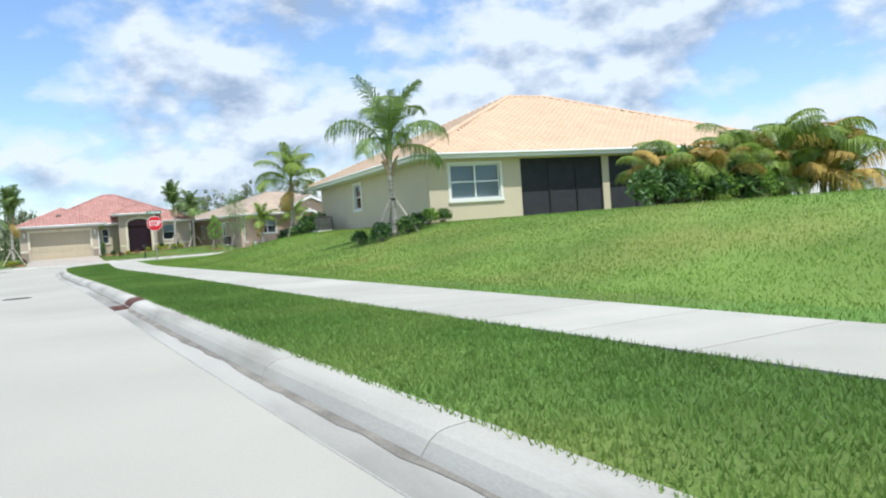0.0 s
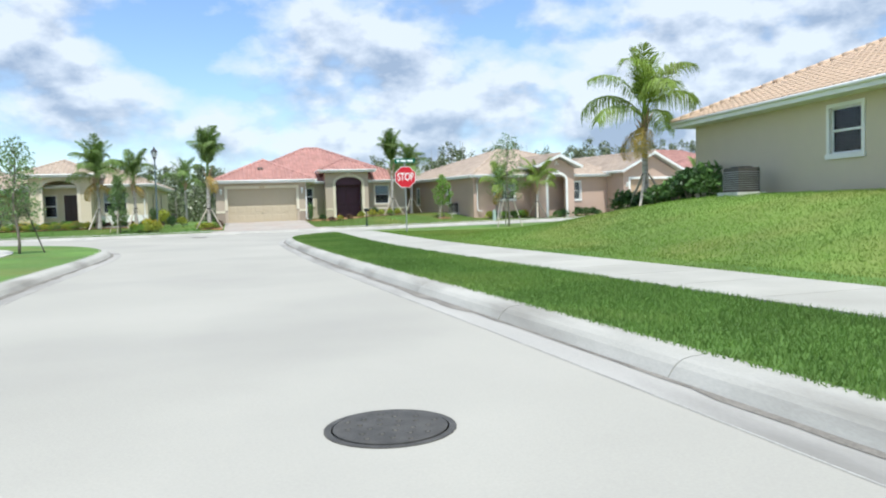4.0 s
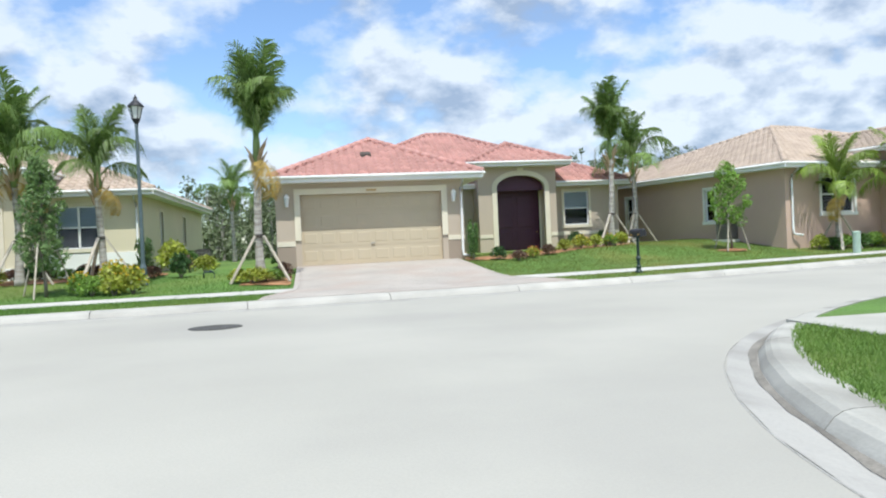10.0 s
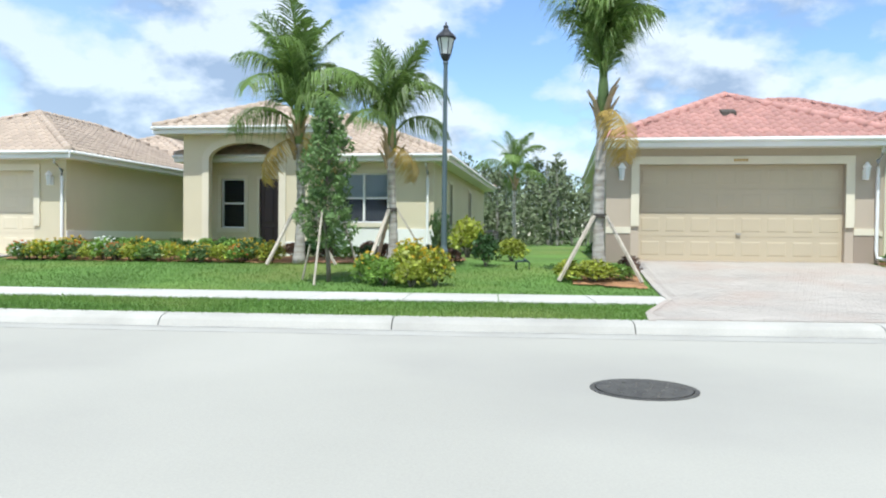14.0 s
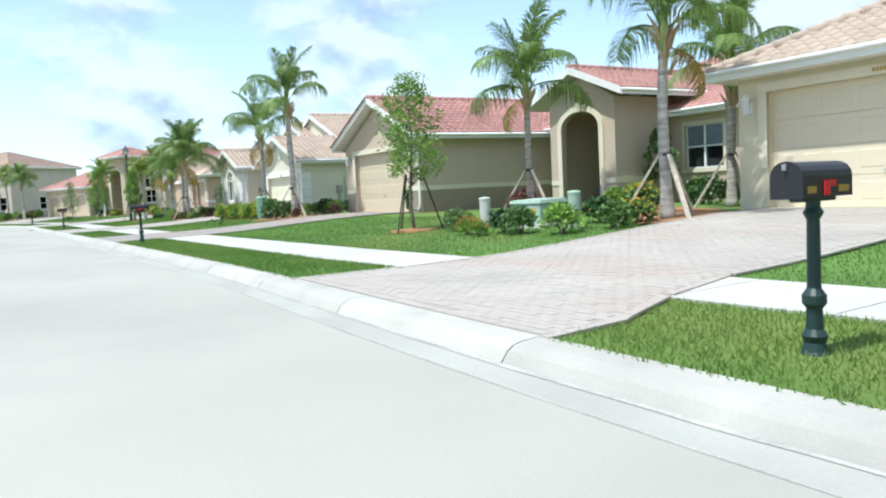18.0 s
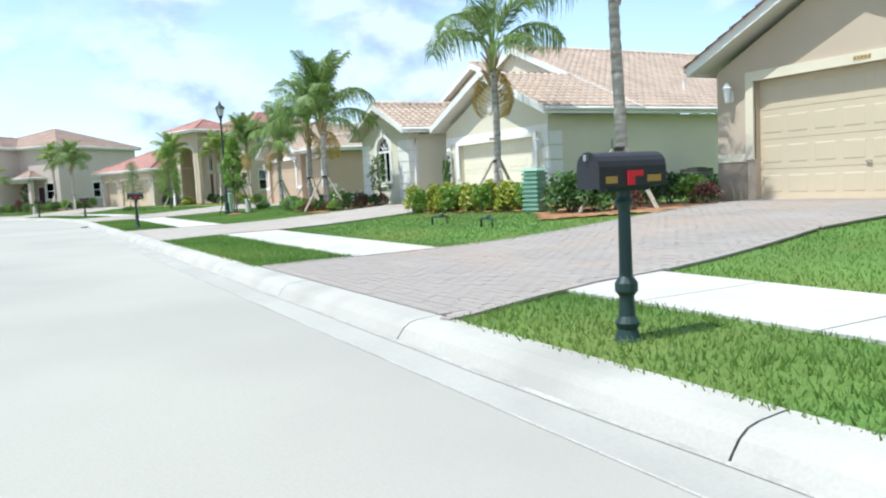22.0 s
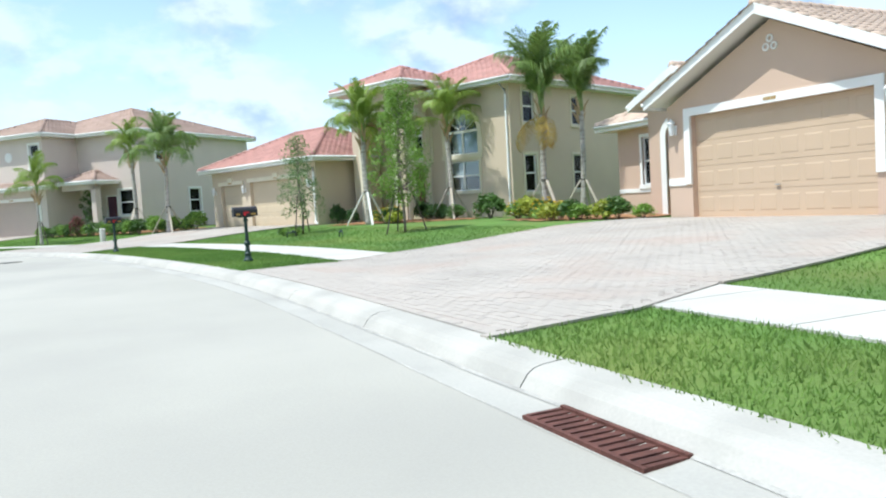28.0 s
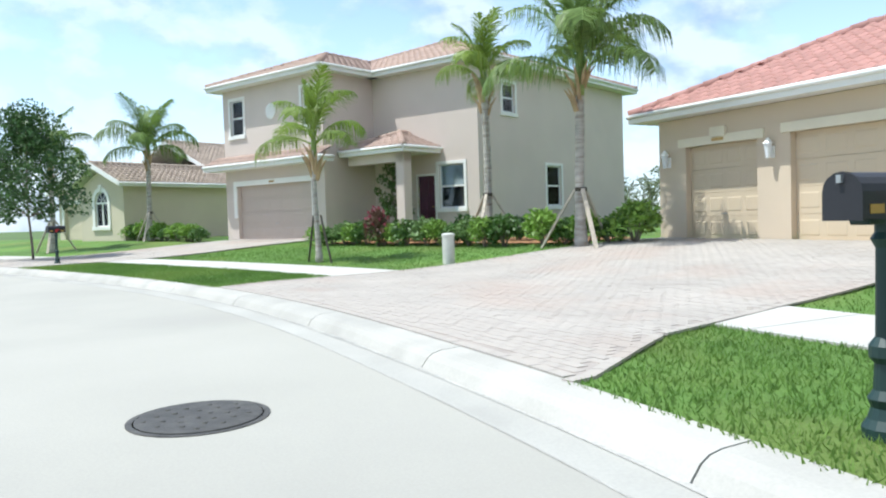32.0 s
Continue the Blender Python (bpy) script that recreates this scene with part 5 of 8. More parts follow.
ms = h.wing(-13.5, -9.5, 87.0, 88.5, 0.25, 4.2, front=[("arch", 0.85, 3.1, 0.25, 3.95, 0.5)], left=[("open", 0.35, 1.1, 0.25, 3.0)], skip="b")
h.band(ms["f"], 0.0, 0.62, 0.3, 0.95, 0.06, M["trim"]), h.band(ms["f"], 3.33, 4.0, 0.3, 0.95, 0.06, M["trim"])
h.hip(-14.2, -8.9, 86.5, 92.0, 4.38, 0.42)
ms = h.wing(-13.6, -5.85, 88.3, 104.0, 0.25, 3.5, front=[("win", 0.75, 1.55, 1.35, 2.95, 1, False), ("door", 2.05, 3.05, 0.5, 2.95, M["door_brown"]), ("win", 4.7, 6.3, 1.55, 3.12, 2, True)],
            right=[("win", 3.2, 3.9, 1.55, 3.0, 1, False), ("win", 9.0, 9.7, 1.55, 3.0, 1, False)])
h.band(ms["f"], 4.15, 7.75, 0.3, 1.38, 0.04, M["trim"]), h.downspout(ms["f"], 7.55, 0.55, 3.45, -1)
h.hip(-14.2, -5.35, 87.8, 104.5, 3.65, 0.42)
h.wing(-16.35, -13.6, 92.8, 104.0, 0.25, 3.4, skip="lrb")
h.hip(-17.0, -12.0, 92.2, 104.5, 3.6, 0.42)
h.wing(-23.0, -16.35, 93.0, 104.0, 0.25, 3.4, skip="fr")
h.hip(-23.5, -15.0, 92.0, 104.5, 3.6, 0.42)

# tan house with a red roof, gabled garage and gabled arch porch
h = House("tan stucco house with red tiles, gabled garage and gabled arch porch", 0, 0, 0, stucco("warm_tan_stucco", (0.53, 0.435, 0.335)), M["tile_red"], M["cream_trim"], door_paint("yellow_beige_door", (0.59, 0.50, 0.36)))
ms = h.wing(-44.35, -37.5, 85.5, 96.0, 0.2, 3.28, front=[("garage", 1.0, 5.87, 0.47, 2.98)], gable=(3.42, 4.98), skip="b")
h.band(ms["f"], 0.0, 0.8, 1.28, 1.46), h.band(ms["f"], 6.07, 6.85, 1.28, 1.46), h.band(ms["r"], 0.0, 6.6, 1.28, 1.46)
h.band(ms["f"], 0.0, 0.8, 0.2, 1.28, 0.015, base_paint), h.band(ms["f"], 6.07, 6.85, 0.2, 1.28, 0.015, base_paint), h.band(ms["r"], 0.0, 6.6, 0.2, 1.28, 0.015, base_paint)
h.lantern(ms["f"], 0.42, 2.75), h.lantern(ms["f"], 6.35, 2.72), h.vents(ms["f"], 3.42, 4.45), h.downspout(ms["f"], 6.78, 0.47, 3.25, -1)
h.gable(-44.75, -37.05, 85.02, 99.0, 3.45, 0.465, near=300)
ms = h.wing(-34.1, -30.75, 89.2, 92.0, 0.2, 4.1, front=[("arch", 0.65, 2.6, 0.2, 3.78, 0.6)], gable=(1.68, 5.0), skip="b")
h.band(ms["f"], 0.0, 0.42, 1.2, 1.38), h.band(ms["f"], 2.85, 3.35, 1.2, 1.38), h.band(ms["r"], 0.0, 2.8, 1.2, 1.38)
h.gable(-34.95, -29.95, 88.75, 96.0, 4.25, 0.41)
ms = h.wing(-37.5, -27.3, 92.0, 105.0, 0.2, 3.4, front=[("win", 0.9, 1.8, 1.55, 3.0, 1, False), ("door", 4.4, 5.4, 0.5, 2.95, M["door_brown"]), ("win", 7.3, 8.9, 1.55, 3.05, 2, True)])
h.band(ms["f"], 0.0, 3.3, 1.2, 1.38), h.downspout(ms["f"], 10.0, 0.5, 3.4, -1)
h.hip(-38.0, -26.8, 91.5, 105.5, 3.58, 0.45, near=150)
h.wing(-44.2, -37.5, 96.0, 105.0, 0.2, 3.4, skip="fr")
h.hip(-44.8, -33.0, 95.5, 105.5, 3.58, 0.43)

# pale yellow house with a quoined arch-window bay
h = House("pale yellow stucco house with white quoins and an arched window bay", 0, 0, 0, stucco("pale_yellow_stucco", (0.69, 0.655, 0.52)), M["tile_orange"], M["trim"], door_paint("pale_yellow_garage_door", (0.76, 0.72, 0.56)))
green_side = stucco("sage_stucco", (0.47, 0.47, 0.36))
ms = h.wing(-58.0, -51.45, 86.05, 103.0, 0.2, 3.12, front=[("garage", 0.95, 5.75, 0.43, 2.5)], gable=(3.27, 4.5), skip="b")
h.band(ms["f"], 0.0, 6.55, 2.62, 2.84)
h.lantern(ms["f"], 0.4, 2.2), h.lantern(ms["f"], 6.2, 2.2)
part("round_vent", Geo().lathe([(0.2, 0.0), (0.2, 0.05), (0.12, 0.07)], 18), M["trim"], h.root, m=ms["f"] @ pose(3.27, 0.0, 3.72, 90, 0, 0))
for k in range(5):
    for face, u in (("f", 6.22), ("f", 0.0), ("r", 0.002)):
        part("quoin", Geo().box(u, u + (0.33 if face == "f" else 0.5), -0.035, 0.005, 0.35 + k * 0.46, 0.35 + k * 0.46 + 0.42), M["trim"], h.root, m=ms[face], bevel=0.01)
part("meter_box", Geo().box(2.0, 2.3, -0.14, 0, 1.4, 1.85).tube([(2.15, -0.08, 1.4), (2.15, -0.06, 0.5)], [0.03, 0.03], 8).tube([(2.5, -0.06, 2.3), (2.5, -0.06, 0.4)], [0.03, 0.03], 8), M["galv"], h.root, "grey electric meter box", m=ms["r"])
h.gable(-58.45, -51.0, 85.6, 89.59, 3.3, 0.42, near=200, capped=False)
ms = h.wing(-64.4, -59.65, 85.2, 92.0, 0.2, 3.2, front=[("archwin", 1.65, 2.95, 1.28, 3.22, 0.62)], gable=(2.38, 4.3), left=[], skip="b")
for k in range(6):
    for face, u, w in (("f", 0.0, 0.95), ("f", 3.8, 0.95), ("r", 0.002, 0.4)):
        part("quoin", Geo().box(u, u + w, -0.03, 0.005, 0.35 + k * 0.44, 0.35 + k * 0.44 + 0.41), M["trim"], h.root, m=ms[face], bevel=0.01)
h.downspout(ms["r"], 0.25, 0.45, 3.2, -1)
h.gable(-64.9, -59.2, 84.75, 94.0, 3.4, 0.42, near=200)
h.wing(-65.8, -58.0, 89.0, 103.0, 0.2, 3.3, front=[("door", 6.45, 7.45, 0.45, 2.6, M["door_brown"])], skip="r")
h.gable(-66.3, -51.0, 89.6, 103.5, 3.3, 0.425, near=0)
part("wall", Geo().prism([(-66.0, 89.8, 3.2), (-51.3, 89.8, 3.2), (-58.65, 89.8, 6.38)], [(-66.0, 89.95, 3.2), (-51.3, 89.95, 3.2), (-58.65, 89.95, 6.38)]), h.wall_mat, h.root)
h.gable(-65.2, -56.2, 88.9, 92.5, 4.3, 0.425)
part("wall", Geo().prism([(-64.8, 89.2, 3.2), (-56.6, 89.2, 3.2), (-56.6, 89.2, 4.2), (-60.7, 89.2, 5.95), (-64.8, 89.2, 4.2)], [(-64.8, 89.4, 3.2), (-56.6, 89.4, 3.2), (-56.6, 89.4, 4.2), (-60.7, 89.4, 5.95), (-64.8, 89.4, 4.2)]), h.wall_mat, h.root)

for y, x, tall in ((93.5, -53.0, 0.35), (97.0, -53.6, 0.3), (99.0, -52.8, 0.4)):
    z = 3.3 + (-51.0 - x) * 0.425
    part("vent_pipe", Geo().lathe([(0.09, z - 0.05), (0.06, z + 0.06), (0.05, z + tall), (0.07, z + tall + 0.01), (0.07, z + tall + 0.05)], 10, (x, y)), M["trim"], h.root, "white roof vent pipe")

# peach house with a three-door garage
h = House("peach stucco house with a gabled double garage beside a single garage", -81.17, 85.58, 2.7, stucco("peach_stucco", (0.57, 0.42, 0.32)), M["tile_orange"], M["trim"], door_paint("peach_garage_door", (0.53, 0.40, 0.28)))
ms = h.wing(-0.8, 5.72, 0.0, 8.0, 0.2, 3.3, front=[("garage", 0.8, 5.68, 0.43, 3.0)], gable=(3.26, 4.85), skip="b")
h.band(ms["f"], 0.0, 0.6, 1.25, 1.45), h.band(ms["f"], 5.88, 6.52, 1.25, 1.45)
h.lantern(ms["f"], 0.28, 2.72), h.lantern(ms["f"], 6.05, 2.72), h.vents(ms["f"], 3.26, 4.3)
h.gable(-1.12, 6.05, -0.5, 12.0, 3.47, 0.47, near=250)
ms = h.wing(5.72, 8.7, 0.35, 8.0, 0.2, 3.25, front=[("garage", 0.25, 2.35, 0.43, 2.95)], skip="bl")
h.band(ms["f"], 2.55, 2.98, 1.25, 1.45), h.band(ms["r"], 0.0, 0.6, 1.25, 1.45)
h.hip(6.1, 9.2, -0.1, 8.8, 3.47, 0.45, near=120, sides="fr")
ms = h.wing(-3.9, -0.8, 2.2, 4.2, 0.2, 3.75, front=[("arch", 0.75, 2.35, 0.2, 3.3, 0.5)], gable=(1.55, 4.55), skip="br")
h.gable(-4.3, -0.4, 1.75, 7.0, 3.85, 0.46)
ms = h.wing(-6.4, 8.7, 3.1, 17.0, 0.2, 3.3, front=[("win", 1.2, 2.05, 1.38, 2.95, 1, True), ("door", 3.2, 4.2, 0.45, 2.9, M["door_brown"])], right=[("win", 7.6, 8.5, 1.4, 2.75, 1, True)])
h.band(ms["f"], 0.0, 2.4, 1.12, 1.26)
h.hip(-6.95, 9.2, 2.6, 17.5, 3.47, 0.43, near=150)

# two-storey house with a red roof and a tall arched porch
h = House("two-storey tan stucco house with red roof tiles and tall arched entry", -105.61, 79.03, 20.8, stucco("sandy_stucco", (0.59, 0.49, 0.37)), M["tile_red"], M["cream_trim"], door_paint("sand_garage_door", (0.58, 0.475, 0.335)))
h.garage_legs = False
ms = h.wing(-3.75, 5.65, 0.0, 7.0, 0.25, 3.4, front=[("garage", 0.87, 2.92, 0.48, 2.7), ("garage", 3.75, 8.6, 0.48, 2.75)], skip="b")
h.lantern(ms["f"], 0.35, 2.4), h.lantern(ms["f"], 3.33, 2.4), h.lantern(ms["f"], 9.0, 2.4), h.downspout(ms["f"], 9.3, 0.48, 3.4, 1)
for u in (1.9, 6.2):
    h.box(ms["f"], "keystone", h.trim, h.root, u - 0.22, u + 0.22, -0.09, 0.0, 2.86, 3.08)
h.hip(-4.25, 6.15, -0.5, 7.2, 3.6, 0.45, near=300)
ms = h.wing(6.0, 14.3, 3.6, 13.5, 0.25, 5.95, front=[("door", 2.55, 3.55, 0.55, 2.95, M["door_red"]), ("archwin", 2.55, 3.55, 3.2, 4.75, 0.45, False), ("win", 4.6, 6.5, 1.62, 2.92, 2, True), ("archwin", 4.6, 6.5, 3.2, 5.05, 0.85, False)],
            right=[("win", 0.85, 1.65, 1.42, 3.0, 1, True), ("win", 0.85, 1.65, 4.35, 5.7, 1, True), ("win", 4.4, 5.2, 1.42, 3.0, 1, True), ("win", 4.4, 5.2, 4.35, 5.6, 1, True)])
h.downspout(ms["f"], 8.15, 0.45, 5.95, 1)
h.hip(5.5, 14.8, 3.1, 14.0, 6.12, 0.42, near=150)
h.wing(8.0, 13.5, 13.5, 18.0, 0.25, 3.05, skip="f")
h.hip(7.5, 14.05, 10.5, 18.5, 3.2, 0.42)
ms = h.wing(0.9, 6.0, 6.2, 13.5, 3.0, 5.95, front=[("win", 0.4, 1.9, 4.95, 5.75, 2, True)], skip="r")
h.hip(0.4, 8.5, 5.7, 14.0, 6.12, 0.42)
ms = h.wing(6.05, 9.6, 1.95, 3.6, 0.25, 6.35, front=[("arch", 0.7, 2.85, 0.25, 5.2, 0.6)], right=[("arch", 0.3, 1.35, 0.25, 5.1, 0.4)], skip="b")
h.hip(5.4, 10.25, 1.3, 6.0, 6.55, 0.42, near=60)

# two-storey taupe house at the bend
h = House("two-storey taupe stucco house with rose-tan roof tiles and small porch", -116.6, 74.55, 43.3, stucco("taupe_stucco", (0.62, 0.535, 0.475)), M["tile_rose"], M["trim"], door_paint("taupe_garage_door", (0.50, 0.42, 0.36)))
ms = h.wing(-11.2, -0.2, 0.1, 11.2, 0.3, 6.6, front=[("door", 8.2, 9.0, 0.62, 2.75, M["door_purple"]), ("win", 9.2, 10.35, 1.55, 3.12, 1, True)], right=[("win", 1.5, 2.3, 4.95, 6.0, 1, False), ("win", 4.4, 5.5, 1.55, 3.12, 1, True)])
h.hip(-11.65, 0.25, -0.35, 11.7, 6.78, 0.37)
ms = h.wing(-11.2, -5.2, -2.5, 4.0, 0.3, 6.6, front=[("garage", 0.75, 5.3, 0.6, 2.72), ("win", 0.5, 1.35, 4.75, 6.15, 1, True), ("win", 4.9, 5.7, 4.75, 6.15, 1, True)], skip="b")
part("oval_plaque", Geo().lathe([(0.3, 0.0), (0.3, 0.04), (0.2, 0.06)], 18), M["trim"], h.root, m=ms["f"] @ pose(3.1, 0.0, 5.5, 90, 0, 0))
h.hip(-11.65, -4.75, -2.95, 6.0, 6.78, 0.37)
h.tiles([[(-11.65, -3.2, 3.55), (-4.75, -3.2, 3.55), (-4.75, -2.5, 3.9), (-11.65, -2.5, 3.9)]])
h.eaves(-11.65, -4.75, -3.2, -2.5, 3.55, "frl")
h.hip(-5.0, -1.9, -1.9, 1.6, 3.72, 0.4)
part("porch_column", Geo().box(-2.55, -2.15, -1.6, -1.2, 0.3, 3.55), h.wall_mat, h.root, bevel=0.02)
part("porch_beam", Geo().box(-4.9, -2.15, -1.6, -1.2, 3.2, 3.55), h.wall_mat, h.root)

# corner house on its rise beside the side street
h = House("beige stucco house with a screened porch and pale roof tiles", 16.06, 35.0, -2.9, stucco("beige_stucco", (0.60, 0.52, 0.385)), M["tile_peach"], M["trim"], door_paint("beige_door", (0.6, 0.5, 0.35)))
ms = h.wing(0.3, 19.8, 0.0, 17.4, 0.9, 3.88, front=[("win", 0.95, 3.2, 2.22, 3.62, 2, "full"), ("open", 4.2, 8.3, 1.35, 3.8), ("open", 8.65, 12.9, 1.35, 3.8)], left=[("win", 7.0, 8.2, 2.35, 3.6, 1, False)])
for a, b in ((4.2, 8.3), (8.65, 12.9)):
    part("porch_screen", Geo().box(a, b, 0.1, 0.11, 1.35, 3.8), M["screen"], h.root, "dark mesh screen", m=ms["f"])
    for u in (a, a + (b - a) / 3, a + 2 * (b - a) / 3, b - 0.07):
        part("screen_bar", Geo().box(u, u + 0.07, 0.05, 0.098, 1.35, 3.8), M["black"], h.root, m=ms["f"])
h.hip(-0.35, 20.3, -0.5, 17.9, 4.05, 0.42)

for u, tall in ((5.0, 0.3), (9.0, 0.25)):
    z = 4.05 + 1.9 * 0.42
    part("vent_pipe", Geo().lathe([(0.10, z - 0.05), (0.06, z + 0.08), (0.05, z + tall), (0.08, z + tall + 0.02)], 10, (1.55, u)), M["galv"], h.root, "grey roof vent pipe")

# brown house next along the bend
h = House("brown stucco house with a tan roof, gabled entry and gabled garage", 18.8, 85.6, 14.0, stucco("brown_stucco", (0.54, 0.39, 0.31)), M["tile_tan"], M["trim"], door_paint("tan_garage_door", (0.50, 0.36, 0.235)))
ms = h.wing(0.0, 15.0, 0.0, 13.0, 0.1, 3.55, front=[("win", 2.0, 3.9, 1.73, 3.2, 2, True), ("win", 9.8, 10.7, 1.6, 3.1, 1, False)], left=[("win", 8.6, 9.2, 1.6, 3.0, 1, False), ("win", 3.0, 3.5, 1.6, 3.0, 1, False)])
h.hip(-0.5, 15.5, -0.5, 13.5, 3.72, 0.36)
h.downspout(ms["f"], 0.3, 0.8, 3.55, 1)
ms = h.wing(5.5, 9.1, -1.2, 0.2, 0.1, 4.3, front=[("arch", 0.9, 2.7, 0.1, 3.7, 0.5)], gable=(1.8, 5.1), skip="b")
h.vents(ms["f"], 1.8, 4.6)
h.gable(5.0, 9.6, -1.7, 5.0, 4.4, 0.40)
ms = h.wing(13.7, 20.1, -2.1, 9.0, 0.1, 3.8, front=[("garage", 0.75, 5.6, 1.0, 3.2)], gable=(3.2, 5.3), skip="b")
h.lantern(ms["f"], 0.3, 2.7), h.lantern(ms["f"], 5.9, 2.7)
h.gable(13.2, 20.6, -2.6, 9.5, 3.95, 0.44)

# red-roofed neighbour beyond it, and a cream one past the far bend
h = House("tan stucco house with a red tile roof and an arched entry", 46.0, 95.0, 18.0, stucco("tan_stucco_pale", (0.42, 0.33, 0.23)), M["tile_red"], M["cream_trim"], door_paint("beige_garage_door_b", (0.56, 0.44, 0.28)))
ms = h.wing(-4.0, 12.0, 2.0, 14.0, 0.4, 3.7, front=[("win", 6.5, 8.0, 1.6, 3.05, 2, True)])
h.hip(-4.5, 12.5, 1.5, 14.5, 3.85, 0.45)
ms = h.wing(-1.5, 2.0, 0.0, 2.2, 0.4, 4.3, front=[("arch", 0.7, 2.8, 0.4, 3.8, 0.6)], skip="b")
h.hip(-2.1, 2.6, -0.5, 5.0, 4.45, 0.42)
h = House("cream stucco house with an arched window bay and pale roof tiles", -132.4, 61.05, 47.0, stucco("cream_stucco_pale", (0.60, 0.535, 0.405)), M["tile_tan"], M["trim"], door_paint("cream_garage_door_b", (0.62, 0.54, 0.4)))
ms = h.wing(-4.0, 0.0, -3.0, 6.0, 0.3, 3.3, front=[("archwin", 1.4, 2.6, 1.3, 3.1, 0.6)], gable=(2.0, 4.2), skip="b")
h.gable(-4.5, 0.5, -3.5, 8.0, 3.45, 0.42)
h.wing(-12.0, 0.0, 4.0, 15.0, 0.3, 3.3)
h.gable(-12.5, 0.5, 3.5, 15.5, 3.45, 0.45)
ms = h.wing(-11.0, -5.0, -0.5, 6.0, 0.3, 3.3, front=[("garage", 0.6, 5.4, 0.5, 2.7)], gable=(3.0, 4.6), skip="b")
h.gable(-11.5, -4.5, -1.0, 8.0, 3.45, 0.42)


# ---- plants ----
def ribbon(points, widths, across):
    """A strip of quads along points, with a width at each and a common sideways direction."""
    p, w = np.asarray(points, float), np.asarray(widths, float)[:, None] / 2
    v = np.stack([p - across * w, p + across * w], 1).reshape(-1, 3)
    f = np.array([(2 * k, 2 * k + 1, 2 * k + 3, 2 * k + 2) for k in range(len(p) - 1)])
    return v, f


def frond_mesh(name, length, rise, sag, material, seed, leaflets=40, ragged=0.12, hang=0.3, sweep=0.6, reach=0.29):
    """A feather frond that leaves the trunk along +x at the angle rise and bends down by sag degrees."""
    r = np.random.default_rng(seed)
    n = 12
    ang = np.radians(rise - sag * np.linspace(0, 1, n) ** 1.5)
    step = length / (n - 1)
    spine = np.zeros((n, 3))
    spine[1:, 0], spine[1:, 2] = np.cumsum(np.cos(ang[:-1]) * step), np.cumsum(np.sin(ang[:-1]) * step)
    spine[:, 1] = 0.05 * length * np.sin(np.linspace(0, 2.2, n)) * r.uniform(-1, 1)
    vs, fs, k = [], [], 0

    def put(v, f):
        nonlocal k
        vs.append(v), fs.append(f + k)
        k += len(v)

    w = np.linspace(0.032, 0.006, n)
    put(*ribbon(spine, w, np.array([0, 1.0, 0])))
    put(*ribbon(spine - np.array([0, 0, 0.012]), w * 0.7, np.array([0, 0.3, 0.95])))
    s = np.linspace(0, 1, n)
    for side in (-1, 1):
        for j in range(leaflets):
            u = 0.16 + 0.83 * (j + r.uniform(-0.3, 0.3)) / leaflets
            if r.uniform() < ragged * 0.5:
                continue
            base = np.array([np.interp(u, s, spine[:, c]) for c in range(3)])
            a = np.interp(u, s, ang)
            tan, up = np.array([np.cos(a), 0, np.sin(a)]), np.array([-np.sin(a), 0, np.cos(a)])
            out = np.array([0, side, 0.0])
            size = length * reach * (np.sin(np.pi * min(1, 0.12 + 0.88 * u)) ** 0.55 + 0.14) * r.uniform(0.75, 1.15)
            lean, lift = sweep * r.uniform(0.75, 1.3), r.uniform(-0.2, 0.4) * (1 - hang)
            d = out * 0.9 + tan * lean + up * lift
            d /= np.linalg.norm(d)
            drop = np.array([0, 0, -1.0])
            fall = hang * r.uniform(0.6, 1.35)
            p1, p2 = base + d * size * 0.5 + drop * size * 0.15 * fall, base + d * size * (0.92 - 0.35 * fall) + drop * size * 0.75 * fall
            put(*ribbon([base, p1, p2], [0.009, 0.0135, 0.003], np.cross(d, up) * 0.8 + up * 0.3))
    return fast_mesh(name, np.concatenate(vs), np.concatenate(fs), material)


FROND_KINDS = {}
for tone in ("frond", "frond_lime", "frond_dry"):
    FROND_KINDS[tone] = {
        "spear": [frond_mesh("frond", 1.0, 86, 14, M[tone], 11 + q, 70, hang=0.1, sweep=1.2, reach=0.26) for q in range(2)],
        "erect": [frond_mesh("frond", 1.0, 82, 58, M[tone], 15 + q, 92, hang=0.4, sweep=1.0, reach=0.33) for q in range(3)],
        "high": [frond_mesh("frond", 1.0, 72, 108, M[tone], 21 + q, 92, hang=0.6, sweep=0.7, reach=0.35) for q in range(3)],
        "mid": [frond_mesh("frond", 1.0, 56, 130, M[tone], 31 + q, 92, hang=0.75, sweep=0.5, reach=0.36) for q in range(3)],
        "low": [frond_mesh("frond", 1.0, 26, 106, M[tone], 41 + q, 80, hang=0.8, sweep=0.5, reach=0.34) for q in range(3)],
    }


def brace_set(root, radius, height, spread, start, material="lumber", count=3, thick=0.045, tall=None):
    for k in range(count):
        a = radians(start + 360 * k / count)
        foot, head = Vector((spread * math.cos(a), spread * math.sin(a), 0.01)), Vector((radius * math.cos(a), radius * math.sin(a), height))
        d = (head - foot).normalized()
        side = Vector((-math.sin(a), math.cos(a), 0))
        up = d.cross(side)
        ring = [side * thick * sx + up * thick * 0.5 * sz for sx, sz in ((-1, -1), (1, -1), (1, 1), (-1, 1))]
        part("brace", Geo().prism([foot + q for q in ring], [head + q for q in ring]), M[material], root, "weathered lumber brace")


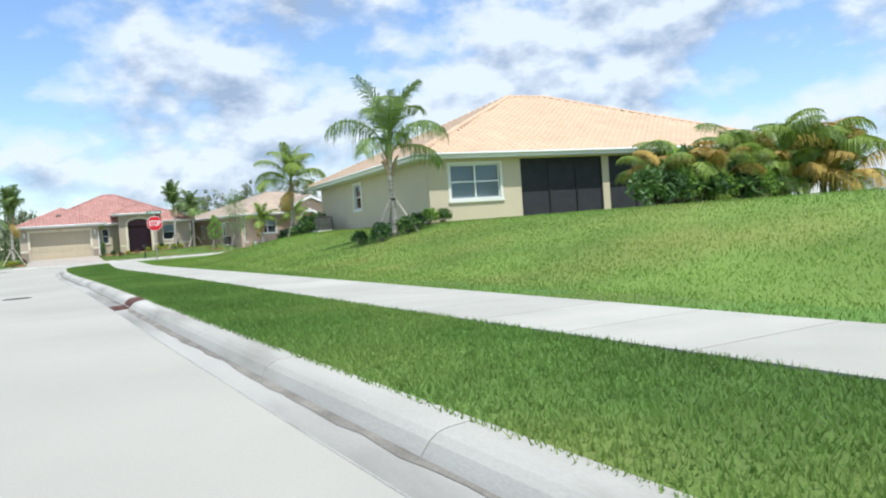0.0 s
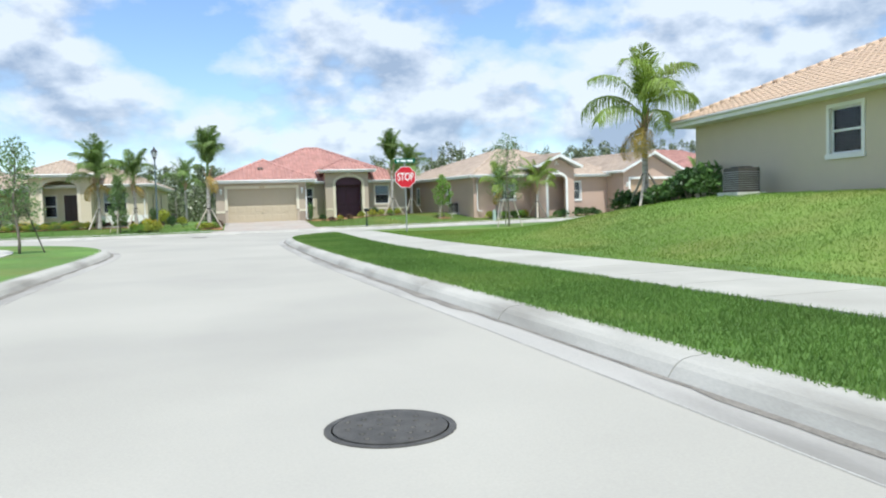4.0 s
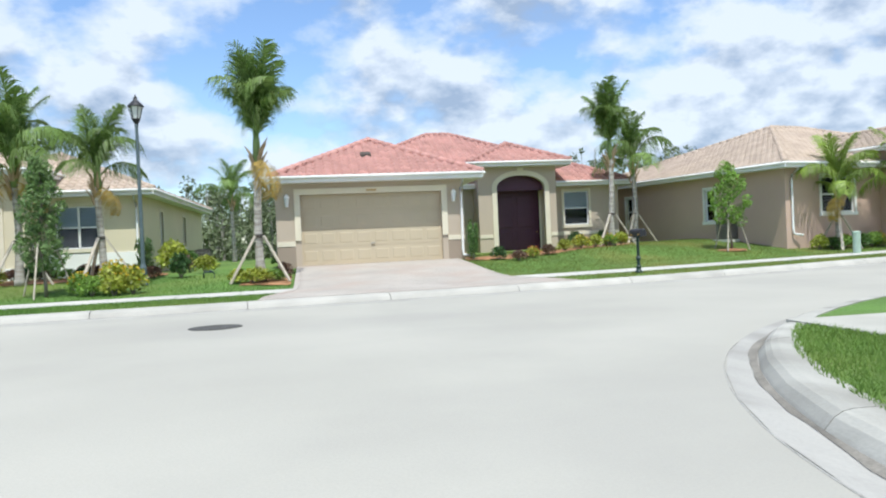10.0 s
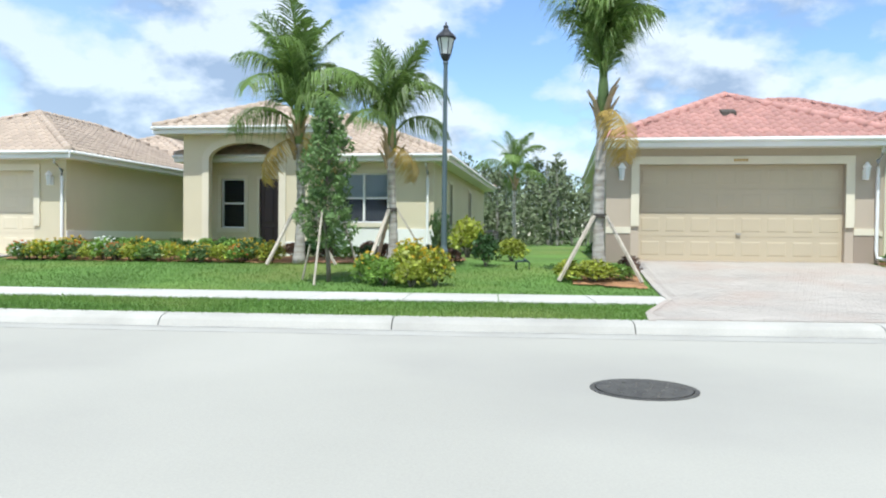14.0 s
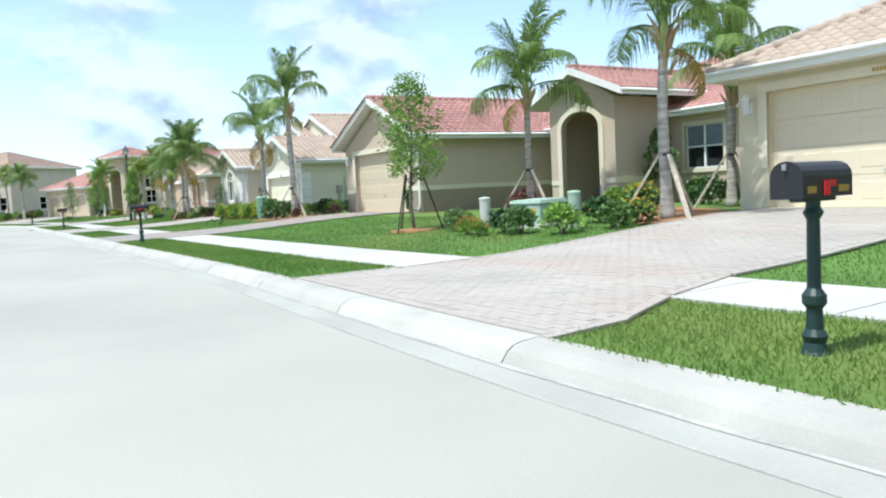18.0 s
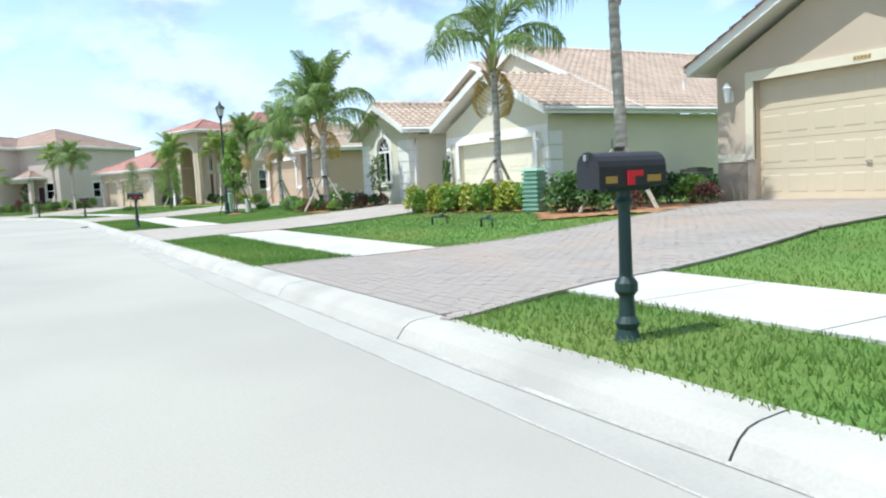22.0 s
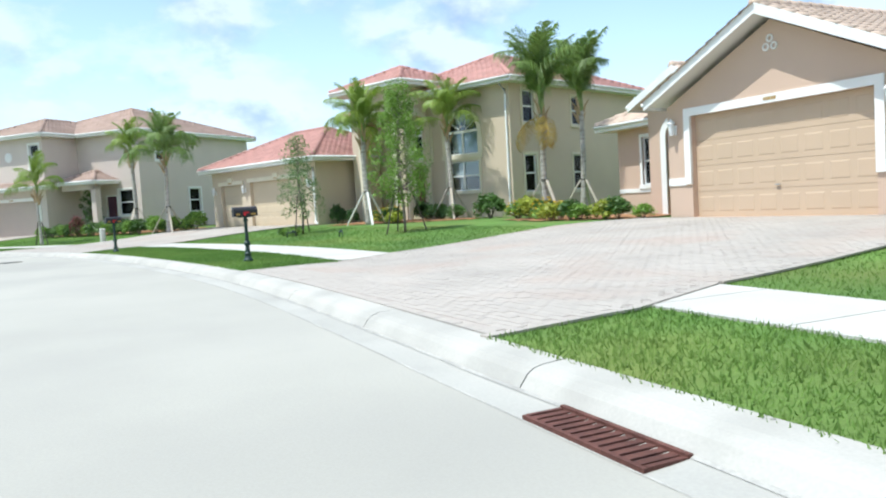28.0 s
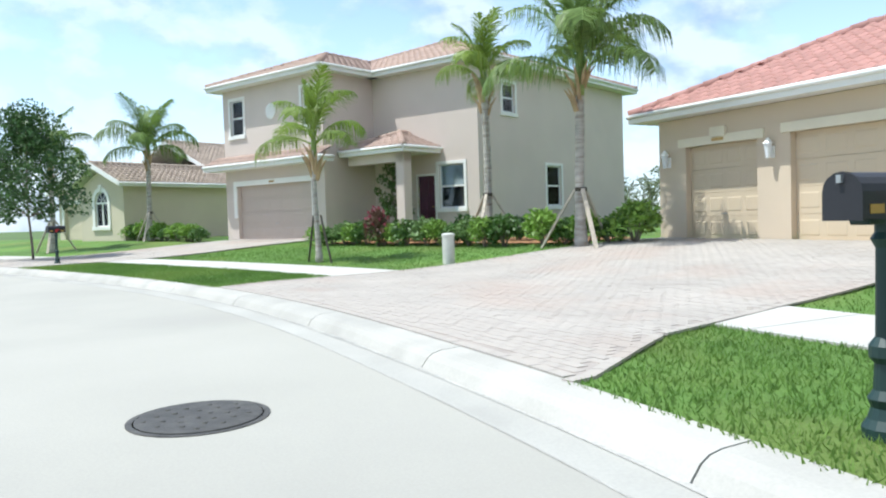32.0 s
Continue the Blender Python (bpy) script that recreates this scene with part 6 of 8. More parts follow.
def palm(x, y, trunk, length, seed, tone="frond", brace_tone="lumber", spread=1.0, count=13, dry=0, radius=0.145, braces=True, lean=0.0, label="", droop=0.5, start=None, hang=0.75):
    """A braced feather palm: trunk with leaf rings, crownshaft, fronds."""
    r = random.Random(seed)
    radius *= 0.82
    root = thing("palm_tree", label or "feather palm with a ringed grey trunk and timber braces", "palm tree", pose(x, y, gz(x, y) - 0.02), group="palms in the front gardens")
    n = int(trunk / 0.14)
    pts, rad = [], []
    for k in range(n + 1):
        u = k / n
        pts.append((lean * u * u + 0.03 * math.sin(u * 5 + seed), 0.03 * math.sin(u * 4 + seed * 2), trunk * u))
        rad.append(radius * (1.35 - 0.35 * min(1, u * 5)) * (1 - 0.22 * u) * (1 + (0.06 if k % 2 else -0.03)) * r.uniform(0.97, 1.03))
    part("trunk", Geo().tube(pts, rad, 10), M["palm_trunk"], root, "ringed grey trunk", smooth=True)
    top = Vector(pts[-1])
    shaft = Geo().tube([top - Vector((0, 0, 0.55)), top - Vector((0, 0, 0.3)), top + Vector((0, 0, 0.1)), top + Vector((0, 0, 0.55))], [radius * 0.8, radius * 1.0, radius * 0.85, radius * 0.3], 9)
    part("crownshaft", shaft, M["palm_shaft"], root, "green crownshaft", smooth=True)
    husk = Geo()
    for k in range(12):
        a = r.uniform(0, 6.28)
        b = top + Vector((math.cos(a) * radius * 0.8, math.sin(a) * radius * 0.8, r.uniform(-1.0, -0.2)))
        husk.tube([b, b + Vector((math.cos(a) * 0.1, math.sin(a) * 0.1, 0.28)), b + Vector((math.cos(a) * 0.26, math.sin(a) * 0.26, 0.5))], [0.05, 0.04, 0.012], 5)
    part("husk", husk, M["husk"], root, "dry brown leaf bases")
    gold = 2.39996
    count = int(count * 1.08)
    for k in range(count):
        u = k / max(1, count - 1)
        cut = [("spear", 0.1), ("erect", 0.1 + (1 - droop) * 0.55), ("high", 0.62 + (0.5 - droop) * 0.35), ("mid", 0.95 - droop * 0.12), ("low", 1.1)]
        if droop < 0.3:
            cut = [("spear", 0.12), ("erect", 0.68), ("high", 1.1)]
        elif droop >= 0.5:
            cut[0] = ("spear", 0.03)
        kind = next(name for name, end in cut if u < end)
        me = FROND_KINDS[tone][kind][r.randrange(len(FROND_KINDS[tone][kind]))]
        s = length * r.uniform(0.86, 1.1) * (0.75 if kind == "spear" else 1.0)
        o = part("frond", me, None, root)
        a = k * gold + seed + r.uniform(-0.3, 0.3)
        o.matrix_basis = Matrix.LocRotScale(top + Vector((math.cos(a) * 0.07, math.sin(a) * 0.07, 0.3 - 0.35 * u)), Euler((r.uniform(-0.15, 0.15), r.uniform(-0.12, 0.12) + (1 - spread) * -0.35 * u, a)), (s * (1 - 0.25 * (1 - spread)), s, s))
    for k in range(dry):
        o = part("dry_frond", FROND_KINDS["frond_dry"]["low"][k % 3], None, root, "yellowed dry frond")
        a = seed * 1.7 + k * 2.1
        o.matrix_basis = Matrix.LocRotScale(top + Vector((0, 0, -0.35)), Euler((0, hang, a)), (length * 0.62,) * 3)
    if braces:
        part("brace_band", Geo().lathe([(radius * 1.12, 1.29), (radius * 1.15, 1.30), (radius * 1.15, 1.37), (radius * 1.12, 1.38)], 10), M["dark_stake"], root, "dark strap round the trunk")
        brace_set(root, radius * 1.15, 1.34, 0.95, start if start is not None else -30 + seed * 11 % 40, brace_tone)
    return root


def slim_stakes(root, spread=0.6, height=1.2):
    for a in (0.6, 3.6):
        part("stake", Geo().tube([(spread * math.cos(a), spread * math.sin(a), 0), (0.18 * math.cos(a), 0.18 * math.sin(a), height)], [0.028, 0.025], 6), M["dark_stake"], root, "slim dark stake")


PALM_UP = "upright feather palm with a ringed grey trunk and timber braces"
palm(-1.15, 81.0, 3.95, 2.8, 3, spread=0.1, count=17, dry=1, radius=0.15, label="upright palm with a yellowed frond and timber braces beside the driveway", droop=0.15, start=-30)
palm(12.8, 88.6, 4.1, 2.8, 4, count=13, spread=0.15, label=PALM_UP, droop=0.25)
palm(14.9, 91.0, 3.6, 2.6, 5, count=13, spread=0.3, droop=0.35)
palm(-8.3, 82.9, 3.5, 2.75, 6, spread=0.45, count=18, dry=2, label=PALM_UP, droop=0.31)
palm(-6.05, 83.25, 3.3, 2.2, 7, spread=0.2, count=13, dry=1, radius=0.14, droop=0.35)
palm(-22.8, 82.8, 3.9, 2.4, 8, count=12, dry=1)
palm(-24.6, 87.2, 3.4, 2.2, 9, count=12, spread=0.8)
palm(-31.5, 86.1, 4.0, 2.4, 10, count=13, dry=1)
palm(-50.65, 83.6, 4.4, 2.75, 12, count=9, dry=2, hang=1.1, radius=0.135, label="palm with dead hanging fronds behind the hedge", droop=0.6)
palm(-44.8, 83.0, 5.2, 2.6, 13, count=11, radius=0.17, label="tall palm with timber braces in an orange mulch bed", start=10)
palm(-71.6, 83.45, 3.3, 2.3, 14, count=15, dry=1, droop=0.4)
palm(-64.3, 82.6, 3.65, 2.6, 15, count=15, droop=0.3, spread=0.75, dry=1, start=5)
palm(-60.7, 82.0, 3.6, 2.6, 16, count=16, droop=0.35, spread=0.85, dry=1, start=35)
palm(-89.1, 86.2, 4.0, 2.75, 17, count=17, droop=0.28, spread=0.4, dry=2)
palm(-91.7, 89.7, 4.5, 2.8, 18, count=17, droop=0.28, spread=0.4)
palm(-95.4, 85.5, 4.2, 2.0, 19, tone="frond_lime", count=13, label="lime-green palm with a pale trunk beside the tall entry")
palm(-95.85, 81.9, 3.95, 1.9, 20, tone="frond_lime", brace_tone="trim", count=20, dry=1, droop=0.4, label="lime-green palm with white timber braces")
palm(-107.7, 75.2, 4.0, 2.45, 21, count=15, droop=0.45, spread=0.85)
palm(-112.0, 73.85, 4.5, 1.9, 22, count=13, tone="frond_lime", label="lime-green palm with a pale trunk and timber braces")
slim_stakes(palm(-110.0, 69.15, 3.0, 1.6, 23, tone="frond_lime", count=10, radius=0.09, braces=False, label="small lime-green palm with two slim stakes", droop=0.7))
palm(-127.9, 60.8, 4.2, 2.6, 24, count=13, droop=0.7)
palm(-125.3, 57.4, 3.9, 2.3, 25, count=12, droop=0.7)
palm(13.9, 32.9, 3.15, 2.75, 26, count=11, radius=0.13, label="drooping queen palm with timber braces and a mottled trunk", droop=0.8, start=200)
palm(15.6, 53.1, 3.5, 2.8, 27, tone="frond_lime", count=12, dry=2, label="lime-green palm beside the corner house", droop=0.7)
palm(20.9, 85.3, 2.5, 2.2, 28, tone="frond_lime", count=12, dry=1, droop=0.65)
palm(24.1, 85.4, 2.8, 2.2, 29, tone="frond_lime", count=12, droop=0.65)
palm(43.0, 92.0, 3.4, 2.0, 30, count=12)
palm(47.5, 94.0, 3.2, 2.0, 31, tone="frond_lime", count=12)
palm(-4.6, 109.0, 4.2, 2.5, 32, count=12, braces=False, label="palm behind the houses")
palm(-102.0, 103.5, 4.6, 2.4, 34, tone="frond_lime", count=13, braces=False, label="lime-green palm behind the houses")
palm(18.0, 112.0, 3.6, 2.6, 33, count=12, braces=False, label="palm behind the houses")


def leaf_cloud(r, centres, radii, per, size, squash=1.0):
    """Leaf-shaped quads scattered in clumps: arrays of vertices and faces."""
    n = len(centres) * per
    idx = np.repeat(np.arange(len(centres)), per)
    d = r.normal(size=(n, 3))
    d /= np.linalg.norm(d, axis=1)[:, None]
    rad = np.asarray(radii)[idx] * r.uniform(0.25, 1.0, n) ** 0.45
    p = np.asarray(centres)[idx] + d * rad[:, None] * np.array([1, 1, squash])
    a = r.normal(size=(n, 3)) + d * 0.7
    a /= np.linalg.norm(a, axis=1)[:, None]
    b = np.cross(a, r.normal(size=(n, 3)))
    b /= np.linalg.norm(b, axis=1)[:, None]
    s = (size * r.uniform(0.65, 1.3, n))[:, None]
    v = np.stack([p - a * s, p + b * s * 0.42, p + a * s, p - b * s * 0.42], 1).reshape(-1, 3)
    return v, np.arange(4 * n).reshape(-1, 4)


def tree(x, y, height, crown_from, width, seed, leaf="leaf", clumps=34, per=70, size=0.075, stems=1, stakes=3, stake_tone="dark_stake", label="", airy=0.0, top=0.55):
    """A young garden tree: stems, limbs and a crown of leaf clumps round the limb ends."""
    r = np.random.default_rng(seed)
    size, per = size * 0.75, int(per * 1.7)
    root = thing("tree", label or "young staked tree with light green leaves", "tree", pose(x, y, gz(x, y) - 0.02), group="young trees along the street")
    for q in range(stems):
        off = Vector(((q - (stems - 1) / 2) * 0.28, 0.05 * q, 0))
        n = 9
        pts = [off * (1 - 0.3 * k / n) + Vector((0.05 * math.sin(k * 0.9 + seed + q), 0.05 * math.cos(k * 0.8 + seed), height * 0.94 * k / n)) for k in range(n + 1)]
        part("trunk", Geo().tube(pts, [0.045 * (1 - 0.85 * k / n) + 0.005 for k in range(n + 1)], 8), M["bark"], root, smooth=True)
    limbs, centres, radii = Geo(), [], []
    for k in range(clumps):
        u = (k + r.uniform(0, 1)) / clumps
        z = crown_from + (height - crown_from) * u
        wide = width / 2 * (math.sin(math.pi * min(1, max(0.0, 0.10 + 0.86 * u ** (0.6 if top > 0.5 else 0.4)))) ** 0.7) * r.uniform(0.35, 1.05)
        a = k * 2.4 + r.uniform(-0.5, 0.5)
        c = Vector((wide * math.cos(a), wide * math.sin(a), z))
        s = Vector((0, 0, max(0.3 * height, z - wide * 0.9)))
        limbs.tube([s, s.lerp(c, 0.5) + Vector((0, 0, 0.05)), c], [0.013, 0.008, 0.003], 5)
        centres.append(c), radii.append(width * r.uniform(0.10, 0.2) * (1 + airy * 0.2))
    part("branchwork", limbs, M["bark"], root)
    v, f = leaf_cloud(r, np.array([tuple(c) for c in centres]), radii, per, size)
    part("crown", fast_mesh("crown", v, f, M[leaf]), None, root, "loose crown of small leaves")
    for k in range(stakes):
        a = radians(seed * 29 + 360 * k / stakes)
        d = Vector((math.cos(a), math.sin(a), 0))
        part("stake", Geo().tube([d * 0.75, d * 0.28 + Vector((0, 0, 1.45))], [0.024, 0.022], 6), M[stake_tone], root, "slim leaning stake")
        part("tie", Geo().tube([d * 0.33 + Vector((0, 0, 1.3)), Vector((0, 0, 1.38))], [0.008, 0.008], 5), M["black"], root)
    return root


tree(-6.6, 79.7, 3.6, 0.75, 1.15, 1, "leaf_pale", 60, 58, 0.072, stakes=3, stake_tone="lumber", label="airy mid-green columnar young tree with pale stakes")
tree(-28.8, 80.2, 3.85, 1.45, 1.75, 2, "leaf", 60, 52, 0.06, label="airy light green young tree with dark stakes in a mulch ring")
tree(-66.9, 79.9, 3.5, 1.2, 1.1, 3, "leaf", 44, 60, 0.075, stems=2, stakes=2, label="slim dark green tree with two stems beside a street lamp")
tree(-59.35, 83.7, 1.95, 0.6, 0.9, 4, "leaf_pale", 22, 26, 0.07, stakes=0, label="small rounded green tree in the flower bed")
tree(-94.2, 78.7, 3.6, 0.7, 1.5, 5, "leaf_pale", 46, 56, 0.052, stakes=2, label="thin airy pale green young tree", airy=1)
tree(-88.25, 80.4, 4.5, 1.0, 1.7, 6, "leaf", 90, 72, 0.055, stakes=3, label="tall airy green tree with dark stakes and a white brace")
tree(14.5, 65.3, 4.6, 1.6, 2.0, 7, "leaf_pale", 44, 36, 0.06, stakes=3, stake_tone="lumber", label="tall thin pale young tree with stakes near the corner", airy=1)
tree(16.2, 85.3, 3.3, 1.1, 1.5, 8, "leaf", 36, 60, 0.075, stakes=3, stake_tone="lumber", label="young green tree with pale leaning stakes")
tree(-30.0, 90.5, 2.4, 0.8, 1.3, 9, "shrub", 24, 50, 0.08, stakes=0, label="small dark green tree beside the arched porch")
tree(-103.4, 84.6, 2.2, 0.6, 1.3, 10, "shrub", 24, 50, 0.08, stakes=0, label="small green tree by the garage")
tree(-118.2, 71.6, 2.6, 0.5, 1.4, 11, "shrub", 26, 50, 0.08, stakes=0, label="small dark tree by the porch")

tree(-119.6, 58.7, 5.2, 1.7, 3.4, 12, "shrub_dark", 60, 90, 0.11, stakes=0, label="dense dark green broadleaf tree on the lawn")

tree(-5.8, 54.3, 3.5, 1.1, 1.5, 13, "leaf_pale", 40, 40, 0.065, stakes=2, label="thin airy young tree on the corner verge", airy=1)

# mulch rings at the foot of lawn trees
for x, y, rr in ((-28.8, 80.2, 0.62), (16.2, 85.3, 0.6), (-66.9, 79.9, 0.4)):
    single("mulch_ring", Geo().lathe([(rr, -0.02), (rr * 0.96, 0.03), (rr * 0.5, 0.05), (0.05, 0.07)], 20), M["mulch"], "ring of orange-brown mulch at the foot of a tree", "mulch ring", pose(x, y, gz(x, y)))

SHRUB_FORMS = {}


def shrub_form(tone, form):
    """A shared leaf mesh: a round, an upright or a spiky bush, about 1 m wide and 1 m high."""
    if (tone, form) in SHRUB_FORMS:
        return SHRUB_FORMS[tone, form]
    r = np.random.default_rng(abs(hash_word(tone)) + len(form) * 7)
    if form == "spiky":
        vs, fs, k = [], [], 0
        for q in range(60):
            a, e = r.uniform(0, 6.28), r.uniform(0.35, 1.35)
            d = np.array([math.cos(a) * math.cos(e), math.sin(a) * math.cos(e), math.sin(e)])
            b, L = np.array([r.uniform(-0.12, 0.12), r.uniform(-0.12, 0.12), 0.0]), r.uniform(0.5, 0.95)
            v, f = ribbon([b, b + d * L * 0.55, b + d * L + np.array([0, 0, -0.12])], [0.04, 0.07, 0.008], np.array([-math.sin(a), math.cos(a), 0.0]))
            vs.append(v), fs.append(f + k)
            k += len(v)
        me = fast_mesh("leaves", np.concatenate(vs), np.concatenate(fs), M[tone])
    else:
        n = 16 if form == "round" else 22
        c, rad = [], []
        for q in range(n):
            a, u = q * 2.4, (q + 0.5) / n
            if form == "round":
                w = 0.36 * math.sqrt(u)
                c.append((w * math.cos(a), w * math.sin(a), 0.28 + 0.42 * (1 - u ** 1.5) + r.uniform(-0.05, 0.05))), rad.append(r.uniform(0.14, 0.25))
            else:
                w = 0.3 * math.sqrt(r.uniform(0, 1))
                c.append((w * math.cos(a), w * math.sin(a), 0.15 + 0.7 * u)), rad.append(r.uniform(0.10, 0.18))
        v, f = leaf_cloud(r, np.array(c), rad, 46 if form == "round" else 30, 0.075)
        v[:, 2] = np.maximum(v[:, 2], 0.005)
        me = fast_mesh("leaves", v, f, M[tone])
    SHRUB_FORMS[tone, form] = me
    return me


def hash_word(word):
    return sum((i + 3) * ord(ch) for i, ch in enumerate(word))


def bloom_form(tone):
    if ("bloom", tone) in SHRUB_FORMS:
        return SHRUB_FORMS["bloom", tone]
    r = np.random.default_rng(hash_word(tone))
    n = 26
    a, u = np.arange(n) * 2.4, (np.arange(n) + 0.5) / n
    c = np.stack([0.48 * np.sqrt(u) * np.cos(a), 0.48 * np.sqrt(u) * np.sin(a), 0.92 - 0.5 * u ** 1.4 + r.uniform(-0.06, 0.06, n)], 1)
    v, f = leaf_cloud(r, c, np.full(n, 0.04), 7, 0.045)
    SHRUB_FORMS["bloom", tone] = fast_mesh("blooms", v, f, M[tone])
    return SHRUB_FORMS["bloom", tone]


SHRUB_WORDS = {"shrub": "leafy green", "shrub_dark": "dark green", "croton": "yellow-green", "bronze": "bronze-red", "leaf": "light green", "frond": "spiky green", "frond_lime": "spiky lime-green", "leaf_pale": "pale green"}
shrub_rng = random.Random(8)


def shrub(x, y, width, height, tone="shrub", form="round", bloom="", group="", where="in the planting bed"):
    words = f"{SHRUB_WORDS[tone]} shrub" + (f" with {bloom} flowers" if bloom else "") + " " + where
    root = thing("flowering_shrub" if bloom else "shrub", words, "shrub", group=group)
    s = shrub_rng.uniform(0.9, 1.12)
    root.matrix_basis = Matrix.LocRotScale((x, y, gz(x, y) - 0.01), Euler((0, 0, shrub_rng.uniform(0, 6.28))), (width * s, width * s, height * shrub_rng.uniform(0.9, 1.1)))
    part("foliage", shrub_form(tone, form), None, root)
    part("branch", SHRUB_STEMS, None, root)
    if bloom:
        part("blossom", bloom_form("bloom_" + bloom), None, root, f"{bloom} flowers")["kind"] = "stuff"


g = Geo()
for k in range(5):
    a = k * 1.3
    g.tube([(0.03 * math.cos(a), 0.03 * math.sin(a), 0.0), (0.22 * math.cos(a), 0.22 * math.sin(a), 0.6)], [0.02, 0.01], 5)
SHRUB_STEMS = g.mesh("branch", M["bark"])


def row(x0, y0, x1, y1, n, width, height, tones, form="round", blooms=("",), group="", where="in the planting bed", jitter=0.15):
    for k in range(n):
        u = (k + 0.5) / n
        big = shrub_rng.uniform(0.78, 1.28) if not group else shrub_rng.uniform(0.9, 1.15)
        shrub(x0 + (x1 - x0) * u + shrub_rng.uniform(-jitter, jitter), y0 + (y1 - y0) * u + shrub_rng.uniform(-jitter, jitter), width * big, height * big,
              tones[k % len(tones)], form, blooms[shrub_rng.randrange(len(blooms))], group, where)


# flower hedge before the cream house, the yellow bush by the street lamp
row(-16.4, 83.2, -9.0, 83.0, 18, 0.8, 0.52, ["leaf", "leaf_pale", "croton"], blooms=("yellow", "yellow", "", "white", "", "orange"), group="flower hedge", where="in a low hedge")
row(-16.2, 84.2, -9.4, 83.9, 12, 0.85, 0.6, ["leaf", "shrub"], blooms=("yellow", "", "", ""), group="flower hedge", where="in a low hedge")
row(-9.0, 84.6, -4.9, 84.4, 7, 0.6, 0.45, ["shrub_dark", "bronze", "leaf"], group="shrubs by the window", where="under the window")
row(-13.6, 85.8, -7.0, 86.6, 6, 0.7, 0.6, ["shrub_dark", "bronze"], where="against the porch")
for x, y, w, hh in ((-5.35, 79.4, 0.8, 0.6), (-4.75, 79.2, 0.8, 0.6), (-4.35, 79.5, 0.85, 0.8), (-4.9, 79.9, 0.9, 0.85), (-5.7, 79.8, 0.85, 0.65)):
    shrub(x, y, w, hh, "croton" if x > -5 else "leaf", "round", "yellow" if w > 0.84 else "", "bushes by the street lamp", "beside the street lamp")
for x, y, w, hh, tone, bl in ((-1.3, 80.6, 1.0, 0.5, "croton", ""), (-0.75, 80.9, 0.7, 0.45, "leaf", ""), (-1.8, 80.9, 0.7, 0.5, "croton", ""), (-0.5, 81.6, 0.5, 0.6, "bronze", ""),
                              (-3.7, 83.0, 0.7, 0.95, "shrub_dark", ""), (-3.2, 84.8, 0.9, 0.6, "croton", ""), (-4.0, 85.5, 0.7, 0.7, "bronze", ""), (-4.6, 83.3, 0.8, 0.5, "bronze", ""), (-4.7, 87.6, 1.2, 1.2, "croton", ""),
                              (-4.9, 92.5, 1.0, 0.9, "shrub", ""), (-0.9, 88.0, 0.7, 0.6, "shrub", "")):
    shrub(x, y, w, hh, tone, "round", bl)
shrub(-5.0, 84.3, 0.8, 1.35, "leaf_pale", "upright", where="beside the window")
# porch of the red-roofed house
shrub(5.85, 84.25, 0.5, 1.4, "shrub", "upright", where="climbing beside the garage door")
for x, y, w, hh, tone, bl in ((6.7, 84.0, 0.7, 0.5, "shrub_dark", ""), (7.3, 83.6, 0.6, 0.45, "bronze", ""), (8.0, 84.2, 0.6, 0.45, "croton", "orange"), (8.8, 85.0, 0.6, 0.45, "bronze", ""), (9.9, 86.4, 0.6, 0.5, "croton", ""),
                              (10.9, 87.3, 0.8, 0.55, "croton", "yellow"), (11.7, 87.8, 0.8, 0.6, "croton", ""), (12.5, 88.3, 0.8, 0.55, "leaf", "yellow"), (13.4, 89.2, 0.8, 0.6, "croton", ""), (11.5, 89.6, 0.8, 0.8, "shrub_dark", ""), (13.0, 90.2, 0.8, 0.8, "shrub", "")):
    shrub(x, y, w, hh, tone, "round", bl, where="in the mulch by the porch")
# brown house
row(19.8, 85.3, 23.4, 86.0, 7, 0.8, 0.6, ["croton", "shrub", "leaf"], blooms=("", "yellow"), group="shrubs before the brown house", where="under the window")
row(26.0, 86.4, 31.0, 88.0, 7, 0.9, 0.75, ["shrub", "shrub_dark"], group="shrubs before the brown house", where="beside the entry")
row(33.0, 86.2, 35.0, 86.6, 3, 0.6, 0.8, ["shrub_dark"], group="shrubs before the brown house", where="beside the entry")
# utility box bed
for x, y, w, hh, tone, bl in ((-25.2, 80.4, 0.8, 0.65, "shrub_dark", ""), (-24.5, 80.3, 0.8, 0.7, "shrub", ""), (-23.4, 80.5, 0.9, 0.7, "leaf", ""), (-22.9, 81.4, 0.8, 0.6, "shrub", ""), (-25.9, 79.9, 0.55, 0.4, "leaf", "orange"),
                              (-25.3, 79.8, 0.5, 0.38, "leaf", "orange"), (-27.2, 80.4, 0.6, 0.6, "leaf_pale", ""), (-28.0, 81.2, 0.6, 0.45, "leaf", ""), (-23.0, 82.2, 0.8, 0.55, "shrub", "yellow"), (-24.2, 82.3, 0.9, 0.7, "shrub_dark", "")):
    shrub(x, y, w, hh, tone, "round", bl, where="round the utility box")
row(-33.4, 87.4, -30.6, 84.9, 7, 0.75, 0.6, ["bronze", "shrub_dark", "bronze"], blooms=("", "pink"), where="in the bed by the porch")
row(-29.6, 87.6, -25.6, 85.4, 7, 0.85, 0.7, ["shrub", "shrub_dark", "leaf"], blooms=("", "yellow"), where="under the window")
row(-28.0, 89.4, -24.8, 88.2, 5, 0.9, 0.8, ["shrub_dark", "shrub"], where="against the wall")
shrub(-37.75, 85.05, 0.5, 1.0, "shrub", "upright", where="beside the garage door")
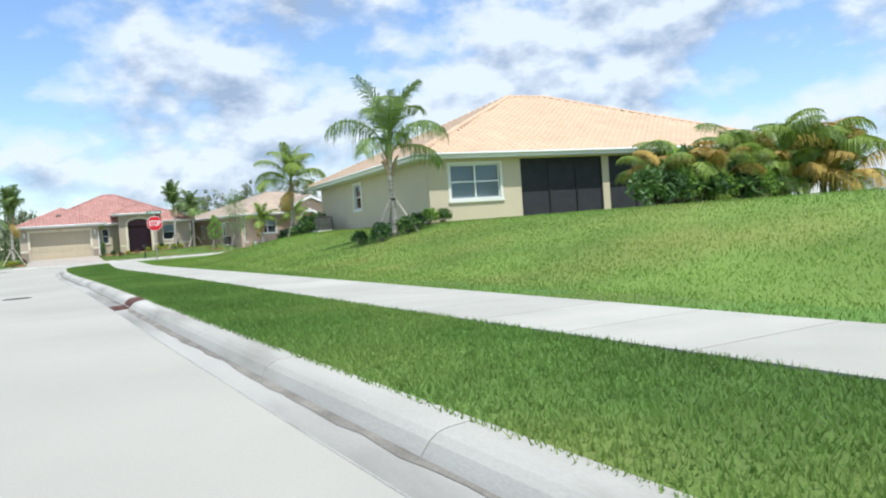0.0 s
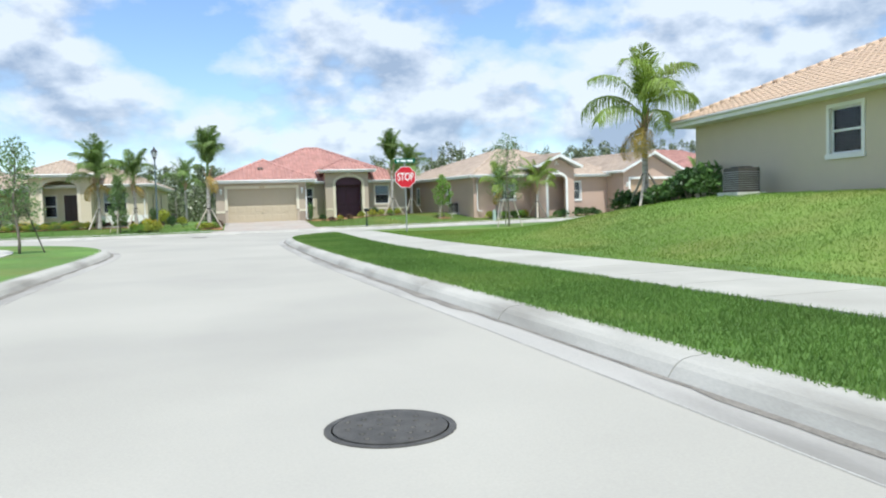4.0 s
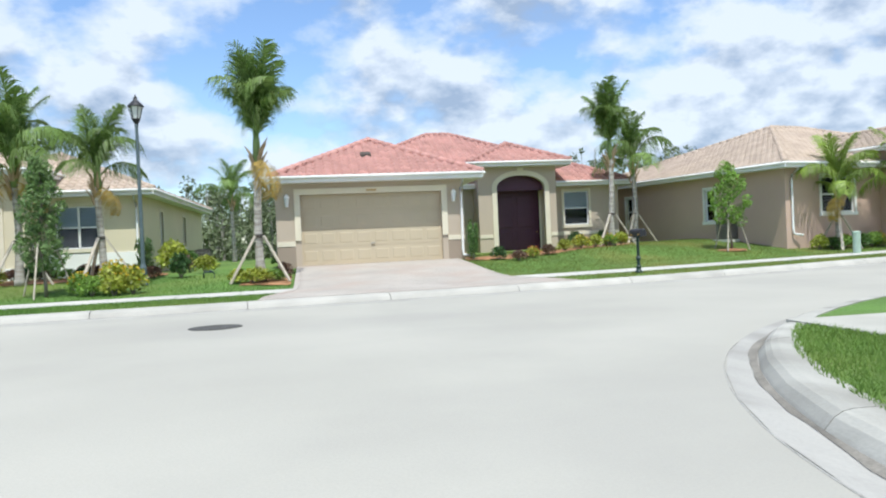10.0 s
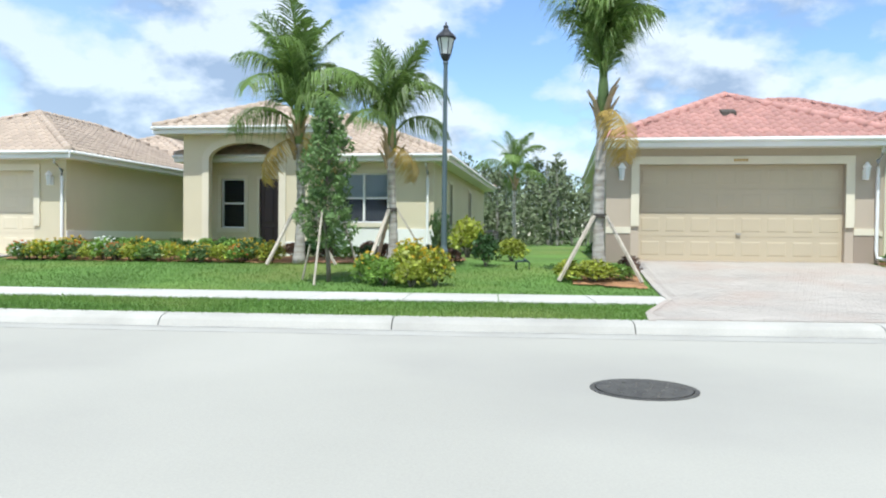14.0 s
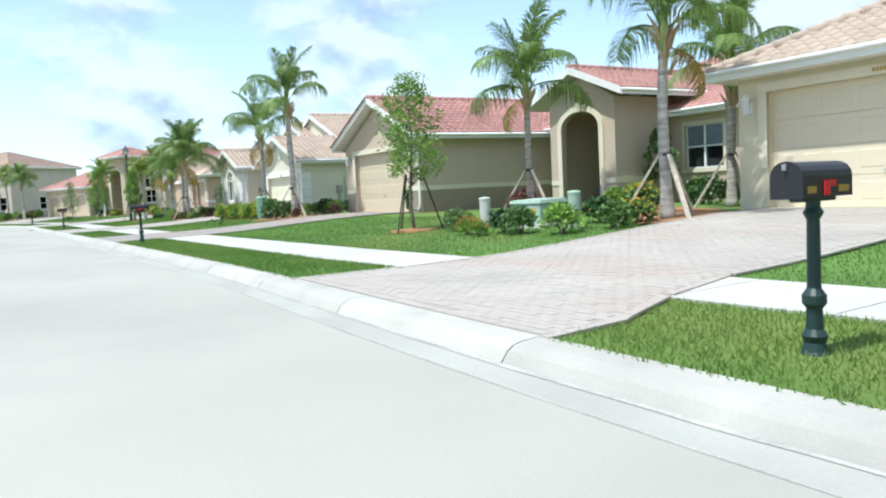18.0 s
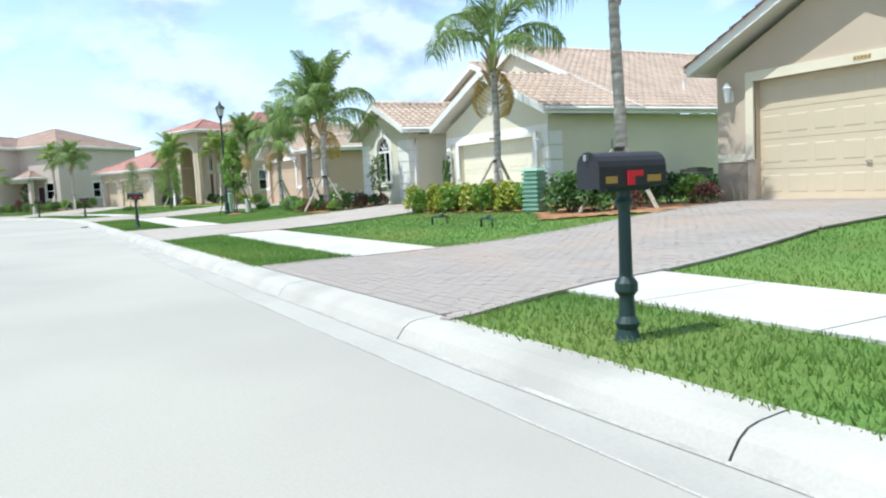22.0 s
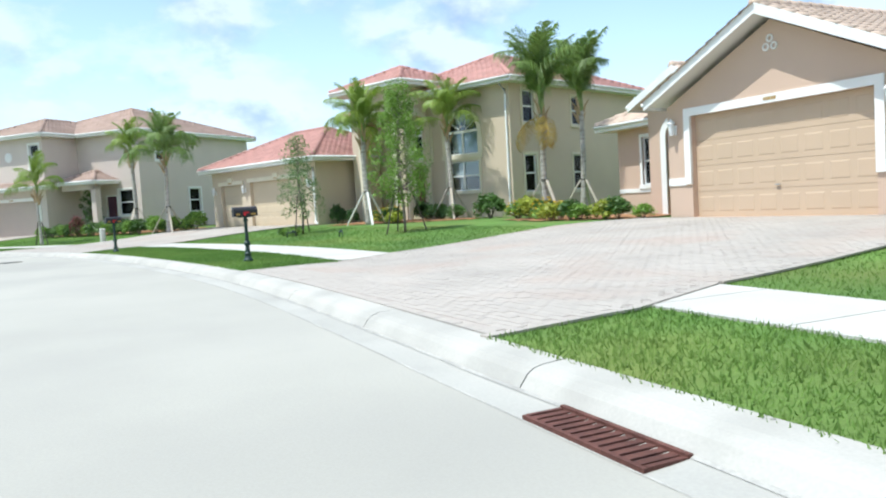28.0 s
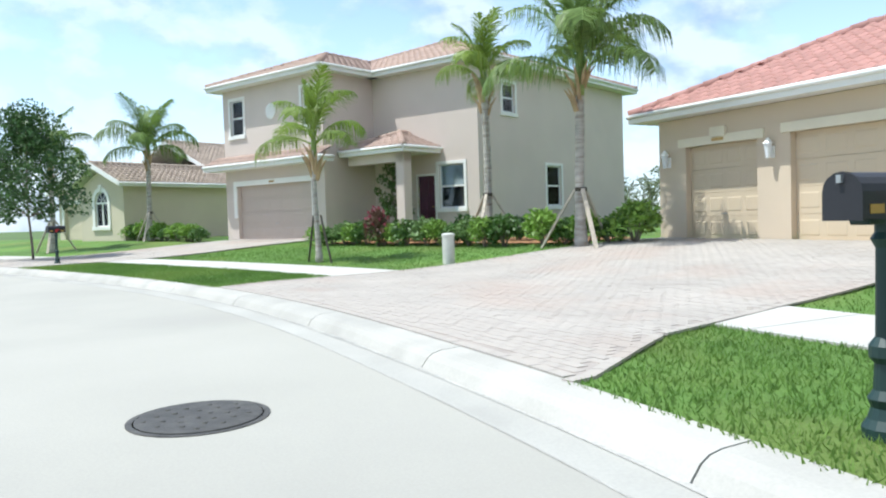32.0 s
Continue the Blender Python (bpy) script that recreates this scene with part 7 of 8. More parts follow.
# hedge at the pale yellow house, then its pink and dark bushes
row(-52.7, 81.8, -47.8, 82.7, 11, 0.85, 0.75, ["croton", "leaf", "croton"], "upright", group="yellow-green hedge", where="in a clipped hedge")
row(-52.3, 82.3, -47.9, 83.2, 9, 0.8, 0.75, ["leaf", "croton"], "upright", group="yellow-green hedge", where="in a clipped hedge")
row(-46.0, 82.2, -44.9, 82.7, 3, 1.0, 0.8, ["shrub", "shrub_dark"], where="at the foot of a tall palm")
row(-46.6, 83.6, -44.4, 85.0, 5, 1.0, 0.8, ["shrub_dark", "leaf", "shrub"], where="along the house wall")
shrub(-44.3, 82.9, 0.5, 0.45, "bronze", "round", "pink", where="at the edge of the mulch")
shrub(-43.9, 84.6, 0.6, 0.5, "bronze", "round", "pink", where="at the edge of the mulch")
row(-49.8, 86.5, -46.4, 88.0, 5, 0.8, 0.7, ["shrub_dark"], where="along the house wall")
row(-66.0, 82.0, -61.4, 81.4, 8, 0.8, 0.6, ["shrub", "leaf", "leaf_pale"], group="arch window bed", where="before the arched window")
row(-64.6, 83.2, -60.0, 83.4, 7, 0.85, 0.7, ["shrub", "leaf"], blooms=("", "white"), group="arch window bed", where="before the arched window")
row(-61.2, 81.3, -59.5, 82.4, 6, 0.6, 0.45, ["bronze", "leaf", "shrub"], blooms=("pink", "", "pink"), group="arch window bed", where="at the driveway edge")
row(-59.7, 82.8, -59.3, 84.0, 3, 0.6, 0.6, ["bronze", "shrub_dark"], group="arch window bed", where="at the driveway edge")
shrub(-57.55, 85.75, 0.5, 1.9, "shrub", "upright", where="climbing beside the garage door")
row(-71.2, 84.3, -67.2, 83.2, 6, 0.7, 0.55, ["shrub", "shrub_dark"], "spiky", where="on the lawn edge")
row(-72.0, 82.9, -69.8, 81.6, 4, 0.6, 0.6, ["shrub", "shrub_dark"], "spiky", where="on the lawn edge")
# peach house and the tall house
row(-86.6, 84.4, -83.3, 86.0, 6, 0.85, 0.6, ["croton", "shrub", "leaf"], where="by the garage corner")
row(-89.3, 85.0, -86.8, 85.4, 5, 1.0, 0.7, ["leaf", "croton", "shrub"], blooms=("", "yellow"), where="under the palms", jitter=0.3)
shrub(-92.9, 86.0, 1.4, 1.25, "shrub", where="at the corner of the house")
row(-99.2, 83.6, -94.2, 82.6, 9, 0.85, 0.6, ["croton", "shrub", "croton"], blooms=("", "yellow"), where="by the tall entry")
row(-98.4, 85.4, -94.4, 85.4, 6, 0.9, 0.75, ["shrub_dark", "shrub"], where="by the tall entry")
row(-100.4, 81.6, -99.3, 82.6, 3, 0.7, 0.9, ["shrub_dark"], where="beside the garage door")
row(-94.9, 78.2, -93.6, 78.4, 4, 0.5, 0.35, ["shrub", "leaf"], where="at the foot of a tree")
# taupe house
row(-116.6, 68.9, -109.6, 74.0, 14, 1.05, 0.8, ["leaf", "shrub", "leaf_pale"], group="round hedge", where="in a rounded hedge")
row(-116.0, 70.6, -109.6, 76.0, 9, 0.9, 0.7, ["shrub_dark", "shrub"], group="round hedge", where="against the wall")
shrub(-113.6, 70.8, 0.9, 1.3, "bronze", "round", "pink", where="by the porch")
row(-109.2, 74.4, -107.6, 76.8, 5, 1.1, 0.95, ["leaf", "shrub"], where="by the garage")
row(-130.5, 59.2, -123.5, 64.0, 10, 1.2, 0.9, ["leaf", "shrub"], where="before the far house")
# corner house
for x, y, w, hh, tone in ((13.2, 32.4, 0.8, 0.7, "shrub_dark"), (14.3, 32.6, 0.9, 0.75, "shrub"), (15.0, 33.3, 0.8, 0.7, "shrub_dark"), (15.9, 34.2, 0.9, 0.8, "leaf"), (16.7, 34.5, 0.8, 0.7, "shrub"), (12.8, 33.6, 0.7, 0.6, "shrub")):
    shrub(x, y, w, hh, tone, where="round the foot of the palm")
row(15.5, 54.6, 15.6, 48.9, 6, 1.2, 0.95, ["shrub", "shrub_dark", "shrub"], where="along the side wall")
row(16.3, 55.0, 16.4, 50.0, 4, 1.2, 1.1, ["shrub_dark", "shrub"], where="along the side wall")


def areca(x, y, height, seed):
    """A clump of arching cane-palm fronds."""
    r = random.Random(seed)
    root = thing("areca_palm", "bushy areca palm with yellow-green arching fronds in a hedge", "palm", pose(x, y, gz(x, y) - 0.02), group="areca palm hedge")
    for k in range(16):
        tone = r.choice(("frond", "frond_lime", "frond_lime", "croton_frond"))
        kind = r.choice(("high", "high", "mid", "mid", "low"))
        me = FROND_KINDS[tone if tone in FROND_KINDS else "frond_dry"][kind][k % 3]
        a, s = r.uniform(0, 6.28), height * r.uniform(0.5, 0.75)
        z = height * r.uniform(0.08, 0.5)
        o = part("frond", me, None, root)
        o.matrix_basis = Matrix.LocRotScale((r.uniform(-0.35, 0.35), r.uniform(-0.35, 0.35), z), Euler((r.uniform(-0.2, 0.2), r.uniform(-0.2, 0.2), a)), (s, s, s))
    for k in range(6):
        a = k * 1.05
        part("cane", Geo().tube([(0.25 * math.cos(a), 0.25 * math.sin(a), 0), (0.35 * math.cos(a), 0.35 * math.sin(a), height * 0.5)], [0.035, 0.025], 6), M["palm_shaft"], root, smooth=True)


for k in range(11):
    u = k / 10
    areca(22.6 + 14.0 * u, 28.6 + 2.8 * u + 0.4 * math.sin(k * 2.2), 2.5 + 2.0 * min(1, u * 1.6) + 0.3 * math.sin(k * 1.7), 50 + k)
row(21.0, 27.8, 28.0, 28.8, 9, 1.4, 1.3, ["shrub", "shrub_dark", "leaf"], group="areca palm hedge", where="in a mixed hedge")
row(21.9, 28.4, 26.5, 29.0, 5, 1.5, 2.2, ["shrub", "leaf"], group="areca palm hedge", where="in a mixed hedge")


# ---- street things ----
def mailbox(x, y, turn, sink=0.0, label="black mailbox with a red flag on a dark green turned post"):
    """The box's long side runs along local y; its door faces -y."""
    root = thing("mailbox", label, "mailbox", pose(x, y, gz(x, y) - sink, 0, 0, turn), group="mailboxes along the street")
    part("post", Geo().lathe([(0.10, -0.05), (0.10, 0.05), (0.075, 0.09), (0.06, 0.14), (0.075, 0.18), (0.05, 0.22), (0.045, 0.34), (0.068, 0.37), (0.068, 0.42), (0.04, 0.46), (0.036, 0.86), (0.058, 0.9), (0.04, 0.93), (0.04, 0.98)], 14), M["dark_green"], root, "dark green turned post", smooth=False)
    part("bracket", Geo().box(-0.05, 0.05, -0.16, 0.16, 0.965, 0.99), M["dark_green"], root, bevel=0.005)
    ring = [(-0.095, 0.99), (0.095, 0.99), (0.095, 1.11)] + [(0.095 * math.cos(math.pi * k / 8), 1.11 + 0.085 * math.sin(math.pi * k / 8)) for k in range(1, 8)] + [(-0.095, 1.11)]
    body = part("box", Geo().prism([(a, -0.25, b) for a, b in ring], [(a, 0.25, b) for a, b in ring]), M["black"], root, "black metal box")
    part("door", Geo().prism([(a * 1.05, -0.265, 1.08 + (b - 1.08) * 1.04) for a, b in ring], [(a * 1.05, -0.25, 1.08 + (b - 1.08) * 1.04) for a, b in ring]), M["black"], root)
    part("latch", Geo().box(-0.012, 0.012, -0.285, -0.262, 1.15, 1.185), M["galv"], root)
    for s in (-1, 1):
        for p, q in ((-0.215, -0.13), (0.10, 0.205)):
            part("number_plate", Geo().box(*sorted((s * 0.095, s * 0.099)), p, q, 1.015, 1.055), M["gold"], body, "brass plate with number bars")
    flag = Geo().box(0.098, 0.106, -0.05, 0.06, 1.05, 1.085).box(0.098, 0.108, -0.055, -0.005, 1.0, 1.085)
    part("flag", flag, M["red"], root, "red flag")


mailbox(8.95, 77.6, 10)
mailbox(-14.53, 74.85, 2, 0.07)
mailbox(-35.56, 74.81, 0, 0.07)
mailbox(-60.0, 74.9, 0)
mailbox(-82.9, 74.6, 4)
mailbox(-93.99, 72.24, 16)
mailbox(-115.6, 61.0, 42)
mailbox(36.3, 86.2, 17)
mailbox(46.2, 89.2, 17)


def street_lamp(x, y, top, pole_mat, label):
    z0 = gz(x, y)
    root = thing("street_lamp", label, "street lamp", pose(x, y, z0), group="street lamps")
    hgt = top - z0
    part("pole", Geo().lathe([(0.13, 0.0), (0.13, 0.12), (0.10, 0.16), (0.10, 0.5), (0.075, 0.56), (0.062, 0.62), (0.045, hgt - 0.95), (0.06, hgt - 0.9), (0.045, hgt - 0.86)], 14), pole_mat, root, "slim tapered pole", smooth=False)
    part("collar", Geo().lathe([(0.045, hgt - 0.86), (0.085, hgt - 0.8), (0.11, hgt - 0.74), (0.11, hgt - 0.71)], 12), M["black"], root)
    cage = Geo()
    for k in range(6):
        a = radians(60 * k)
        cage.tube([(0.11 * math.cos(a), 0.11 * math.sin(a), hgt - 0.72), (0.19 * math.cos(a), 0.19 * math.sin(a), hgt - 0.36)], [0.012, 0.012], 5)
    part("lantern_frame", cage, M["black"], root)
    part("lantern_glass", Geo().lathe([(0.10, hgt - 0.71), (0.178, hgt - 0.365)], 6), M["lamp_glass"], root, "frosted lantern glass")
    part("lantern_cap", Geo().lathe([(0.225, hgt - 0.37), (0.225, hgt - 0.34), (0.17, hgt - 0.27), (0.09, hgt - 0.2), (0.05, hgt - 0.14), (0.06, hgt - 0.1), (0.02, hgt - 0.06), (0.008, hgt)], 12), M["black"], root, "black lantern cap")


street_lamp(-4.48, 81.44, 5.85, mat("grey_blue_pole_paint", (0.09, 0.125, 0.135), 0.45, 0.08, 3, 50, 0.05), "tall street lamp with a black lantern on a grey-blue pole")
street_lamp(-68.94, 79.96, 5.55, M["dark_green"], "tall street lamp with a black lantern on a dark pole")

# stop sign with the street's name plate over it
sx, sy, sz = 8.55, 62.8, gz(8.55, 62.8)
stop = thing("stop_sign", "red octagonal stop sign on a galvanised post", "road sign", pose(sx, sy, sz))
part("post", Geo().lathe([(0.03, 0.0), (0.03, 3.35 - sz)], 10), M["galv"], stop, "galvanised post")


def octagon(r, y0, y1, z):
    ring = [(r * math.cos(radians(22.5 + 45 * k)), r * math.sin(radians(22.5 + 45 * k)) + z) for k in range(8)]
    return Geo().prism([(a, y0, b) for a, b in ring], [(a, y1, b) for a, b in ring])


zc = 2.70 - sz
plate = part("plate", octagon(0.535, -0.04, -0.036, zc), M["sign_white"], stop, "white-edged octagon")
part("face", octagon(0.507, -0.045, -0.041, zc), M["sign_red"], stop, "red octagon")
curve = bpy.data.curves.new("lettering", "FONT")
curve.body, curve.align_x, curve.align_y, curve.size, curve.extrude = "STOP", "CENTER", "CENTER", 0.545, 0.002
curve.offset = 0.009
text = bpy.data.objects.new("lettering", curve)
letters = bpy.data.meshes.new_from_object(text)
bpy.data.objects.remove(text)
letters.materials.clear()
letters.materials.append(M["sign_white"])
o = part("lettering", letters, None, stop, "white STOP lettering")
o.matrix_basis = pose(0, -0.049, zc, 90, 0, 0) @ Matrix.Diagonal((0.60, 0.92, 1.0, 1.0))
name_z = 3.46 - sz
part("name_plate", Geo().box(-0.48, 0.48, -0.006, 0.006, name_z - 0.1, name_z + 0.1), M["sign_green"], stop, "green street-name plate with white bars", bevel=0.003)
for a, b in ((-0.38, -0.26), (-0.2, 0.06), (0.12, 0.38)):
    part("name_bar", Geo().box(a, b, -0.011, -0.007, name_z - 0.045, name_z + 0.045), M["sign_white"], stop)
part("bracket", Geo().box(-0.02, 0.02, -0.02, 0.02, name_z - 0.16, name_z - 0.08), M["galv"], stop)


def put_box(name, label, category, x, y, turn=0):
    return thing(name, label, category, pose(x, y, gz(x, y), 0, 0, turn))


tb = put_box("transformer_box", "pale green utility transformer box on a concrete pad", "utility box", -25.5, 81.6, 4)
part("pad", Geo().box(-0.62, 0.62, -0.52, 0.52, -0.05, 0.05), M["concrete_post"], tb, "concrete pad", bevel=0.01)
part("body", Geo().box(-0.5, 0.5, -0.4, 0.4, 0.05, 0.5), M["pale_green"], tb, bevel=0.02)
part("lid", Geo().prism([(-0.53, -0.43, 0.5), (0.53, -0.43, 0.5), (0.53, 0.43, 0.5), (-0.53, 0.43, 0.5)], [(-0.5, -0.4, 0.58), (0.5, -0.4, 0.58), (0.5, 0.4, 0.61), (-0.5, 0.4, 0.61)]), M["pale_green"], tb, "sloping lid", bevel=0.01)
part("latch", Geo().box(-0.05, 0.05, -0.43, -0.4, 0.25, 0.36), M["galv"], tb)
part("warning_label", Geo().box(0.2, 0.34, -0.404, -0.4, 0.25, 0.4), M["bloom_yellow"], tb, "small yellow label")
for x, y, hgt, tone in ((-26.75, 81.0, 0.72, "concrete_post"), (-23.7, 81.1, 0.78, "pale_green"), (-70.2, 80.4, 0.95, "pale_green"), (-68.3, 80.8, 0.6, "concrete_post"), (-106.84, 72.0, 0.65, "concrete_post"), (19.5, 82.6, 0.8, "pale_green")):
    p = put_box("bollard", "short round utility marker post in pale green-grey", "marker post", x, y)
    part("shaft", Geo().lathe([(0.13, 0.0), (0.13, hgt - 0.06)], 16), M[tone], p, smooth=False)
    part("cap", Geo().lathe([(0.14, hgt - 0.06), (0.14, hgt - 0.02), (0.11, hgt), (0.02, hgt + 0.01)], 16), M[tone], p)
vp = put_box("vent_pedestal", "green ribbed utility vent pedestal on the lawn", "utility box", -47.0, 82.3, 20)
part("core", Geo().box(-0.2, 0.2, -0.2, 0.2, 0.0, 0.98), M["util"], vp, bevel=0.03)
for k in range(9):
    part("rib", Geo().box(-0.24, 0.24, -0.24, 0.24, 0.05 + k * 0.105, 0.05 + k * 0.105 + 0.06), M["util"], vp, bevel=0.02)
part("cap", Geo().prism([(-0.25, -0.25, 0.98), (0.25, -0.25, 0.98), (0.25, 0.25, 0.98), (-0.25, 0.25, 0.98)], [(-0.18, -0.18, 1.06), (0.18, -0.18, 1.06), (0.18, 0.18, 1.06), (-0.18, 0.18, 1.06)]), M["util"], vp, bevel=0.01)
for x, y, t in ((-45.2, 79.8, 10), (-47.4, 79.9, 60), (-89.7, 78.8, 0), (-2.8, 82.5, 30), (-93.0, 78.0, 90)):
    p = put_box("irrigation_hoop", "dark irrigation valve pipe hoop on the lawn", "pipe hoop", x, y, t)
    part("pipe", Geo().tube([(-0.17, 0, 0), (-0.17, 0, 0.15), (-0.14, 0, 0.18), (0.14, 0, 0.18), (0.17, 0, 0.15), (0.17, 0, 0)], [0.024] * 6, 8), M["dark_green"], p, smooth=True)
    part("valve", Geo().lathe([(0.045, 0.16), (0.045, 0.22), (0.02, 0.25)], 8, (0.05, 0)), M["dark_green"], p)


def ac_unit(x, y, turn):
    p = put_box("air_conditioner", "grey outdoor air-conditioning unit beside the house", "air conditioner", x, y, turn)
    part("pad", Geo().box(-0.5, 0.5, -0.5, 0.5, -0.05, 0.08), M["concrete_post"], p)
    part("body", Geo().box(-0.38, 0.38, -0.38, 0.38, 0.08, 0.82), M["iron"], p, bevel=0.02)
    for k in range(9):
        part("fin", Geo().box(-0.395, 0.395, -0.395, 0.395, 0.16 + k * 0.065, 0.16 + k * 0.065 + 0.016), M["galv"], p)
    part("fan_grille", Geo().lathe([(0.32, 0.82), (0.32, 0.85), (0.05, 0.87)], 16), M["black"], p)


ac_unit(-50.6, 91.5, 0), ac_unit(15.9, 47.9, 0), ac_unit(-4.9, 97.0, 0), ac_unit(18.0, 88.4, 14)


def road_lid(x, y, dia):
    p = thing("manhole_cover", "round dark iron manhole cover set in the road", "manhole cover", pose(x, y, -0.02))
    part("frame", Geo().lathe([(dia / 2 + 0.04, 0.0), (dia / 2 + 0.04, 0.006), (dia / 2, 0.006), (dia / 2, 0.0)], 32), M["iron"], p)
    part("lid", Geo().lathe([(dia / 2 - 0.01, 0.0), (dia / 2 - 0.01, 0.01), (dia / 2 - 0.03, 0.012), (0.02, 0.012)], 32), M["iron"], p)
    studs = Geo()
    for k in range(24):
        rr, a = dia * 0.42 * math.sqrt((k + 0.5) / 24), k * 2.4
        studs.lathe([(0.018, 0.012), (0.014, 0.018)], 6, (rr * math.cos(a), rr * math.sin(a)))
    part("studs", studs, M["iron"], p)["kind"] = "stuff"


road_lid(1.95, 31.8, 0.66), road_lid(-1.28, 71.2, 0.78), road_lid(-95.8, 68.9, 0.80)


def inlet(line, side, x, y, plates):
    """A rusty kerb inlet: a barred grate in the gutter and plates bent over the kerb."""
    k = int(np.argmin(np.hypot(line[:, 0] - x, line[:, 1] - y)))
    out = normals_left(line)[k] * side
    p = thing("drain_grate", "rusty iron storm-drain grate at the kerb", "drain grate", pose(line[k][0], line[k][1], 0, 0, 0, math.degrees(math.atan2(out[1], out[0]))))
    part("rim", Geo().box(-0.57, -0.545, -0.5, 0.5, -0.03, 0.008).box(-0.325, -0.295, -0.5, 0.5, -0.03, 0.022).box(-0.545, -0.325, -0.5, -0.47, -0.03, 0.010).box(-0.545, -0.325, 0.47, 0.5, -0.03, 0.010), M["grate"], p)
    # No hole here: a thin black slab paints the dark below the bars.
    part("pit", Geo().box(-0.545, -0.325, -0.47, 0.47, -0.03, -0.003), M["black"], p)
    for j in range(12):
        part("bar", Geo().box(-0.545, -0.325, -0.45 + j * 0.077, -0.40 + j * 0.077, -0.01, 0.008), M["grate"], p)
    skin = [(o, h) for o, h in KERB_PROFILE if h > 0 and o < 0.01]
    for lo, hi in plates:
        plate = Geo()
        rings = [[(o, e, h + lift) for o, h in skin] for e in (lo, hi) for lift in (0.014, 0.0)]
        m = len(skin)
        plate.add([q for r in rings for q in r], [(j, j + 1, 2 * m + j + 1, 2 * m + j) for j in range(m - 1)] + [(r + j, r + j + 1, r + m + j + 1, r + m + j) for r in (0, 2 * m) for j in range(m - 1)] + [(0, 2 * m, 3 * m, m), (m - 1, 2 * m - 1, 4 * m - 1, 3 * m - 1)])
        part("kerb_plate", plate, M["grate"], p, "rusty plate bent over the kerb")


inlet(K_EAST, -1, 4.5, 24.45, ((-0.5, -0.01), (0.01, 0.5))), inlet(K_NORTH, -1, -69.4, 74.3, ())

# ---- grass blades on the lawns along the way ----
gr = np.random.default_rng(12)


def blade_patch(px, py, height, name_label, tone="grass"):
    ok = ~in_drive(px, py)
    for ring in BEDS.values():
        ok &= ~in_ring(ring, px, py)
    for line, half in WALKS.values():
        ok &= np.abs(line_distance(line, px, py)) > half - 0.01
    px, py = px[ok], py[ok]
    n = len(px)
    z = ground_z(px, py) - 0.005
    a = gr.uniform(0, 2 * np.pi, n)
    tuft = 0.75 + 0.5 * np.sin(px * 1.7 + np.sin(py * 2.3) * 2) * np.cos(py * 1.9 + px * 0.6)
    hh = height * gr.uniform(0.55, 1.25, n) * (0.8 + 0.3 * tuft)
    w = gr.uniform(0.005, 0.010, n)
    lean = gr.normal(0, 0.42, (n, 2)) * hh[:, None]
    base = np.stack([px, py, z], 1)
    sx, sy = np.cos(a) * w, np.sin(a) * w
    v = np.stack([base + np.stack([-sx, -sy, 0 * a], 1), base + np.stack([sx, sy, 0 * a], 1), base + np.stack([lean[:, 0], lean[:, 1], hh], 1)], 1).reshape(-1, 3)
    tagged(new("grass", fast_mesh("grass", v, np.arange(3 * n).reshape(-1, 3), M[tone])), name_label, "grass", kind="stuff")


def along(line, side, d0, d1, lo, hi, n, power=1.0):
    """Random plan points beside a line, between two offsets and two fractions of its length."""
    s = gr.uniform(lo, hi, n) * (len(line) - 1)
    i = np.minimum(s.astype(int), len(line) - 2)
    nn = normals_left(line) * side
    u = (s - i)[:, None]
    p = line[i] * (1 - u) + line[i + 1] * u
    q = nn[i] * (1 - u) + nn[i + 1] * u
    p = p + q * (d0 + (d1 - d0) * gr.uniform(0, 1, n) ** power)[:, None]
    return p[:, 0], p[:, 1]


def frac(line, axis, value):
    return int(np.argmin(np.abs(line[:, axis] - value) + (0 if axis == 0 else np.abs(line[:, 0] - 4) * 0.3))) / (len(line) - 1)


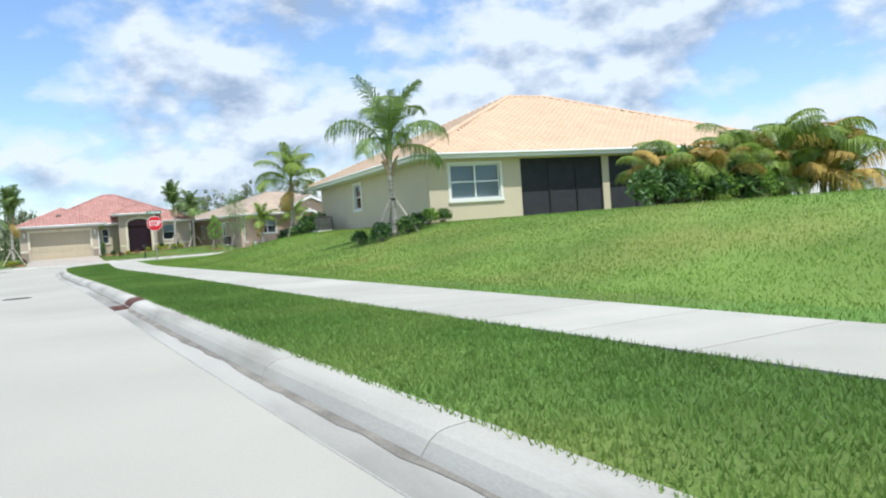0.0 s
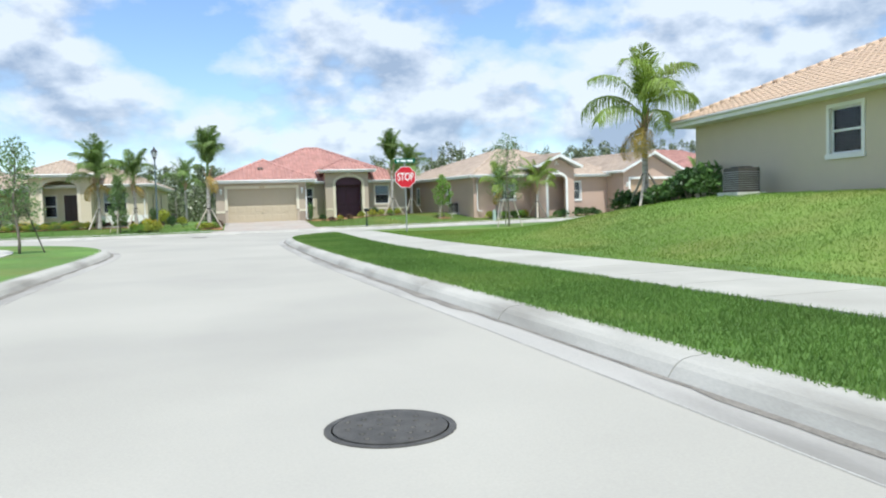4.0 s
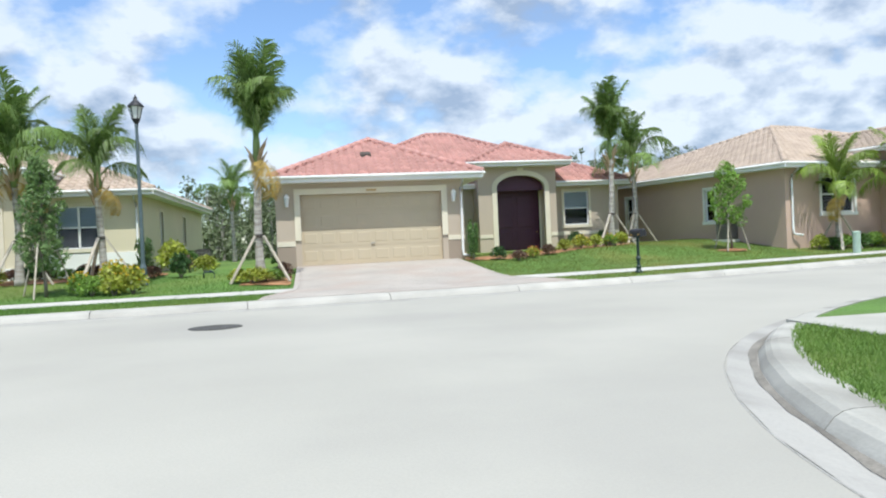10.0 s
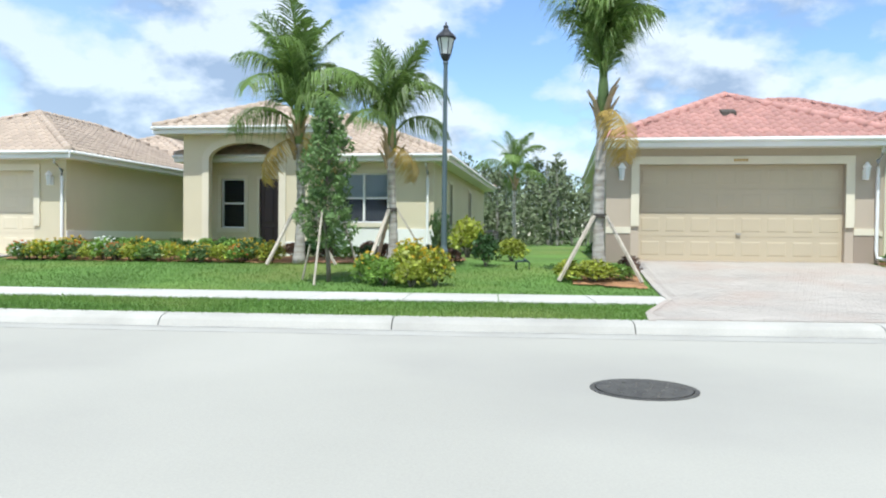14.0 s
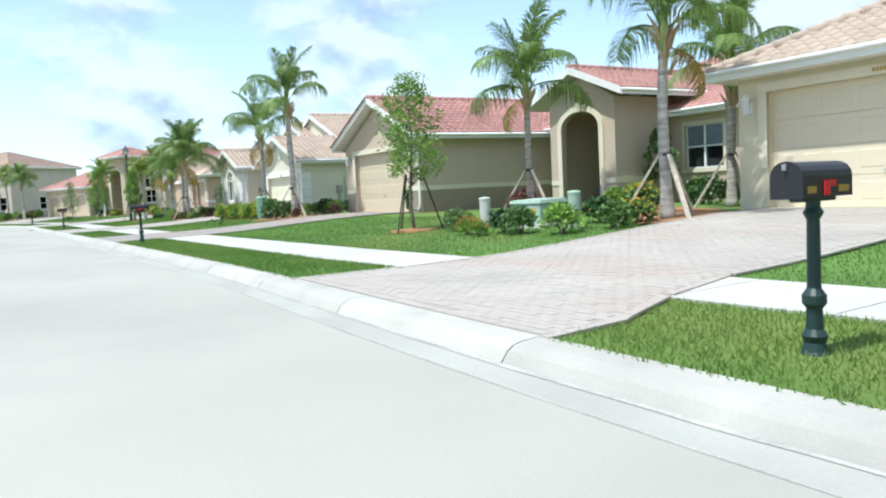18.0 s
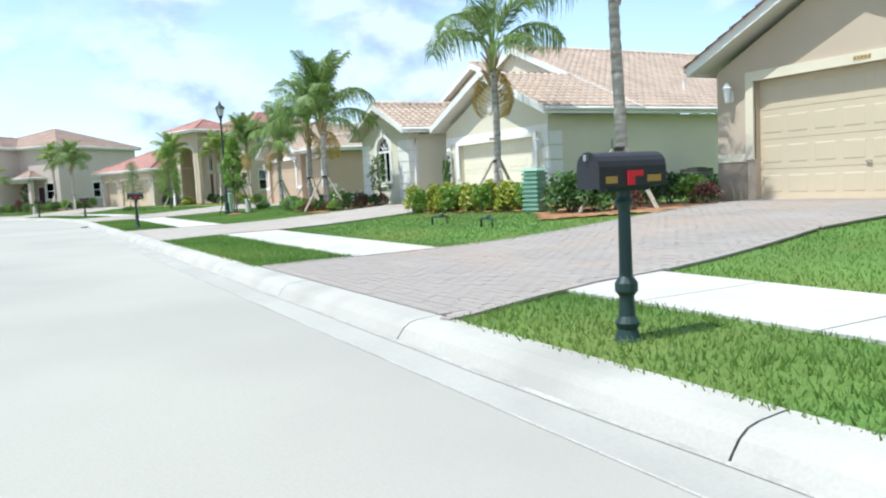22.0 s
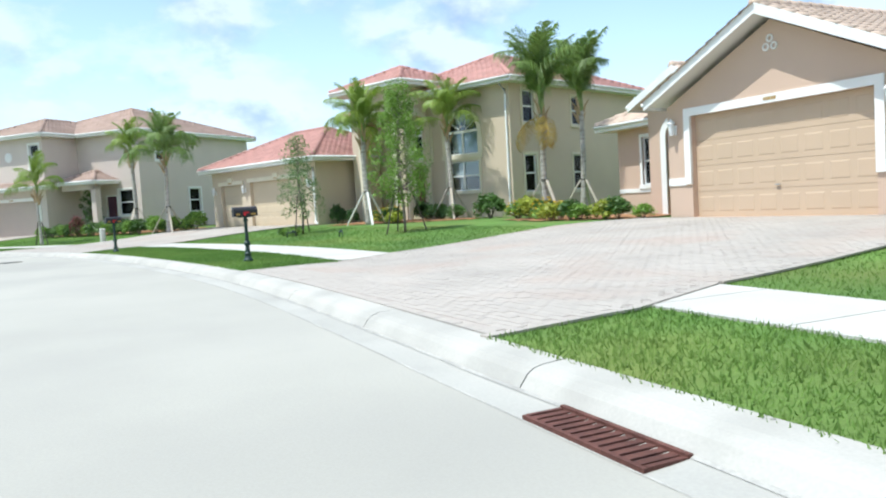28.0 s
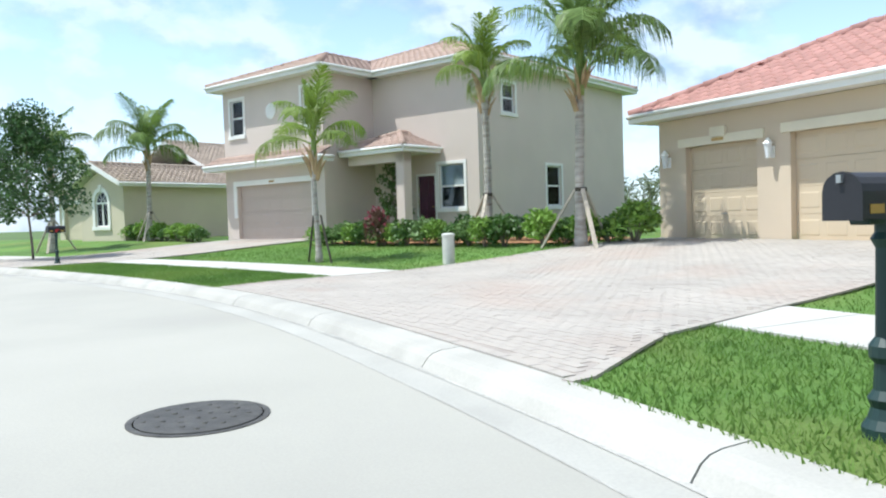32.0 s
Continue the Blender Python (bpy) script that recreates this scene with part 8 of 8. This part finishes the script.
f_a, f_d, f_c = frac(K_NORTH, 0, 5.8), frac(K_NORTH, 0, 30), frac(K_NORTH, 0, -116)
blade_patch(*along(K_NORTH, -1, 0.0, 2.6, f_a, f_c, 330000), 0.05, "short green grass on the kerbside verge")
blade_patch(*along(K_NORTH, -1, 2.6, 9.0, f_a, f_c, 300000, 1.5), 0.045, "short green grass on the front lawns")
e_a, e_b = frac(K_EAST, 1, 9), frac(K_EAST, 1, 66)
blade_patch(*along(K_EAST, -1, 0.0, 2.6, min(e_a, e_b), max(e_a, e_b), 240000), 0.055, "short green grass on the kerbside verge")
blade_patch(*along(K_EAST, -1, 3.0, 13.0, min(e_a, e_b), max(e_a, e_b), 260000, 1.4), 0.05, "short yellow-green grass on the rising lawn", "grass_gold")
blade_patch(*along(K_NORTH, -1, 0.0, 12.0, f_d, f_a, 110000), 0.05, "dry yellow-green grass before the houses", "grass_dry")
blade_patch(*along(K_NORTH, -1, 0.0, 7.0, 0.0, f_d, 40000), 0.05, "short green grass along the far bend")

# ---- woods behind the houses ----
wr = np.random.default_rng(5)
cs, rs, trunks_v, trunks_f = [], [], [], 0
tr = Geo()
for k in range(760):
    x = wr.uniform(-190, 130)
    y = wr.uniform(116, 150) + max(0, -x - 110) * -0.3 + max(0, x - 30) * 0.25
    hgt = (wr.uniform(4.6, 6.8) + (y - 116) * 0.07) * (1.0 + 0.35 * min(1.0, max(0.0, (x - 5) / 30)))
    tr.tube([(x, y, 0), (x + wr.uniform(-0.2, 0.2), y, hgt * 0.5), (x + wr.uniform(-0.3, 0.3), y, hgt)], [0.13, 0.09, 0.02], 5)
    for q in range(13):
        u = wr.uniform(0.08, 1.0)
        sp = 1.3 * (1.2 - u)
        cs.append((x + wr.uniform(-sp, sp), y + wr.uniform(-sp, sp), hgt * u)), rs.append(wr.uniform(0.35, 0.85))
for k in range(1900):
    x = wr.uniform(-190, 130)
    cs.append((x, 114 + max(0, -x - 110) * -0.3 + max(0, x - 30) * 0.25 + wr.uniform(-1, 6), 4.6 * wr.uniform(0.03, 1.0) ** 1.3)), rs.append(wr.uniform(0.7, 1.4))
v, f = leaf_cloud(wr, np.array(cs), rs, 32, 0.19)
tagged(new("woods", fast_mesh("woods", v, f, M["woods"])), "grey-green cypress woods behind the houses", "woods", kind="stuff")
tagged(new("woods", tr.mesh("woods", M["woods_bark"])), "thin pale trunks of the woods behind the houses", "woods", kind="stuff")
